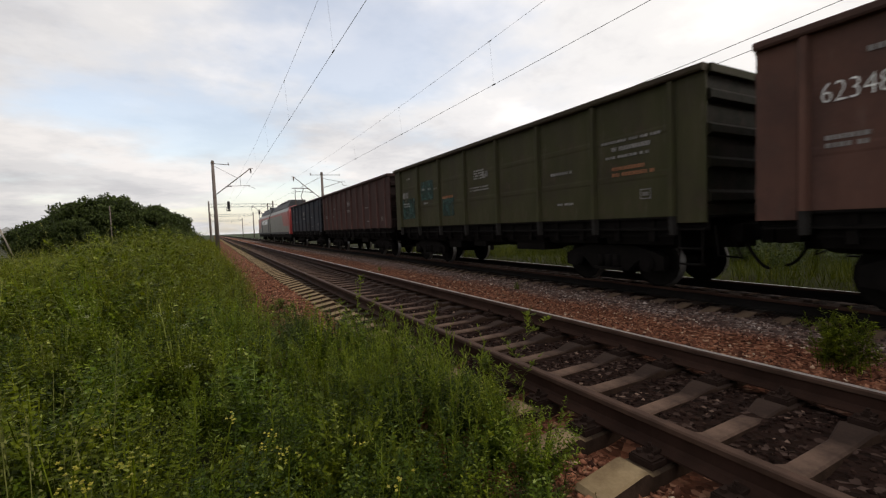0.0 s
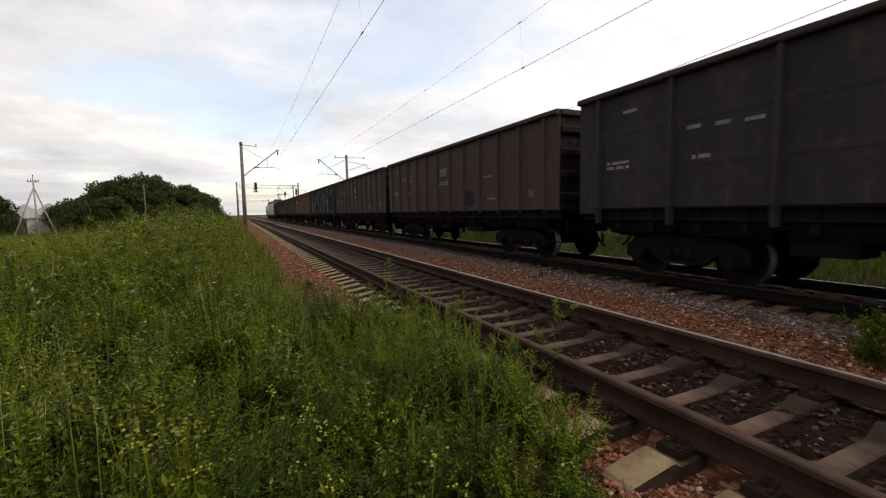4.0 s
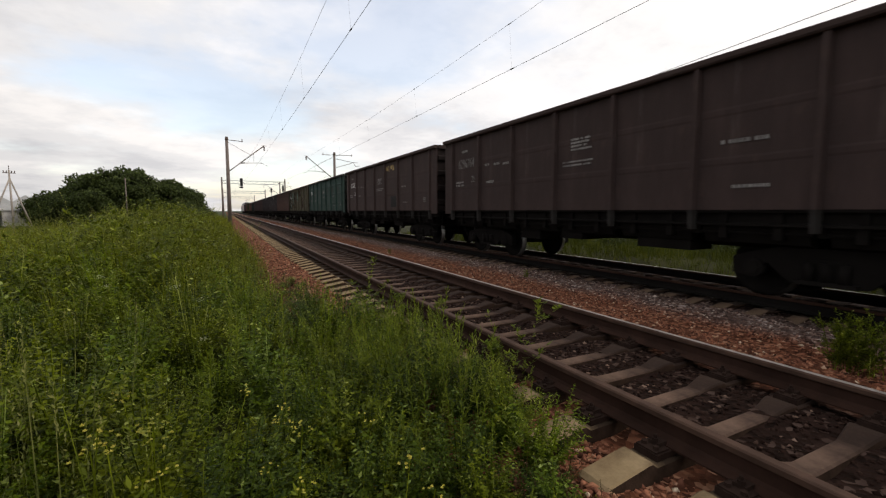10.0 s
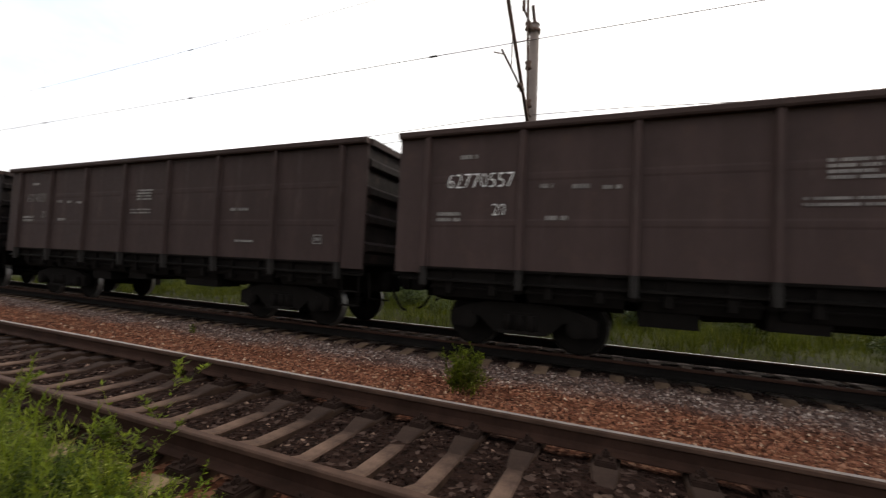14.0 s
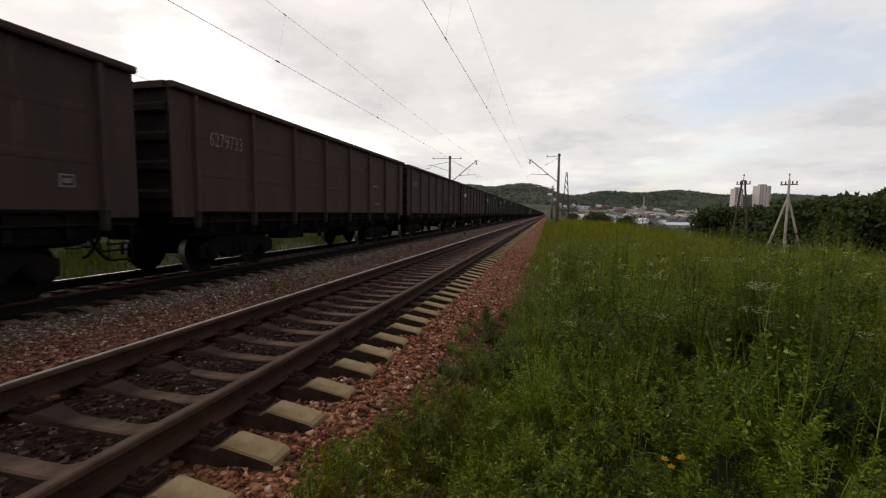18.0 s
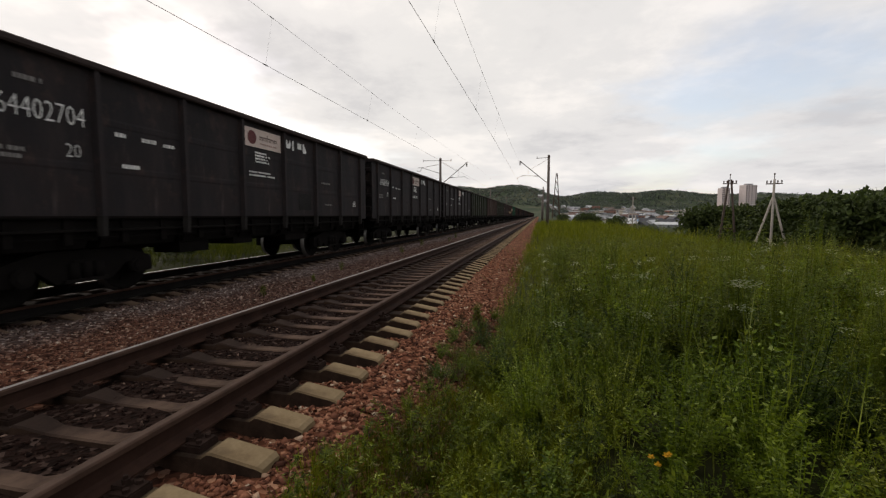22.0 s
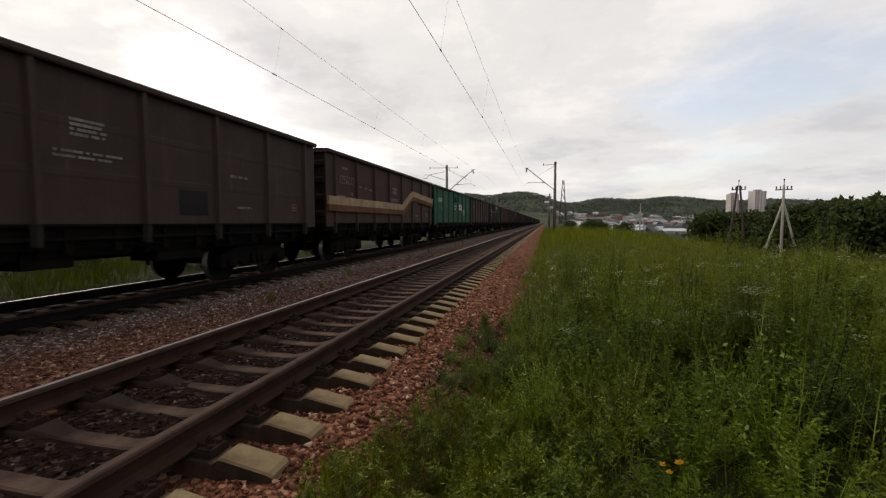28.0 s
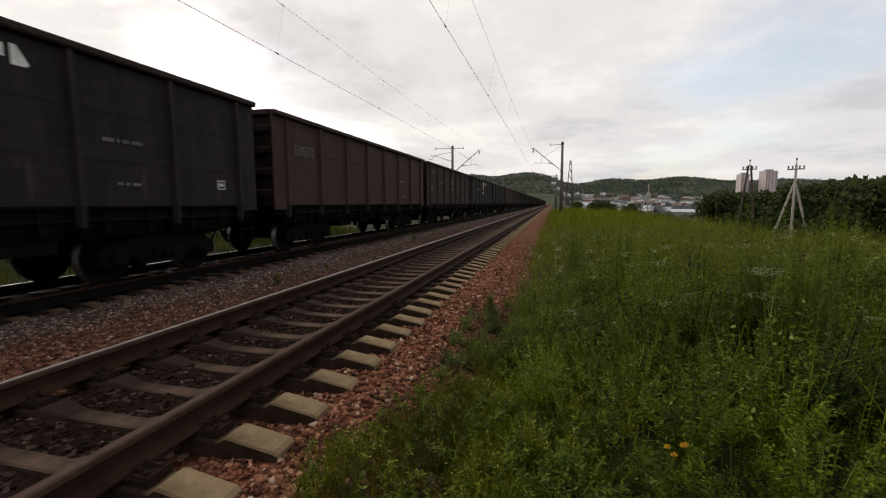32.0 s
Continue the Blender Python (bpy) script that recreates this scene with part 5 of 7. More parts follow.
    box(bm, -0.1, 0.1, -L / 2 - 0.2, -L / 2 + 0.6, 0.95, 1.13)
    part("coupler", bm, [M["black_steel"]], w)
    return w


LOCO_TAIL = TRAIN_LEAD + PITCH * 3 + 0.7
LOCOS = [(locomotive_section(pose(D2, LOCO_TAIL + 8.5, Z2, 0, 0, 180), True), LOCO_TAIL + 8.5, 180),
         (locomotive_section(pose(D2, LOCO_TAIL + 26.0, Z2), False), LOCO_TAIL + 26.0, 0)]
build_train()


# ---------------------------------------------------------------- masts and wires
CONTACT = 6.5


def mast(x, y, side, far_z, label, outer=0.1):
    """A tapered concrete catenary mast with a braced bracket reaching over its track; side: +1 reaches to +x."""
    base = float(ground_z(x, y)) - 0.3
    t = thing("catenary_mast", label, "catenary mast", "catenary masts", m=pose(x, y, 0))
    bm = bmesh.new()
    tube(bm, (0, 0, base), (0, 0, 9.4 + far_z), 0.23, 0.145, n=14)
    part("post", bm, [M["concrete_mast"]], t)
    bm = bmesh.new()
    tube(bm, (0, 0, 9.4 + far_z), (0, 0, 9.46 + far_z), 0.17, 0.13, n=10)
    part("cap", bm, [M["rust_steel"]], t)
    for z in (5.2, 8.9):
        bm = bmesh.new()
        tube(bm, (0, 0, z - 0.05), (0, 0, z + 0.05), 0.195, n=10)
        part("clamp_band", bm, [M["rust_steel"]], t)
    bm = bmesh.new()
    tube(bm, (side * 0.1, 0, 5.8 + far_z), (side * 3.7, 0, 8.75 + far_z), 0.05, n=7)
    tube(bm, (side * 0.1, 0, 8.9 + far_z), (side * 2.3, 0, 7.65 + far_z), 0.018, n=5)
    tube(bm, (side * 3.45, 0, 8.75 + far_z), (side * 3.95, 0, 8.75 + far_z), 0.025, n=5)
    part("bracket", bm, [M["rust_steel"]], t, "slanting steel bracket")
    bm = bmesh.new()
    tube(bm, (-side * outer, 0, 9.15 + far_z), (side * 1.6, 0, 9.05 + far_z), 0.035, n=6)
    for d in (-outer, 1.5):
        tube(bm, (side * d, 0, 9.0 + far_z), (side * d, 0, 9.3 + far_z), 0.045, n=6)
    if outer > 1:
        for p, q in (((0.2, 7.4), (2.6, 8.2)), ((2.6, 8.2), (3.2, 8.2)), ((2.6, 8.2), (2.9, 7.7)), ((2.9, 7.7), (3.4, 7.75)), ((0.2, 8.6), (2.6, 8.2))):
            tube(bm, (-side * p[0], 0, p[1] + far_z), (-side * q[0], 0, q[1] + far_z), 0.03, n=5)
    part("top_arm", bm, [M["rust_steel"]], t)
    bm = bmesh.new()
    lathe(bm, [(8.2 + far_z, 0.03), (8.25 + far_z, 0.09), (8.33 + far_z, 0.05), (8.39 + far_z, 0.1), (8.47 + far_z, 0.05), (8.53 + far_z, 0.09), (8.72 + far_z, 0.03)], "z", 8, at=(side * 3.7, 0, 0))
    part("insulator", bm, [M["insulator"]], t, "brown porcelain insulator")
    bm = bmesh.new()
    tube(bm, (side * 1.25, 0, 6.75 + far_z), (side * 3.5, 0, 6.85 + far_z), 0.028, n=6)
    tube(bm, (side * 2.6, 0, 6.82 + far_z), (side * 2.6, 0, 7.85 + far_z), 0.014, n=5)
    tube(bm, (side * 3.3, 0, 6.84 + far_z), (side * 4.1, 0, CONTACT + far_z), 0.016, n=5)
    lathe(bm, [(-0.2, 0.03), (-0.16, 0.08), (0, 0.05), (0.16, 0.08), (0.2, 0.03)], "x", 8, at=(side * 1.5, 0, 6.76 + far_z))
    part("registration_arm", bm, [M["rust_steel"]], t)
    return t


NEAR_MASTS = [(-2.75, 52.0), (-4.15, -58.0), (-4.0, -122.0), (-4.0, -182.0)]
FAR_MASTS = [(10.2, 2.8), (10.3, 59.0), (10.4, -58.0), (10.3, 124.0), (10.4, -120.0), (10.4, -182.0)]
for x, y in NEAR_MASTS:
    mast(x, y, 1, -0.3, "grey-brown concrete catenary mast with a slanting bracket")
for x, y in FAR_MASTS:
    t = mast(x, y, -1, -0.3, "concrete catenary mast with a double wire behind the train", 0.1 if y == 2.8 else 2.4)
    if y == 2.8:
        for d in (0.0, 0.14):
            bm = bmesh.new()
            tube(bm, (-0.45 - d, 0, 6.1), (-1.05 - d, 0.0, 9.9), 0.022, n=5)
            part("strut", bm, [M["rust_steel"]], t, "dark steel strut")
        bm = bmesh.new()
        for k in range(3):
            lathe(bm, [(-0.14, 0.04), (-0.1, 0.11), (0.0, 0.07), (0.1, 0.11), (0.14, 0.04)], "z", 8, at=(-0.45 - 0.2 * k, 0, 6.4 + 1.1 * k))
        tube(bm, (0, 0, 6.1), (-0.6, 0, 6.1), 0.035, n=6)
        tube(bm, (0, 0, 9.2), (-0.35, 0, 9.55), 0.05, n=6)
        part("strut_bracket", bm, [M["rust_steel"]], t, "steel bracket with insulators")


def wire(name, pts, r, label, beads=()):
    cu = bpy.data.curves.new(name, "CURVE")
    cu.dimensions, cu.bevel_depth, cu.bevel_resolution = "3D", r, 0
    sp = cu.splines.new("POLY")
    sp.points.add(len(pts) - 1)
    for p, q in zip(sp.points, pts):
        p.co = (*q, 1)
    ob = bpy.data.objects.new(name, cu)
    me = bpy.data.meshes.new_from_object(ob)
    bpy.data.objects.remove(ob)
    me.materials.clear()
    me.materials.append(M["wire"])
    w = tagged(new(name, me), label, "overhead wire", "overhead wires")
    for q in beads:
        bm = bmesh.new()
        tube(bm, (q[0], q[1] - 0.09, q[2]), (q[0], q[1] + 0.09, q[2]), r * 2.6, n=6)
        part("clamp", bm, [M["wire"]], w)
    return w


def span_heights(z_sup, sag, y):
    """Sagging between supports every 60 m, one of them beside the camera."""
    u = ((y - 1.0) % 60.0) / 60.0
    return z_sup - sag * 4 * u * (1 - u)


YS = [-240 + 4 * i for i in range(121)]
for xc, zc, zm, sag in ((0.0, 6.2, 8.4, 0.6), (D2, 5.95, 7.6, 0.4)):
    low = lambda y: (xc + 0.12 * math.sin(y / 19.0), y, zc)
    high = lambda y: (xc - 0.2 + 0.2 * math.tanh(y / 12.0), y, span_heights(zm, sag, y))
    beads = range(-28, 40, 8)
    wire("contact_wire", [low(y) for y in YS], 0.0075, "dark copper contact wire over the track", [low(y) for y in beads])
    wire("carrier_wire", [high(y) for y in YS], 0.0052, "dark carrier wire above the contact wire", [high(y) for y in beads])
    for y in beads:
        wire("dropper", [low(y), high(y)], 0.0018, "thin dropper between contact and carrier wires")
for z, off in ((6.25, 0.0), (5.95, 0.1)):
    wire("feeder_wire", [(10.05 + off, y, z - 0.9 * 4 * (((y - 2.8) % 60) / 60) * (1 - ((y - 2.8) % 60) / 60)) for y in YS], 0.009, "dark feeder wire on the far masts")


def portal(y, signal):
    """A lattice beam on two posts across both tracks."""
    t = thing("catenary_portal", "steel lattice portal across both tracks", "catenary portal", "catenary portals", m=pose(0, y, 0))
    for x in (-3.6, 10.2):
        bm = bmesh.new()
        tube(bm, (x, 0, -1.2), (x, 0, 9.0), 0.2, 0.16, n=10)
        part("post", bm, [M["concrete_mast"]], t)
    for z in (7.6, 8.3):
        bm = bmesh.new()
        box(bm, -3.6, 10.2, -0.06, 0.06, z - 0.05, z + 0.05)
        part("chord", bm, [M["galv"]], t)
    for i in range(14):
        bm = bmesh.new()
        a = -3.6 + i * 13.8 / 14
        tube(bm, (a, 0, 7.6 if i % 2 else 8.3), (a + 13.8 / 14, 0, 8.3 if i % 2 else 7.6), 0.03, n=5)
        part("brace", bm, [M["galv"]], t)
    for x in (0, D2):
        bm = bmesh.new()
        tube(bm, (x, 0, 7.6), (x, 0, 6.7), 0.04, n=6)
        part("hanger", bm, [M["rust_steel"]], t)
    if signal:
        bm = bmesh.new()
        box(bm, 0.2, 0.8, -0.25, 0.0, 7.0, 8.9)
        for z in (7.3, 7.9, 8.5):
            tube(bm, (0.5, -0.45, z + 0.05), (0.5, -0.25, z), 0.16, 0.15, n=10)
        box(bm, 0.1, 0.9, 0.0, 0.06, 6.6, 6.9)
        part("signal_head", bm, [M["signal_black"]], t, "black signal head")


portal(112, True)
portal(170, False)
portal(235, False)


# line-side signal and short posts beyond the far track
def signal_post(x, y, h):
    t = thing("signal_post", "slim grey line-side post with a black head", "signal", "line-side posts", m=pose(x, y, 0))
    bm = bmesh.new()
    tube(bm, (0, 0, -1.2), (0, 0, h), 0.09, 0.07, n=8)
    part("post", bm, [M["galv"]], t)
    bm = bmesh.new()
    box(bm, -0.22, 0.22, -0.14, 0.14, h - 1.3, h)
    part("head", bm, [M["signal_black"]], t)


bm = bmesh.new()
tube(bm, (0, 0, float(ground_z(-13, 59)) - 0.3), (0, 0, 4.9), 0.06, 0.045, n=8)
solid("marker_post", bm, [M["concrete_mast"]], "slim grey concrete post behind the bank", "post", m=pose(-13, 59, 0))
signal_post(8.9, 105, 7.0)
signal_post(9.4, 138, 8.0)


def power_pole(x, y, top, legs, wood, label, turn=21):
    """A timber or concrete power pole with struts, cross arm and insulators."""
    g = float(ground_z(x, y))
    h = top - g
    t = thing("power_pole", label, "power pole", "power poles", m=pose(x, y, g, 0, 0, turn))
    mat = M["wood_pole" if wood else "pale_pole"]
    tops = [(0, 0)] if legs != 2 else []
    if legs == 2:
        for s in (-1, 1):
            bm = bmesh.new()
            tube(bm, (s * 1.35, 0, -0.4), (s * 0.12, 0, h), 0.15, 0.11, n=8)
            part("leg", bm, [mat], t)
        bm = bmesh.new()
        tube(bm, (-0.75, 0, h * 0.52), (0.75, 0, h * 0.52), 0.09, n=8)
        part("cross_piece", bm, [mat], t)
    else:
        bm = bmesh.new()
        tube(bm, (0, 0, -0.4), (0, 0, h), 0.16, 0.11, n=8)
        part("leg", bm, [mat], t)
        for k in range(legs - 1):
            a = 0.6 + 2.3 * k
            bm = bmesh.new()
            tube(bm, (3.2 * math.cos(a), 3.2 * math.sin(a), -0.6), (0, 0, h * 0.86), 0.13, 0.1, n=8)
            part("strut", bm, [mat], t)
    bm = bmesh.new()
    box(bm, -0.75, 0.75, -0.05, 0.05, h - 0.55, h - 0.43)
    part("cross_arm", bm, [M["rust_steel"]], t)
    for s in (-0.65, -0.3, 0.3, 0.65):
        bm = bmesh.new()
        lathe(bm, [(h - 0.43, 0.03), (h - 0.3, 0.07), (h - 0.2, 0.08), (h - 0.12, 0.05)], "z", 8, at=(s, 0, 0))
        part("insulator", bm, [M["insulator"]], t)
    bm = bmesh.new()
    tube(bm, (0, 0, h - 0.1), (0, 0, h + 0.5), 0.04, n=6)
    lathe(bm, [(h + 0.45, 0.03), (h + 0.55, 0.09), (h + 0.7, 0.05)], "z", 8)
    part("top_pin", bm, [M["insulator"]], t)


power_pole(-34.4, 95.0, 7.9, 3, False, "grey braced concrete power pole")
power_pole(-45.0, 95.0, 11.5, 2, True, "dark timber power pole with two legs")
power_pole(-26.4, -60.6, 5.8, 2, True, "dark timber power pole with two legs", -24)
power_pole(-28.3, -54.2, 5.3, 3, False, "pale concrete power pole with a long strut", 150)
power_pole(-24.5, -108.0, 5.6, 3, False, "pale concrete power pole with a strut", -40)


def pylon(x, y, h):
    """A steel lattice mast far off."""
    g = float(ground_z(x, y))
    t = thing("lattice_tower", "dark steel lattice tower above the town", "tower", m=pose(x, y, g))
    for sx in (-1, 1):
        for sy in (-1, 1):
            bm = bmesh.new()
            tube(bm, (sx * h * 0.08, sy * h * 0.08, 0), (sx * h * 0.012, sy * h * 0.012, h), 0.42, 0.25, n=5)
            part("leg", bm, [M["rust_steel"]], t)
    for k in range(7):
        z0, z1 = h * k / 7, h * (k + 1) / 7
        a, b = h * (0.08 - 0.068 * k / 7), h * (0.08 - 0.068 * (k + 1) / 7)
        bm = bmesh.new()
        for s in (-1, 1):
            tube(bm, (-a, s * a, z0), (b, s * b, z1), 0.2, n=4)
            tube(bm, (s * a, a, z0), (s * b, -b, z1), 0.2, n=4)
        part("brace", bm, [M["rust_steel"]], t)


pylon(-17.7, -400.0, 42.0)
# ---------------------------------------------------------------- plants
def quad_leaf(p, d, n, length, width):
    """A diamond leaf from p along d, folded a little along the middle; n points out of its face."""
    s = np.cross(d, n)
    s /= np.linalg.norm(s) + 1e-9
    mid = p + d * length * 0.45
    return [p, mid + s * width * 0.5 - n * width * 0.1, p + d * length, mid - s * width * 0.5 - n * width * 0.1]


def unit(v):
    return v / (np.linalg.norm(v) + 1e-9)


def strip(pts, w0, w1, side):
    """A ribbon through pts as quads, narrowing to its tip."""
    out = []
    k = len(pts) - 1
    for i in range(k):
        a, b = w0 + (w1 - w0) * i / k, w0 + (w1 - w0) * (i + 1) / k
        out.append([pts[i] - side * a / 2, pts[i] + side * a / 2, pts[i + 1] + side * b / 2, pts[i + 1] - side * b / 2])
    return out


def weed_template(rng, h, leaves, leaf, droop=0.3, side_shoots=5):
    """A branching weed: stem, side shoots and many small leaves; quads with a material index."""
    Q, I = [], []
    lean = rng.normal(0, 0.10, 2)
    stem = [np.array([lean[0] * (k / 4) ** 1.6 * h, lean[1] * (k / 4) ** 1.6 * h, h * k / 4]) for k in range(5)]
    a = rng.uniform(0, 6.28)
    for q in strip(stem, 0.008, 0.003, np.array([math.cos(a), math.sin(a), 0])):
        Q.append(q); I.append(0)
    shoots = [stem]
    for _ in range(side_shoots):
        t = rng.uniform(0.15, 0.85)
        p = np.array([lean[0] * t ** 1.6 * h, lean[1] * t ** 1.6 * h, h * t])
        ang = rng.uniform(0, 6.28)
        d = unit(np.array([math.cos(ang), math.sin(ang), rng.uniform(0.5, 1.3)]))
        ln = h * rng.uniform(0.18, 0.4)
        pts = [p + d * ln * k / 2 + np.array([0, 0, 0.04 * k]) * ln for k in range(3)]
        for q in strip(pts, 0.005, 0.002, unit(np.cross(d, [0, 0, 1.0]))):
            Q.append(q); I.append(0)
        shoots.append(pts)
    for k in range(leaves):
        s = shoots[rng.integers(len(shoots))]
        u = rng.uniform(0.12, 1.0) * (len(s) - 1)
        i = min(int(u), len(s) - 2)
        p = s[i] + (s[i + 1] - s[i]) * (u - i)
        ang = rng.uniform(0, 6.28)
        d = unit(np.array([math.cos(ang), math.sin(ang), rng.uniform(-droop, 0.8)]))
        n = unit(np.array([-0.3 * d[0], -0.3 * d[1], 1.0]) + rng.normal(0, 0.25, 3))
        Q.append(quad_leaf(p, d, n, leaf * rng.uniform(0.6, 1.3), leaf * rng.uniform(0.28, 0.42))); I.append(0)
    return np.array(Q), np.array(I)


def mound_template(rng, h, r, stems, leaves, leaf, width, fall=0.4):
    """A bushy weed: stems fanning from one root to a domed top, leafy towards their ends."""
    Q, I = [], []
    for _ in range(stems):
        a, rho = rng.uniform(0, 6.28), math.sqrt(rng.random())
        out = np.array([math.cos(a), math.sin(a), 0])
        top = h * (1 - fall * rho ** 2) * rng.uniform(0.72, 1.1)
        pts = [out * r * (0.12 + 0.88 * rho * (k / 3) ** 1.3) + np.array([0, 0, top * k / 3 * (1.06 - 0.06 * k / 3)]) for k in range(4)]
        for q in strip(pts, 0.007, 0.003, np.cross(out, [0, 0, 1.0])):
            Q.append(q); I.append(0)
        turn = rng.uniform(0, 6.28)
        for k in range(leaves):
            u = (0.25 + 0.75 * (k + rng.random()) / leaves) * 3
            i = min(int(u), 2)
            p = pts[i] + (pts[i + 1] - pts[i]) * (u - i)
            turn += 2.4
            d = unit(np.array([math.cos(turn), math.sin(turn), rng.uniform(-0.35, 0.75)]) + out * 0.25)
            n = unit(np.array([-0.45 * d[0], -0.45 * d[1], 1.0]) + rng.normal(0, 0.28, 3))
            size = leaf * rng.uniform(0.65, 1.25) * (1.1 - 0.14 * u)
            Q.append(quad_leaf(p, d, n, size, size * width * rng.uniform(0.8, 1.25))); I.append(0)
    return np.array(Q), np.array(I)


def wand_template(rng, h, leaves, leaf, width):
    """An upright unbranched weed with narrow leaves all the way up and a tuft at the tip."""
    Q, I = [], []
    lean = rng.normal(0, 0.09, 2)
    at = lambda t: np.array([lean[0] * t ** 1.7 * h, lean[1] * t ** 1.7 * h, h * t])
    pts = [at(k / 4) for k in range(5)]
    for q in strip(pts, 0.009, 0.004, unit(np.array([rng.normal(), rng.normal(), 0]))):
        Q.append(q); I.append(0)
    turn = rng.uniform(0, 6.28)
    for k in range(leaves):
        t = 0.12 + 0.88 * (k / leaves) ** 0.85
        turn += 2.4
        rise = np.interp(t, [0.1, 0.7, 1.0], [0.1, 0.6, 1.6]) + rng.normal(0, 0.2)
        d = unit(np.array([math.cos(turn), math.sin(turn), rise]))
        n = unit(np.array([-rise * d[0], -rise * d[1], 1.0]) + rng.normal(0, 0.2, 3))
        size = leaf * np.interp(t, [0, 0.5, 1], [0.7, 1.15, 0.7]) * rng.uniform(0.8, 1.2)
        Q.append(quad_leaf(at(t), d, n, size, size * width)); I.append(0)
    return np.array(Q), np.array(I)


def spread_out(rng, tries, x0, x1, y0, y1, gap, keep, clear=0.95):
    """Points no nearer to one another than gap."""
    P = plant_points(rng, tries, x0, x1, y0, y1, keep, clear)
    kept, cells = [], {}
    for p in P:
        c = (int(p[0] // gap), int(p[1] // gap))
        if all((p[0] - q[0]) ** 2 + (p[1] - q[1]) ** 2 > gap * gap for i in (-1, 0, 1) for j in (-1, 0, 1) for q in cells.get((c[0] + i, c[1] + j), ())):
            cells.setdefault(c, []).append(p)
            kept.append(p)
    return np.array(kept)


def grass_template(rng, h, blades, width, spread, head=0, seg=3, arch=(0.1, 0.5)):
    Q, I = [], []
    for b in range(blades):
        a = rng.uniform(0, 6.28)
        r = spread * rng.uniform(0, 1)
        p = np.array([math.cos(a) * r, math.sin(a) * r, -0.03])
        out = np.array([math.cos(a + rng.normal(0, 0.7)), math.sin(a + rng.normal(0, 0.7)), 0])
        hh = h * rng.uniform(0.55, 1.1)
        bend = rng.uniform(*arch) * hh
        pts = [p + out * bend * (k / seg) ** 2 + np.array([0, 0, hh * (k / seg) * (1 - 0.12 * (k / seg))]) for k in range(seg + 1)]
        side = np.cross(out, [0, 0, 1.0])
        for q in strip(pts, width, width * 0.15, side):
            Q.append(q); I.append(0)
        if b < head:
            tip, d = pts[-1], unit(pts[-1] - pts[-2])
            for k in range(9):
                q = tip - d * 0.017 * (k - 3) * (h / 0.8)
                dd = unit(d + rng.normal(0, 0.35, 3))
                Q.append(quad_leaf(q, dd, unit(rng.normal(0, 1, 3)), 0.022, 0.008)); I.append(1)
    return np.array(Q), np.array(I)


def flower_template(rng, h, heads, size, umbel):
    Q, I = [], []
    stem = [np.array([0.03 * k * k * 0.3, 0, h * k / 3]) for k in range(4)]
    for q in strip(stem, 0.006, 0.004, np.array([0, 1.0, 0])):
        Q.append(q); I.append(0)
    for k in range(heads):
        c = stem[-1] + np.array([rng.normal(0, umbel), rng.normal(0, umbel), rng.uniform(-umbel, umbel * 0.5)])
        for j in range(7):
            a = j * 6.28 / 7 + k
            d = unit(np.array([math.cos(a), math.sin(a), (0.2, 1.1)[j % 2]]))
            Q.append(quad_leaf(c, d, unit(np.array([-d[0], -d[1], 1.0])), size, size * 0.9)); I.append(1)
    for k in range(8):
        ang = rng.uniform(0, 6.28)
        d = unit(np.array([math.cos(ang), math.sin(ang), rng.uniform(0, 0.8)]))
        Q.append(quad_leaf(np.array([0, 0, h * rng.uniform(0.1, 0.85)]), d, np.array([0, 0, 1.0]), 0.06, 0.018)); I.append(0)
    return np.array(Q), np.array(I)


def scatter(name, templates, P, scale, rng, mats, label, category, lean=0.12, kind="stuff"):
    """Plants at the points P, as one mesh of loose leaves."""
    pick = rng.integers(len(templates), size=len(P))
    V, I = [], []
    for k, (Q, idx) in enumerate(templates):
        sel = np.nonzero(pick == k)[0]
        if not len(sel):
            continue
        a = rng.uniform(0, 6.28, len(sel))
        c, s = np.cos(a)[:, None, None], np.sin(a)[:, None, None]
        q = Q[None] * scale[sel][:, None, None, None]
        lx, ly = rng.normal(0, lean, (2, len(sel), 1, 1))
        x = q[..., 0] * c - q[..., 1] * s + lx * q[..., 2]
        y = q[..., 0] * s + q[..., 1] * c + ly * q[..., 2]
        V.append((np.stack([x, y, q[..., 2]], -1) + P[sel][:, None, None]).reshape(-1, 3))
        I.append(np.tile(idx, len(sel)))
    V = np.concatenate(V)
    F = np.arange(len(V)).reshape(-1, 4)
    return tagged(new(name, bulk_mesh(name, V, F, mats, np.concatenate(I))), label, category, kind=kind)


EYES = [(-3.2, 0.0), (-3.0, 0.12)]


def gaps(x, y):
    """Meadow grass stands in drifts, with leafy hollows between them."""
    m = np.sin(1.3 * x + 0.7) * np.sin(1.1 * y + 2.0) + 0.5 * np.sin(2.9 * x + 1.1 * y)
    return verge(x, y) & (m > np.interp(y, [-9, -6, -4.2, -2.5], [-2.0, -0.2, 0.45, 1.6]) - 1.1 * smooth(-4.8, -6.0, x))


def plant_points(rng, n, x0, x1, y0, y1, keep=None, clear=0.95):
    x, y = rng.uniform(x0, x1, n), rng.uniform(y0, y1, n)
    ok = np.ones(n, bool)
    for ex, ey in EYES:
        ok &= (x - ex) ** 2 + (y - ey) ** 2 > clear ** 2
    if keep is not None:
        ok &= keep(x, y)
    x, y = x[ok], y[ok]
    z = np.where(x > -2.75, np.maximum(ground_z(x, y), bed_z(x, y)), ground_z(x, y))
    return np.stack([x, y, z], 1)


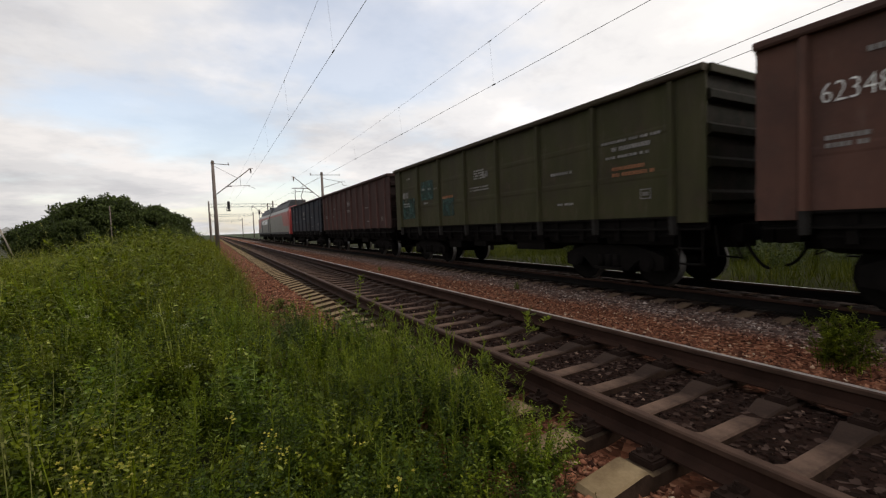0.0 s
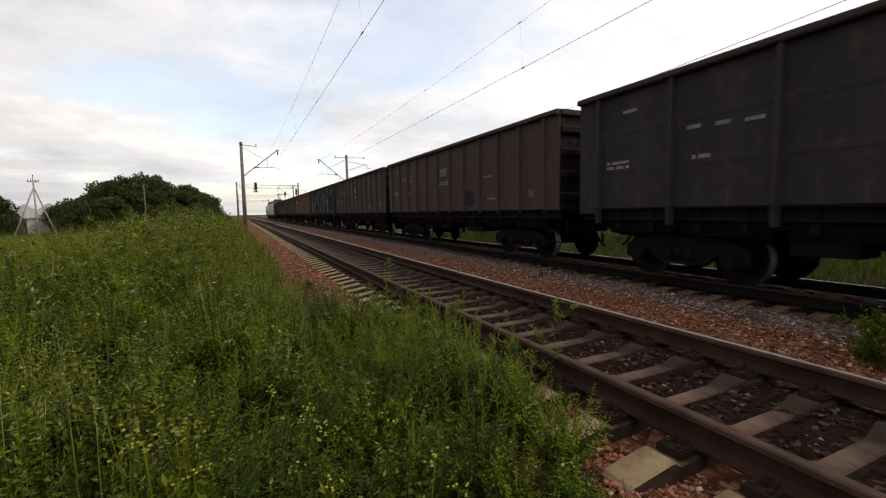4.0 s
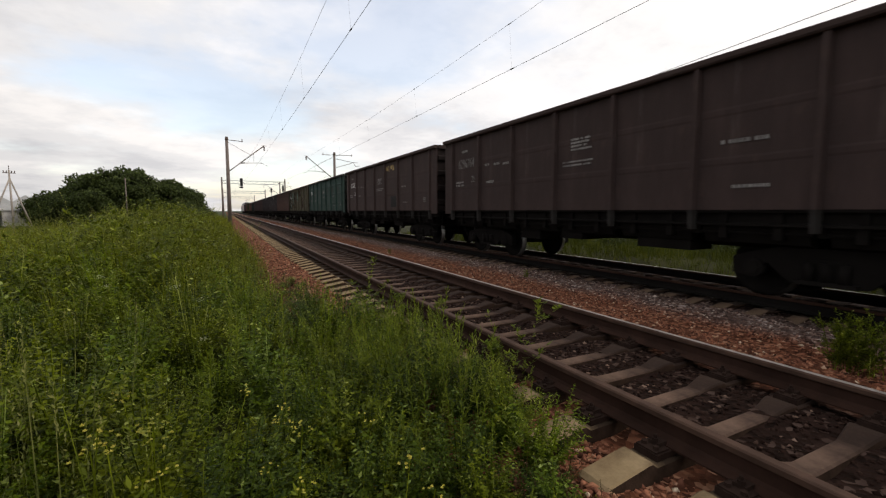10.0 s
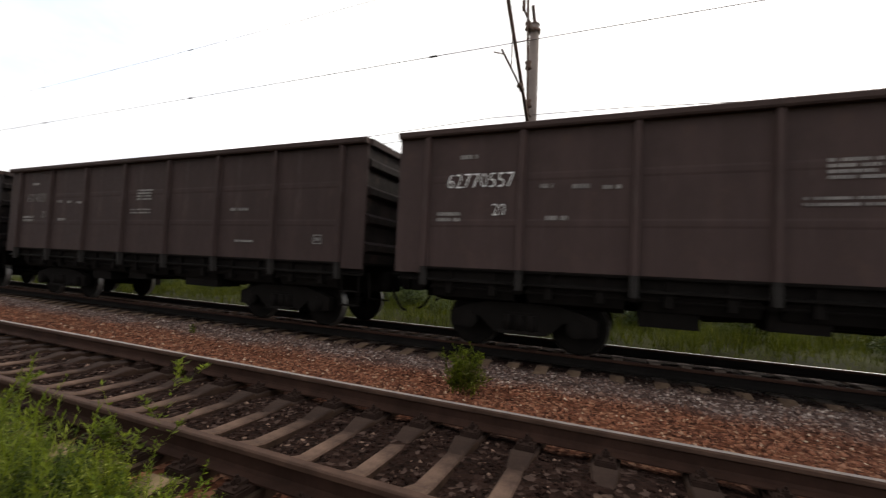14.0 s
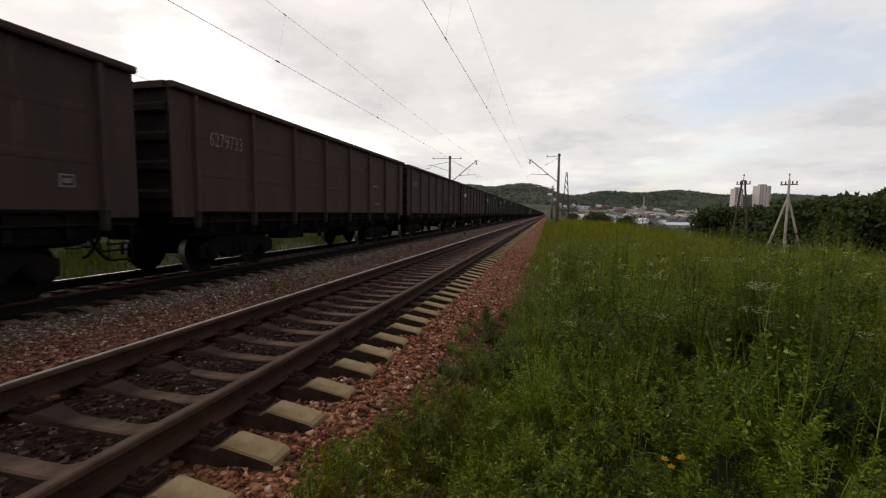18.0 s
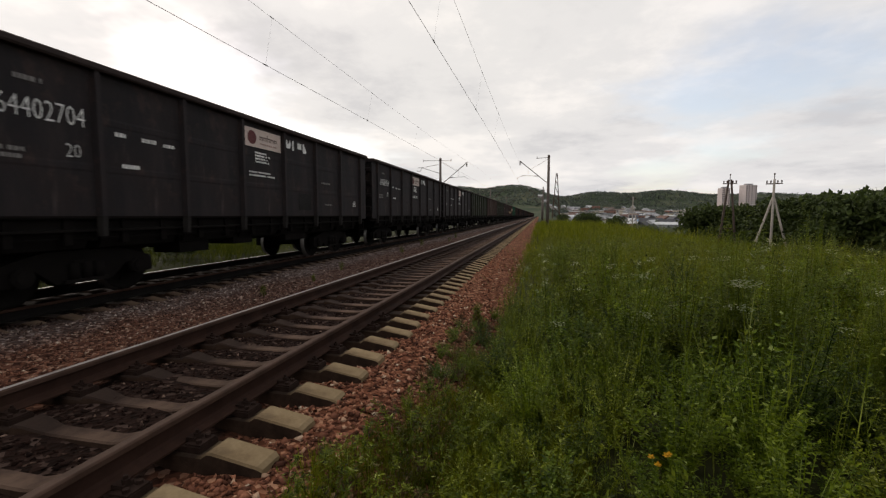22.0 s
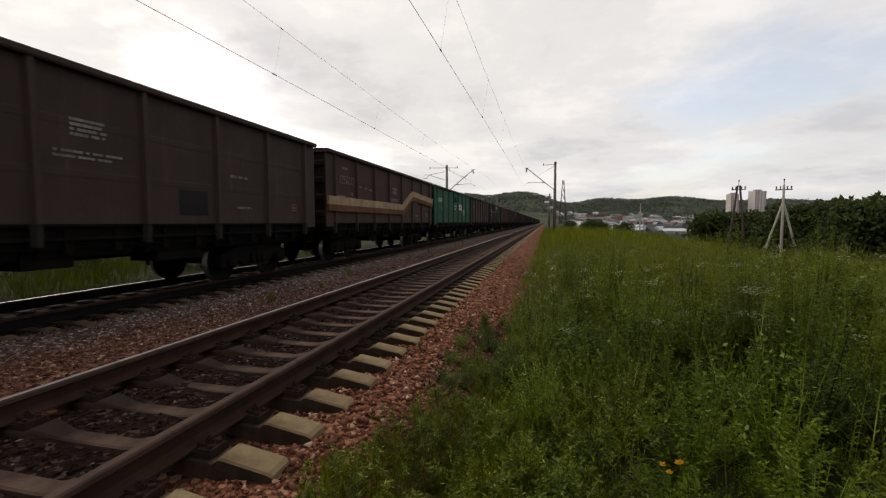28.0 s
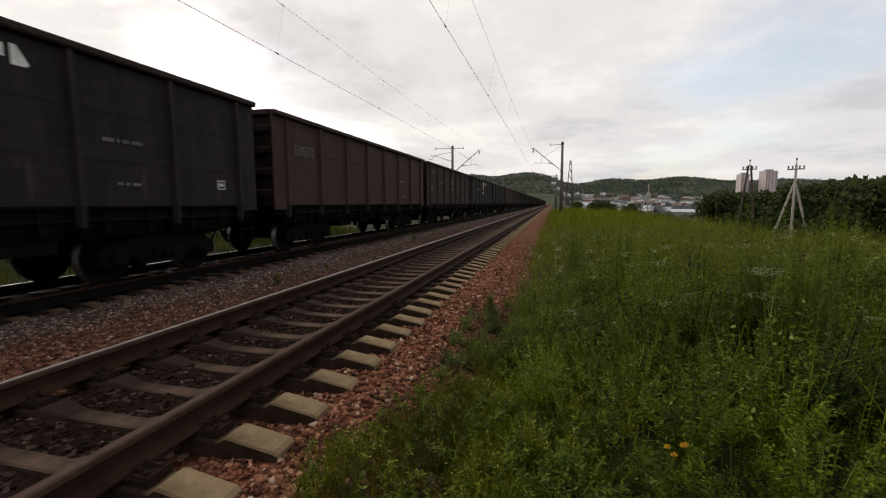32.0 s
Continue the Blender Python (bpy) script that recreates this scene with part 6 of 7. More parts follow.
def drifts(x, y):
    """Grass of the bank ahead, with leafy hollows in its nearer part."""
    m = np.sin(1.5 * x + 0.3) * np.sin(1.2 * y + 0.5) + 0.5 * np.sin(2.7 * x - 1.4 * y)
    return verge(x, y) & (m > np.interp(y, [3, 10, 16], [0.25, 0.0, -2.0]))


def verge(x, y):
    """The grass edge against the ballast."""
    y = np.asarray(y)
    edge = np.interp(y, [-60, -8, -6, -3.7, -2.5, -1.6, 0.6, 1.7, 2.2, 2.9, 4.6, 5.6, 8, 14, 20, 60], [-2.5, -2.4, -2.35, -2.3, -1.82, -1.75, -2.0, -1.66, -1.42, -1.2, -1.3, -2.0, -2.3, -2.3, -2.35, -2.5])
    return (x < edge + 0.09 * np.sin(5.1 * y) + 0.06 * np.sin(13.7 * y + 1))


def plants():
    rng = np.random.default_rng(11)
    weeds = [weed_template(rng, 0.75, 48, 0.075, side_shoots=5) for _ in range(5)]
    low = [weed_template(rng, 0.30, 46, 0.035, side_shoots=5) for _ in range(4)]
    grass = [grass_template(rng, 0.75, 9, 0.007, 0.05, 0) for _ in range(3)]
    tall = [grass_template(rng, 1.05, 6, 0.006, 0.05, 3) for _ in range(4)]
    coarse = [grass_template(rng, 0.95, 6, 0.013, 0.09, 1) for _ in range(4)]
    distant = [grass_template(rng, 0.95, 7, 0.02, 0.12, 0, 1) for _ in range(4)]
    scrub = [weed_template(rng, 0.75, 22, 0.13, side_shoots=4) for _ in range(4)]
    spike = [grass_template(rng, 1.0, 10, 0.010, 0.10, 1, 2) for _ in range(4)]
    # ahead: bushy weeds in mounds with dark hollows between, at the foot of the bank
    bushy = [mound_template(rng, 0.62, 0.27, 42, 42, 0.036, 0.46, 0.5) for _ in range(6)]
    broadleaf = [mound_template(rng, 0.55, 0.25, 30, 32, 0.05, 0.5, 0.5) for _ in range(4)]
    squat = [mound_template(rng, 0.5, 0.36, 36, 19, 0.05, 0.48, 0.3) for _ in range(5)]
    wand = [wand_template(rng, 0.75, 60, 0.05, 0.2) for _ in range(6)]
    def bushes(tries, box_, hx, hy, broad, where):
        """Tall bushy weeds standing apart, and a lower growth that fills the hollows between them."""
        for gap, low_, high, share, clear in ((0.42, 0.75, 1.3, 1.0, 1.0), (0.21, 0.3, 0.75, 1.0, 0.6)):
            P = spread_out(rng, tries, *box_, gap, verge, clear)
            P = P[rng.random(len(P)) < share]
            h = np.interp(P[:, 0], *hx) * np.interp(P[:, 1], *hy) * rng.uniform(low_, high, len(P))
            kind = rng.choice(4, len(P), p=[broad, 0.62 - broad, 0.24, 0.14] if broad < 0.25 else [broad, 0.28, 0.14, 0.58 - broad])
            for k, (name, shapes, mat, what) in enumerate((("broad_leaved_weeds", broadleaf, "herb", "broad-leaved weeds "), ("leafy_weeds", bushy, "weed", "bushy green weeds "),
                                                           ("dark_weeds", bushy, "weed_deep", "deep green bushy weeds "), ("fresh_weeds", bushy, "weed_fresh", "fresh yellow-green bushy weeds "))):
                scatter(name, shapes if gap > 0.3 else squat, P[kind == k], np.clip(h[kind == k], 0.08, 1.2) / 0.58, rng, [M[mat]], what + where, "weeds", 0.1)

    bushes(4000, (-6.2, -1.25, 0.55, 7.0), ([-6.5, -4.9, -3.4, -2.4, -1.7, -1.3], [0.85, 0.78, 0.62, 0.62, 0.55, 0.42]), ([0.7, 1.6, 2.6, 6.2], [0.62, 0.8, 1.05, 1.05]), 0.18, "beside the ballast")
    bushes(1500, (-2.7, -1.2, 0.8, 4.9), ([-2.7, -1.8, -1.3], [0.6, 0.55, 0.42]), ([0.8, 1.7, 2.4, 4.9], [0.6, 0.8, 1.05, 1.0]), 0.18, "on the ballast edge")
    P = plant_points(rng, 190, -2.5, -1.2, 1.9, 4.9, verge)
    hgt = np.interp(P[:, 1], [0.9, 1.7, 2.3, 3.2, 4.7], [0.38, 0.52, 0.74, 0.82, 0.62]) * rng.uniform(0.75, 1.2, len(P)) * np.interp(P[:, 0], [-1.75, -1.25], [1.0, 0.6])
    P = np.concatenate([P, plant_points(rng, 40, -5.5, -2.7, 2.2, 7, verge)])
    hgt = np.concatenate([hgt, rng.uniform(0.6, 1.0, len(P) - len(hgt))])
    scatter("lance_leaved_weeds", wand, P, hgt / 0.75, rng, [M["sprig"]], "upright lance-leaved weeds leaning over the rail", "weeds", 0.14)
    P = np.concatenate([plant_points(rng, 34, -2.3, -1.95, -6.4, -3.6), plant_points(rng, 26, -2.4, -1.9, 4.8, 10)])
    scatter("sprawling_weeds", squat, P, rng.uniform(0.18, 0.42, len(P)), rng, [M["herb"]], "sprawling low weeds on the ballast shoulder", "weeds", 0.25)
    dried = [mound_template(rng, 0.22, 0.16, 9, 8, 0.035, 0.3) for _ in range(3)]
    P = np.concatenate([plant_points(rng, 60, -2.2, -1.55, 0.75, 1.7), plant_points(rng, 90, -2.6, -1.9, -6.5, -1.6), plant_points(rng, 60, -2.5, -1.9, 5, 11)])
    scatter("dried_weeds", dried, P, rng.uniform(0.4, 1.1, len(P)), rng, [M["dead"]], "dried brown weeds at the edge of the ballast", "weeds", 0.2)
    P = plant_points(rng, 2200, -11.0, -1.9, 5.6, 18, verge)
    hgt = np.interp(P[:, 0], [-9, -6.5, -5, -4, -2.2], [0.7, 0.9, 1.15, 1.05, 0.42]) * np.interp(P[:, 1], [4.4, 9, 18], [0.75, 1.0, 1.1]) * rng.uniform(0.7, 1.15, len(P))
    scatter("leafy_weeds", weeds, P, hgt / 0.78, rng, [M["weed"]], "tall green weeds on the bank", "weeds")
    bushes(4400, (-7.0, -1.7, -7.0, -0.6), ([-6.2, -4.6, -3.6, -2.8, -2.2, -1.5], [0.72, 0.72, 0.64, 0.42, 0.16, 0.09]), ([-5, -2, -0.7], [1.15, 0.78, 0.45]), 0.3, "in the meadow")
    P = plant_points(rng, 90, -7, -2.8, -8, -2.4, verge)
    scatter("lance_leaved_weeds", wand, P, rng.uniform(0.7, 1.15, len(P)) * np.interp(P[:, 0], [-4, -2.8], [1.0, 0.6]), rng, [M["sprig"]], "upright lance-leaved weeds in the meadow", "weeds", 0.1)
    P = plant_points(rng, 1500, -11, -2.2, -16, -5, verge)
    scatter("leafy_weeds", weeds, P, np.interp(P[:, 0], [-8, -3.5, -2.4], [0.95, 0.9, 0.4]) * rng.uniform(0.6, 1.2, len(P)), rng, [M["weed"]], "taller weeds along the meadow edge", "weeds")
    P = plant_points(rng, 900, -3.6, -1.35, -4.6, -0.5, verge)
    scatter("low_weeds", low, P, rng.uniform(0.45, 1.1, len(P)), rng, [M["weed"]], "low creeping weeds at the ballast edge", "weeds")
    P = plant_points(rng, 420, -4.6, -1.2, 0.55, 6, verge)
    scatter("low_weeds", low, P, rng.uniform(0.6, 1.2, len(P)), rng, [M["weed"]], "low weeds under the taller ones", "weeds")
    lawn = [grass_template(rng, 0.17, 8, 0.006, 0.05, 0, 2) for _ in range(3)]
    P = plant_points(rng, 7000, -3.4, -1.4, -5.0, -1.0, verge)
    scatter("verge_grass", lawn, P, rng.uniform(0.5, 1.25, len(P)), rng, [M["grass"]], "short bright grass creeping onto the ballast", "grass", 0.2)
    P = plant_points(rng, 9000, -9.0, -2.75, -1.6, 1.6, verge, 0.3)
    scatter("trodden_grass", lawn, P, rng.uniform(0.5, 1.1, len(P)), rng, [M["grass"]], "short trodden grass where the viewer stands", "grass", 0.3)
    P = np.concatenate([plant_points(rng, 900, -10, -6.0, -8, 8, verge), plant_points(rng, 260, -7, -4.3, -1.4, 1.4, verge, 1.2)])
    scatter("low_weeds", low, P, rng.uniform(0.7, 1.4, len(P)), rng, [M["weed"]], "low weeds on the slope beside the line", "weeds")
    # meadow grass
    P = plant_points(rng, 5000, -14, -2.0, -20, -4.4, gaps)
    scatter("meadow_grass", grass + coarse, P, rng.uniform(0.55, 1.1, len(P)) * np.interp(P[:, 0], [-7, -4, -3, -2], [0.85, 0.85, 0.7, 0.4]) * (0.82 + 0.4 * np.sin(1.7 * P[:, 0] + 0.5) * np.sin(1.5 * P[:, 1] + 1.0)) * np.interp(P[:, 1], [-4.5, -2.5], [1.0, 0.55]), rng, [M["grass"], M["dry"]], "long green meadow grass", "grass", 0.15)
    P = plant_points(rng, 4300, -14, -2.0, 6.0, 26, drifts)
    scatter("meadow_grass", grass + coarse, P, rng.uniform(0.6, 1.1, len(P)) * np.interp(P[:, 0], [-7, -5, -3, -2], [1.1, 1.2, 0.8, 0.45]) * np.interp(P[:, 1], [1.5, 4, 10, 26], [0.6, 0.8, 1.1, 1.0]), rng, [M["grass"], M["dry"]], "long green grass on the bank", "grass", 0.15)
    P = plant_points(rng, 3800, -13, -4.6, -14, -3.4, gaps)
    scatter("spiky_grass", spike, P, rng.uniform(0.7, 1.2, len(P)) * np.interp(P[:, 0], [-8, -5.5, -4], [0.95, 0.95, 0.7]) * (0.85 + 0.3 * np.sin(1.9 * P[:, 0]) * np.sin(1.6 * P[:, 1])), rng, [M["grass"], M["dry"]], "stiff upright yellow-green grass", "grass", 0.07)
    P = plant_points(rng, 1700, -12, -3.4, 5.0, 18, drifts)
    scatter("spiky_grass", spike, P, rng.uniform(0.7, 1.2, len(P)) * np.interp(P[:, 1], [2, 6, 18], [0.75, 1.05, 1.2]), rng, [M["grass"], M["dry"]], "stiff upright grass on the bank", "grass", 0.07)
    P = plant_points(rng, 520, -12, -2.6, -18, -4.4, verge)
    scatter("seeding_grass", tall, P, rng.uniform(0.65, 1.15, len(P)), rng, [M["grass"], M["dry"]], "tall grass stalks with pale seed heads", "grass")
    P = plant_points(rng, 800, -12, -2.6, 4.5, 24, verge)
    scatter("seeding_grass", tall, P, rng.uniform(0.8, 1.4, len(P)) * np.interp(P[:, 1], [2, 8], [0.7, 1.1]), rng, [M["grass"], M["dry"]], "tall grass stalks with pale seed heads", "grass")
    P = plant_points(rng, 9000, -30, -2.2, -75, -18, verge)
    scatter("far_meadow_grass", distant, P, rng.uniform(0.7, 1.2, len(P)) * np.interp(P[:, 0], [-5, -3, -2.3], [1.1, 0.9, 0.4]), rng, [M["grass"], M["dry"]], "long grass farther along the bank", "grass", 0.2)
    P = plant_points(rng, 9000, -30, -2.2, 22, 80, verge)
    scatter("far_meadow_grass", distant, P, rng.uniform(0.7, 1.2, len(P)) * np.interp(P[:, 0], [-5, -3, -2.3], [1.1, 0.9, 0.4]), rng, [M["grass"], M["dry"]], "long grass farther along the bank", "grass", 0.2)
    # pale seed spikes low beside the camera
    spikes = [grass_template(rng, 0.9, 3, 0.006, 0.04, 3, 3, (0.02, 0.12)) for _ in range(3)]
    P = plant_points(rng, 46, -4.6, -3.7, 1.9, 3.0)
    scatter("pale_spike_grass", spikes, P, rng.uniform(0.85, 1.15, len(P)), rng, [M["dry"], M["dry"]], "pale grass with narrow seed spikes", "grass", 0.03)
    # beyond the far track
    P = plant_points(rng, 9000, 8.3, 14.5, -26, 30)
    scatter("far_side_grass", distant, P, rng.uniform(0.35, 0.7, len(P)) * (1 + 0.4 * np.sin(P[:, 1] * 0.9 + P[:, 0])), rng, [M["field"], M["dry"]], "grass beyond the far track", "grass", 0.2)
    P = plant_points(rng, 3600, 12.0, 22, -24, 30)
    scatter("far_side_weeds", scrub, P, rng.uniform(0.7, 1.5, len(P)) * (1 + 0.3 * np.sin(P[:, 1] * 0.6 + P[:, 0])), rng, [M["tree_leaf"]], "dark scrub beyond the far track", "weeds", 0.2)
    # flowers
    yellow = [flower_template(rng, 0.66, 7, 0.0085, 0.028) for _ in range(4)]
    P = plant_points(rng, 44, -4.0, -2.2, 1.1, 2.5, lambda x, y: np.abs(x + 3.05 + 0.5 * (y - 1.6)) < 0.55)
    scatter("yellow_flowers", yellow, P, rng.uniform(0.75, 1.15, len(P)), rng, [M["weed"], M["yellow_flower"]], "small yellow flower heads among the weeds", "flowers")
    white = [flower_template(rng, 0.95, 18, 0.0085, 0.03) for _ in range(4)]
    P = np.concatenate([plant_points(rng, 110, -8, -2.8, -9, -2.4), plant_points(rng, 34, -9, -2.8, 2.4, 14)])
    scatter("white_flowers", white, P, rng.uniform(0.7, 1.15, len(P)), rng, [M["weed"], M["white_flower"]], "white umbel flowers among the grass", "flowers")


plants()


def more_plants():
    """Thin pale stalks standing out of the weeds, and loose seed spikes along the skyline of the bank."""
    rng = np.random.default_rng(19)
    stalk = [weed_template(rng, 0.9, 34, 0.028, -0.3, 2) for _ in range(5)]
    P = np.concatenate([plant_points(rng, 220, -6.5, -2.5, -6.5, -1.8, verge), plant_points(rng, 70, -6, -1.6, 1.6, 8, verge)])
    scatter("pale_stalks", stalk, P, rng.uniform(0.55, 1.1, len(P)) * np.interp(P[:, 0], [-4, -2.4], [1.0, 0.5]), rng, [M["sprig"]], "thin pale stalks standing out of the weeds", "weeds", 0.08)
    spikes = [grass_template(rng, 1.25, 3, 0.007, 0.05, 3, 3, (0.03, 0.15)) for _ in range(4)]
    P = np.concatenate([plant_points(rng, 130, -9, -4.5, -8, -3.0), plant_points(rng, 90, -8, -3.6, 6, 16)])
    scatter("seed_spikes", spikes, P, rng.uniform(0.75, 1.15, len(P)), rng, [M["grass"], M["dry"]], "tall pale seed spikes above the grass", "grass", 0.08)


more_plants()


def plant_thing(name, Q, I, mats, label, category, m):
    V = Q.reshape(-1, 3)
    ob = new(name, bulk_mesh(name, V, np.arange(len(V)).reshape(-1, 4), mats, I))
    ob.matrix_basis = m
    return tagged(ob, label, category)


rng0 = np.random.default_rng(4)
# the bushy plant between the tracks, a few on the ballast, and the tall sprigs before the rail
for x, y, h, n in ((2.35, 1.85, 0.56, 8000), (2.9, -18.0, 0.36, 420), (3.2, -22.5, 0.4, 420), (2.6, -27.0, 0.4, 420), (3.0, -31.0, 0.45, 420), (2.5, -7.6, 0.3, 200), (2.9, -12.0, 0.3, 220), (2.4, -9.5, 0.22, 160), (3.4, 8.4, 0.22, 160), (2.2, 15.0, 0.25, 160), (-2.15, -6.4, 0.34, 700)):
    Q, I = [], []
    stems = 26 if n > 5000 else 9
    for k in range(stems):
        q, i = weed_template(rng0, h * rng0.uniform(0.7, 1.1), n // stems, 0.036, side_shoots=9)
        q = q + np.array([rng0.normal(0, h * (0.2 if n > 5000 else 0.11)), rng0.normal(0, h * (0.2 if n > 5000 else 0.11)), 0])
        Q.append(q); I.append(i)
    plant_thing("weed_tuft", np.concatenate(Q), np.concatenate(I), [M["weed"]], "bushy green weed growing in the ballast", "weed", pose(x, y, float(bed_z(x, y)) - 0.02))
for x, y, h in ((-1.12, 2.72, 0.92), (-1.3, 2.6, 0.75), (-1.2, 4.3, 0.6), (-1.22, 5.0, 0.5), (-1.15, 5.4, 0.5), (-2.1, 3.3, 1.05), (-1.9, 4.2, 1.1), (-2.6, 2.6, 0.85)):
    Q, I = weed_template(rng0, h, 170, 0.055, -0.3, 5)
    plant_thing("leafy_sprig", Q, I, [M["sprig"]], "tall leafy weed sprig before the rail", "weed", pose(x, y, float(bed_z(x, y)) - 0.02))
for x, y, h in ((-3.6, -3.05, 0.8), (-3.45, -3.3, 0.6), (-3.1, -3.9, 0.7), (-4.4, -5.0, 0.9), (-5.2, -6.2, 1.0), (-2.9, -5.2, 0.7), (-4.1, -6.9, 1.5), (-4.8, -4.15, 1.5), (-5.1, -4.0, 1.4), (-5.3, -3.3, 1.35), (-6.2, -5.6, 1.6), (-3.4, -7.6, 1.3), (-4.3, 7.2, 1.1), (-5.6, 6.4, 1.2)):
    Q, I = [], []
    for k in range(5 if h < 1.2 else 9):
        q, i = weed_template(rng0, h * rng0.uniform(0.6, 1.0), 80, 0.03, -0.6, 3)
        Q.append(q * np.array([0.6, 0.6, 1.0]) + np.array([rng0.normal(0, 0.03), rng0.normal(0, 0.03), 0])); I.append(i)
    plant_thing("feathery_plume", np.concatenate(Q), np.concatenate(I), [M["sprig"]], "upright feathery pale green weed in the meadow", "weed", pose(x, y, float(ground_z(x, y)) - 0.02))
for x, y, h in ((-4.75, -4.05, 1.5), (-5.0, -3.75, 1.3), (-4.15, -6.9, 1.45), (-5.4, -3.2, 1.25), (-6.1, -5.5, 1.5), (-3.5, -8.2, 1.2), (-6.6, -3.6, 1.35), (-5.2, 7.6, 1.2), (-4.2, 9.0, 1.1)):
    Q, I = mound_template(rng0, h * 1.0, 0.26, 44, 60, 0.06, 0.24, 0.2)
    plant_thing("tall_weed", Q, I, [M["sprig"]], "tall yellow-green feathery weed above the meadow", "weed", pose(x, y, float(ground_z(x, y)) - 0.02))
for x, y in ((-3.70, -1.74), (-3.64, -1.70)):
    Q, I = flower_template(rng0, 0.36, 2, 0.017, 0.012)
    plant_thing("orange_flower", Q, I, [M["weed"], M["orange_flower"]], "small orange flower in the grass", "flower", pose(x, y, float(ground_z(x, y)) + 0.1))


# ---------------------------------------------------------------- trees and bushes
def tree_meshes(seed, h, spread, trunk, leaves, leaf=0.45):
    """A trunk with limbs, and a crown of many leaf sprays in uneven clumps."""
    rng = np.random.default_rng(seed)
    bm = bmesh.new()
    tube(bm, (0, 0, -0.5), (0, 0, h * 0.45), trunk, trunk * 0.6, n=9)
    tube(bm, (0, 0, h * 0.45), (0.1, 0.1, h * 0.8), trunk * 0.6, trunk * 0.2, n=7)
    centres = []
    for k in range(36):
        a, t = rng.uniform(0, 6.28), rng.uniform(0.10, 0.93)
        r = spread * (0.35 + 0.65 * math.sin(math.pi * min(1, t * 0.9 + 0.08))) * rng.uniform(0.45, 1.0)
        c = np.array([math.cos(a) * r, math.sin(a) * r, h * t])
        centres.append((c, rng.uniform(0.28, 0.46) * spread))
        tube(bm, (0, 0, h * min(0.75, t * 0.6 + 0.08)), tuple(c * np.array([0.85, 0.85, 0.95])), trunk * 0.28, trunk * 0.08, n=5)
    centres.append((np.array([0, 0, h * 0.92]), spread * 0.3))
    trunk_me = mesh_of("trunk", bm, [M["bark"]])
    Q = []
    per = leaves // len(centres)
    for c, r in centres:
        v = rng.normal(0, 1, (per, 3))
        v = v / np.linalg.norm(v, axis=1)[:, None] * (rng.uniform(0.35, 1.0, (per, 1)) ** 0.5) * r * np.array([1, 1, 0.75])
        v *= 1 + 0.25 * np.sin(5 * v[:, :1] / r) * np.cos(4 * v[:, 1:2] / r)
        for p in v:
            d = unit(rng.normal(0, 1, 3) + np.array([0, 0, -0.2]))
            Q.append(quad_leaf(c + p, d, unit(rng.normal(0, 1, 3) + np.array([0, 0, 0.8])), leaf * rng.uniform(0.6, 1.3), leaf * rng.uniform(0.4, 0.8)))
    Q = np.array(Q).reshape(-1, 3)
    Q[:, 2] = np.maximum(Q[:, 2], 0.15)
    crown = bulk_mesh("crown", Q, np.arange(len(Q)).reshape(-1, 4), [M["tree_leaf"]])
    return trunk_me, crown


TREES = [tree_meshes(31, 11, 5.2, 0.28, 11000, 0.62), tree_meshes(32, 9, 4.6, 0.22, 9500, 0.56), tree_meshes(33, 12, 5.0, 0.3, 11000, 0.62)]
LOW_BUSH = tree_meshes(43, 0.8, 0.55, 0.02, 900, 0.1)
BUSHES = [tree_meshes(41, 3.4, 2.2, 0.06, 5000, 0.22), tree_meshes(42, 2.6, 1.9, 0.05, 4200, 0.2)]


def tree(x, y, scale, kind, turn, bush=False, flat=1.0):
    t = thing("bush" if bush else "tree", "rounded dark green bush" if bush else "broad dark green leafy tree", "bush" if bush else "tree", "bushes" if bush else "trees",
              m=pose(x, y, float(ground_z(x, y)), 0, 0, turn))
    tm, cm = (BUSHES if bush else TREES)[kind]
    if bush and scale < 0.45:
        tm, cm = LOW_BUSH
        scale *= 4
    for nm, me in (("trunk", tm), ("crown", cm)):
        o = part(nm, me, None, t)
        o.scale = (scale, scale, scale * flat)


R = random.Random(8)
# the clump ahead on the near side
for x, y, s, k in ((-27, 108, 0.9, 0), (-24, 104, 0.92, 2), (-18.5, 102, 0.85, 1), (-13, 104, 0.82, 1), (-22, 112, 1.02, 2), (-19.5, 104, 0.95, 0), (-16.5, 110, 0.98, 1), (-14.0, 107, 0.8, 0), (-11.0, 112, 0.76, 1), (-9.5, 108, 0.6, 1), (-30, 102, 0.75, 1), (-33, 108, 0.7, 1), (-25, 98, 0.7, 1)):
    tree(x, y, s, k, R.uniform(0, 360))
for x, y, s, k in ((-36, 112, 0.5, 0), (-42, 106, 0.42, 1), (-47, 114, 0.65, 2), (-52, 118, 0.7, 0), (-43, 138, 0.7, 1), (-37, 142, 0.7, 2), (-33, 116, 0.55, 1), (-58, 112, 0.7, 1)):
    tree(x, y, s, k, R.uniform(0, 360))
for x, y, s, k in ((-7.5, 66, 0.7, 0), (-6.2, 72, 0.6, 1), (-9, 60, 0.5, 1), (-6.0, 80, 0.6, 0), (14, 100, 1.0, 0), (13, 118, 1.0, 1), (14, 140, 1.1, 0), (16, 165, 1.2, 1)):
    tree(x, y, s, k, R.uniform(0, 360), True)
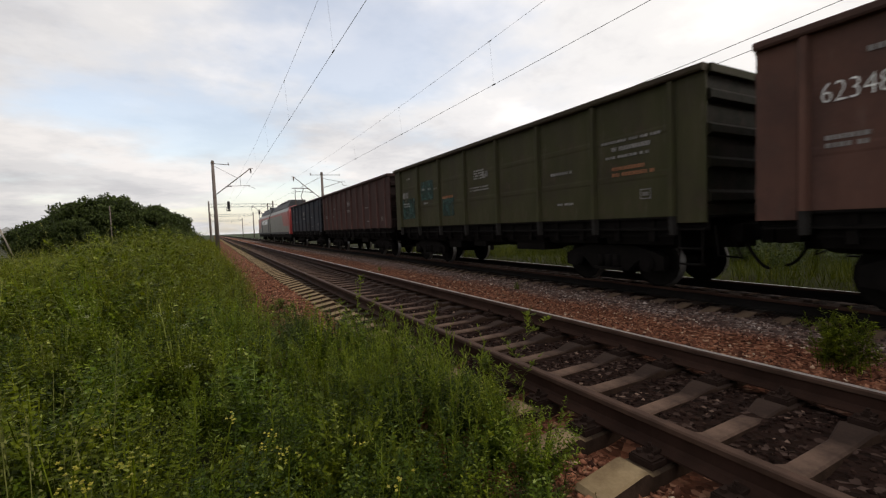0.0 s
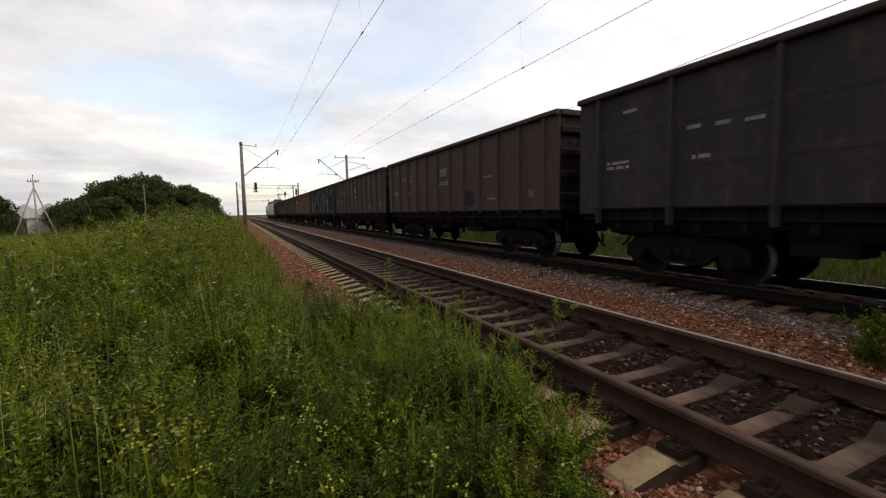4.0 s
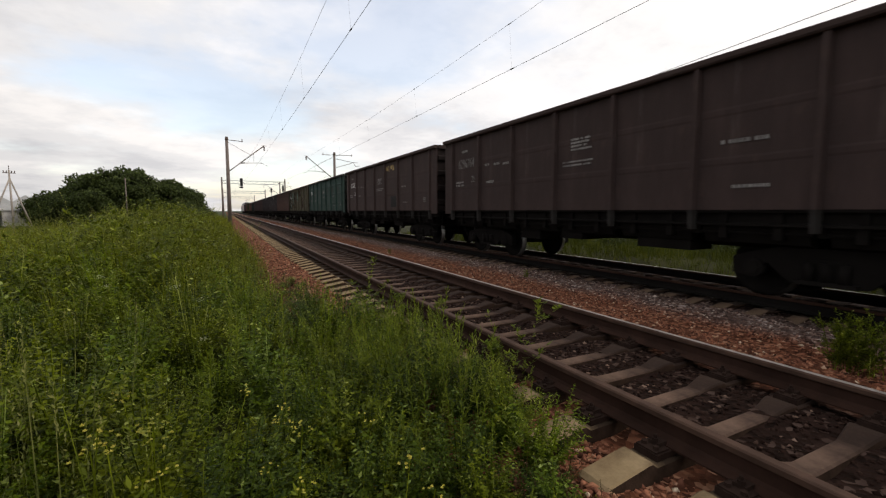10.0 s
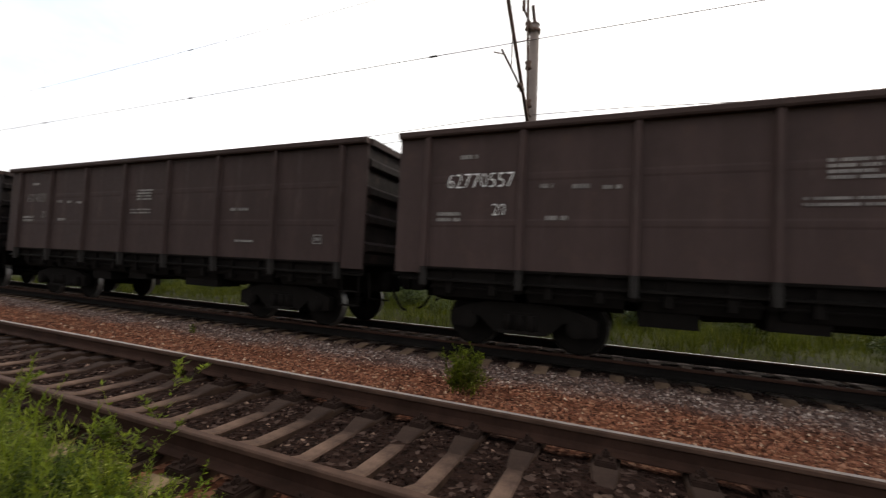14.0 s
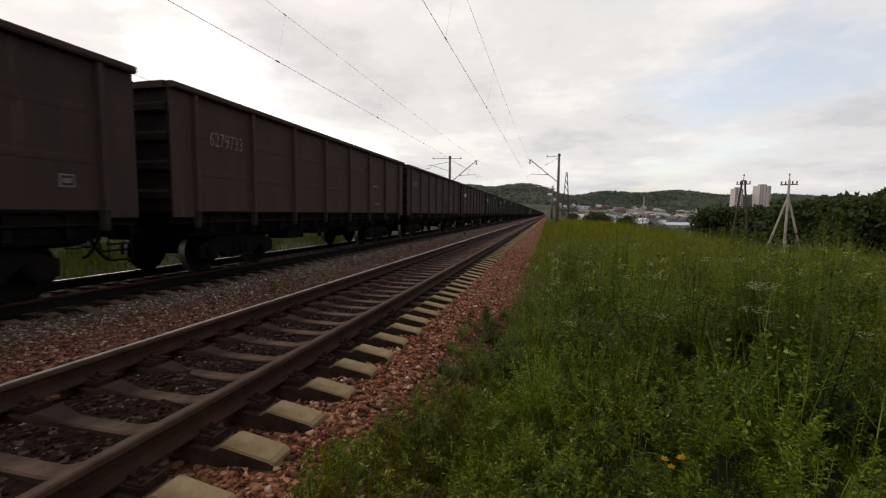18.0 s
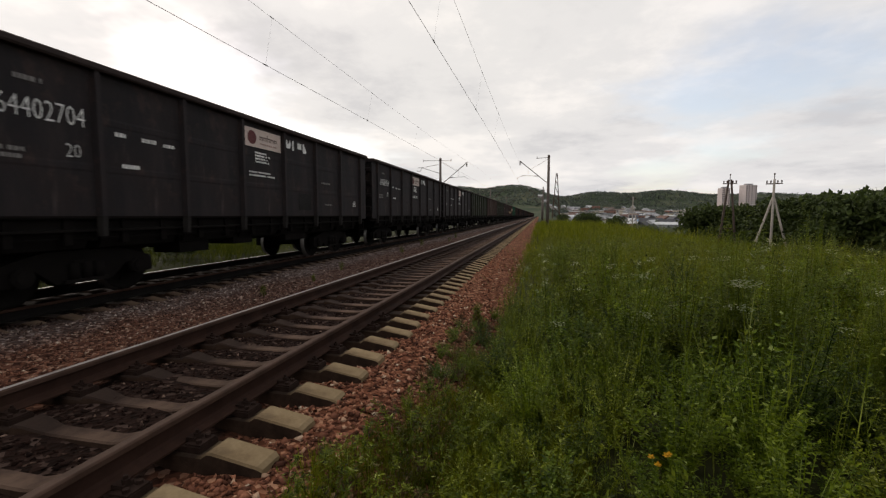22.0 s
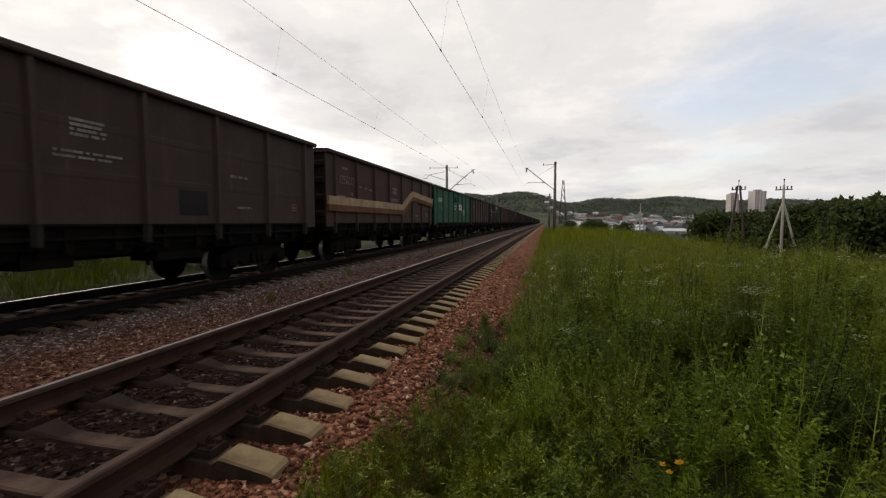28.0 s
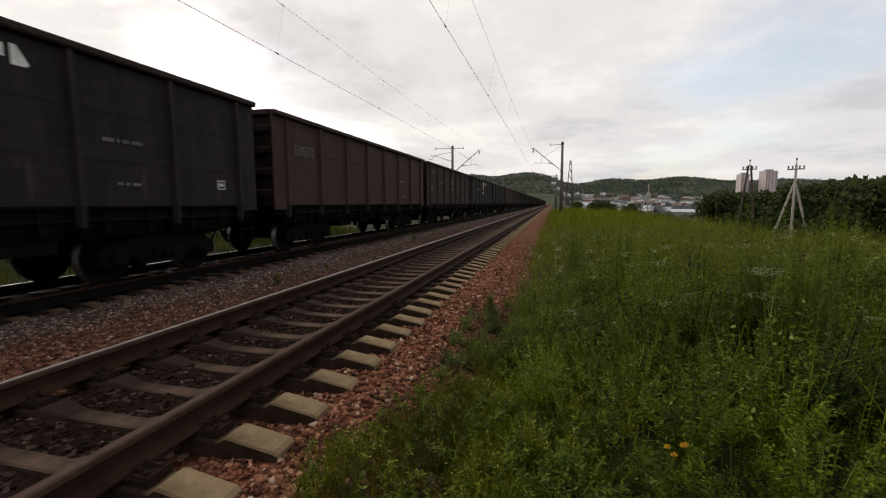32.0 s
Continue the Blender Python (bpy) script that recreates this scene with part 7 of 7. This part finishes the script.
# towards the town: dark trees on the slope below the bank
for a, d, s, k in ((27.0, 66, 0.84, 0), (29, 70, 1.08, 1), (31, 62, 0.84, 0), (33, 66, 0.78, 2), (35, 62, 1.0, 1), (38, 64, 0.85, 0), (42, 60, 0.8, 2), (46, 64, 1.05, 1),
                   (19.4, 80, 0.98, 1), (20.6, 84, 0.8, 0), (21.8, 80, 0.98, 1), (30, 84, 1.15, 1), (34, 88, 1.0, 0), (36, 80, 0.95, 2)):
    tree(-3 - d * math.sin(radians(a)), -d * math.cos(radians(a)), s + 0.13, k, R.uniform(0, 360))
for x, y, s, k in ((-9, -62, 0.55, 0), (-11, -66, 0.6, 1), (-13, -60, 0.6, 0), (-15, -70, 0.8, 1), (-18, -66, 0.8, 0), (-10, -80, 0.6, 1), (-13, -90, 0.8, 0), (-8, -95, 0.7, 1), (-21, -78, 1.0, 0), (-25, -84, 1.0, 1)):
    tree(x, y, s, k, R.uniform(0, 360), True)
# beyond the train
for x, y, s, k in ((15, -1.8, 0.8, 0), (17, 6.5, 0.7, 1), (19, 12, 0.9, 0), (16, -9, 0.7, 1), (20, -4, 1.0, 0), (24, 4, 1.1, 1), (22, 18, 1.0, 0), (18, -18, 0.8, 1)):
    tree(x, y, s, k, R.uniform(0, 360), True)
for i in range(22):
    tree(R.uniform(9.8, 13.5), -20 + 2.1 * i + R.uniform(-0.8, 0.8), R.uniform(0.16, 0.36), i % 2, R.uniform(0, 360), True)
for x, y, s, k in ((26, 7.5, 0.75, 0), (30, -6, 0.7, 1), (30, 22, 0.8, 2)):
    tree(x, y, s, k, R.uniform(0, 360))

# ---------------------------------------------------------------- the town in the valley
WALLS = [simple("pale_render_wall", (0.42, 0.40, 0.38), 0.85, 0, 0.15, 0.4, 4), simple("cream_wall", (0.5, 0.44, 0.36), 0.85, 0, 0.15, 0.4, 4), simple("brick_red_wall", (0.30, 0.16, 0.12), 0.9, 0, 0.2, 0.4, 4), simple("grey_wall", (0.36, 0.36, 0.36), 0.9, 0, 0.2, 0.4, 4)]
ROOFS = [simple("grey_sheet_roof", (0.32, 0.32, 0.33), 0.6, 0.2, 0.2, 0.4, 4), simple("white_sheet_roof", (0.5, 0.5, 0.5), 0.55, 0.1, 0.15, 0.4, 4), simple("blue_sheet_roof", (0.06, 0.22, 0.42), 0.55, 0.1, 0.15, 0.4, 4), simple("brown_roof", (0.16, 0.10, 0.08), 0.8, 0, 0.2, 0.4, 4), simple("dark_roof", (0.09, 0.09, 0.095), 0.8, 0, 0.2, 0.4, 4)]
PINK = simple("pinkish_tower_render", (0.62, 0.53, 0.51), 0.85, 0, 0.12, 0.3, 3)


def house(x, y, w, l, h, wall, roof, turn, low=False):
    g = float(ground_z(x, y))
    names = {1: "white", 2: "blue", 0: "grey", 3: "brown", 4: "dark"}
    t = thing("warehouse" if low else "house", f"{'long pale warehouse' if low else 'small pale house'} with a {names[roof]} roof", "warehouse" if low else "house", "buildings of the town", m=pose(x, y, g, 0, 0, turn))
    bm = bmesh.new()
    box(bm, -w / 2, w / 2, -l / 2, l / 2, -1.5, h)
    part("wall", bm, [WALLS[wall]], t)
    bm = bmesh.new()
    e, rise = 0.4, (0.12 if low else 0.42) * w
    prism(bm, [(-w / 2 - e, h - 0.1), (w / 2 + e, h - 0.1), (w / 2 + e, h + 0.1), (0, h + rise), (-w / 2 - e, h + 0.1)], "y", -l / 2 - e, l / 2 + e)
    part("roof", bm, [ROOFS[roof]], t)
    n = max(2, int(l // 4))
    for i in range(min(n, 6)):
        yy = -l / 2 + l * (i + 0.5) / min(n, 6)
        bm = bmesh.new()
        for s in (-1, 1):
            box(bm, s * w / 2 - 0.06, s * w / 2 + 0.06, yy - 0.7, yy + 0.7, h * 0.35, h * 0.75)
        part("window", bm, [M["glass"]], t)


def tower_block(x, y, w, d, h, turn):
    g = float(ground_z(x, y))
    t = thing("tower_block", "pinkish high-rise block of flats above the town", "tower block", "tower blocks", m=pose(x, y, g, 0, 0, turn))
    bm = bmesh.new()
    prism(bm, [(-w / 2, -d / 2), (-w / 6, -d / 2), (-w / 6, -d / 2 - 1.5), (w / 6, -d / 2 - 1.5), (w / 6, -d / 2), (w / 2, -d / 2), (w / 2, d / 2), (w / 6, d / 2), (w / 6, d / 2 + 1.5), (-w / 6, d / 2 + 1.5), (-w / 6, d / 2), (-w / 2, d / 2)], "z", -4, h)
    part("wall", bm, [PINK], t)
    bm = bmesh.new()
    box(bm, -w / 4, w / 4, -d / 4, d / 4, h, h + 2.5)
    part("roof", bm, [ROOFS[0]], t)
    bm = bmesh.new()
    box(bm, -1.1, 1.1, -0.08, 0.08, 0.0, 1.4)
    pane = mesh_of("window", bm, [M["glass"]])
    for k in range(5):
        for f in range(int(h // 3.2)):
            part("window", pane, None, t, m=pose(-w / 2 + w * (k + 0.5) / 5, d / 2 + (1.5 if k == 2 else 0), 1.6 + f * 3.2))


for x, y, w, d, top in ((-318.0, -843.0, 15, 11, 49), (-350.0, -830.0, 21, 14, 53)):
    tower_block(x, y, w, d, top - float(ground_z(x, y)), 20)
RH = random.Random(12)
for i in range(170):
    a = radians(RH.uniform(4, 33))
    d = 170 + 700 * RH.random() ** 0.8
    x, y = -3 - math.sin(a) * d, -math.cos(a) * d
    if x > -22:
        continue
    low = RH.random() < 0.45
    house(x, y, RH.uniform(6, 9) * (1.25 if low else 1), RH.uniform(8, 12) * (1.8 if low else 1), RH.uniform(2.8, 5.5), RH.randrange(4), RH.choice([0, 1, 4, 1, 4, 0, 3]), RH.uniform(0, 180), low)
house(-78, -321, 10, 15, 5, 0, 2, 70, True)
for i in range(130):
    a = radians(RH.uniform(3, 34))
    d = RH.uniform(620, 1320)
    house(-math.sin(a) * d, -math.cos(a) * d, RH.uniform(9, 16), RH.uniform(12, 34), RH.uniform(4, 9), RH.randrange(4), RH.choice([0, 1, 4, 0, 3, 2 if i % 9 == 0 else 0]), RH.uniform(0, 180), True)
for i in range(16):
    a = radians(RH.uniform(-1, 14))
    d = RH.uniform(1150, 1350)
    house(-math.sin(a) * d, -math.cos(a) * d, 10, 14, 6, RH.randrange(2), RH.choice([0, 1]), RH.uniform(0, 180))
for x, y, tn in ((-40, 118, 20), (-36, 126, 60), (-45, 124, 10), (-50, 136, 40)):
    house(x, y, 7, 9, 3.2, 0, 1, tn)


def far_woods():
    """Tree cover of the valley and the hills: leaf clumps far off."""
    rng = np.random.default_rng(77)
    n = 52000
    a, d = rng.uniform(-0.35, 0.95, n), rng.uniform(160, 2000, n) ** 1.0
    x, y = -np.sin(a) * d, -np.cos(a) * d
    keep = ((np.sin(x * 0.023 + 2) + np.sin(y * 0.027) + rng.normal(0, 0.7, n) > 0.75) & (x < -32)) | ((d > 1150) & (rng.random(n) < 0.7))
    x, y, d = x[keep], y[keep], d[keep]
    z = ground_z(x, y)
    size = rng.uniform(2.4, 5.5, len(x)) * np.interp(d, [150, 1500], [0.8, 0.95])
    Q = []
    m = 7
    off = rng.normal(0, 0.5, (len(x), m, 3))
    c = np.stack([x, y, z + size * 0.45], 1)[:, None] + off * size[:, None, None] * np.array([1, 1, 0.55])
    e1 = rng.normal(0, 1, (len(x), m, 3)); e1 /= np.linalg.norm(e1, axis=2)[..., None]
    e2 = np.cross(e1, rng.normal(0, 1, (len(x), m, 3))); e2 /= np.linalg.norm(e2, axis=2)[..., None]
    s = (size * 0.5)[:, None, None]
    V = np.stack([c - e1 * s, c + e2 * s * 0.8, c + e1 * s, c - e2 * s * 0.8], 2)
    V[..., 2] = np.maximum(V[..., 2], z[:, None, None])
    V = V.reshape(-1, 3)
    tagged(new("far_woods", bulk_mesh("far_woods", V, np.arange(len(V)).reshape(-1, 4), [M["far_leaf"]])), "green woods over the valley and hills, haze painted in", "woods", kind="stuff")


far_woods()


# ---------------------------------------------------------------- what moves
def motions():
    """The train runs past from behind; its wheels turn with the way it goes."""
    times = [0, 1, 2, 4, 6, 7, 9, 10, 11, 12, 13, 14, 16, 18, 20, 21, 22, 24, 28, 32]
    for w, k in TRAIN:
        y = TRAIN_LEAD - BODY / 2 - PITCH * k
        walk(w, [(t, pose(D2, y + travel(t), Z2)) for t in times])
    for w, y, turn in LOCOS:
        walk(w, [(t, pose(D2, y + travel(t), Z2, 0, 0, turn)) for t in times])
    lead = {}
    for o in list(scene.objects):
        if o.name.split(".")[0] != "wheelset":
            continue
        key = (round(o.location.y, 2), o.parent.parent in [l[0] for l in LOCOS] and o.parent.parent == LOCOS[0][0])
        if key not in lead:
            sign = 1 if key[1] else -1
            walk(o, [(f / 30, pose(0, key[0], 0.475, sign * math.degrees(travel(f / 30) / 0.475), 0, 0)) for f in range(0, 961)])
            lead[key] = o
        else:
            o.rotation_mode = "QUATERNION"
            data = o.animation_data_create()
            data.action = lead[key].animation_data.action
            data.action_slot = lead[key].animation_data.action_slot


motions()
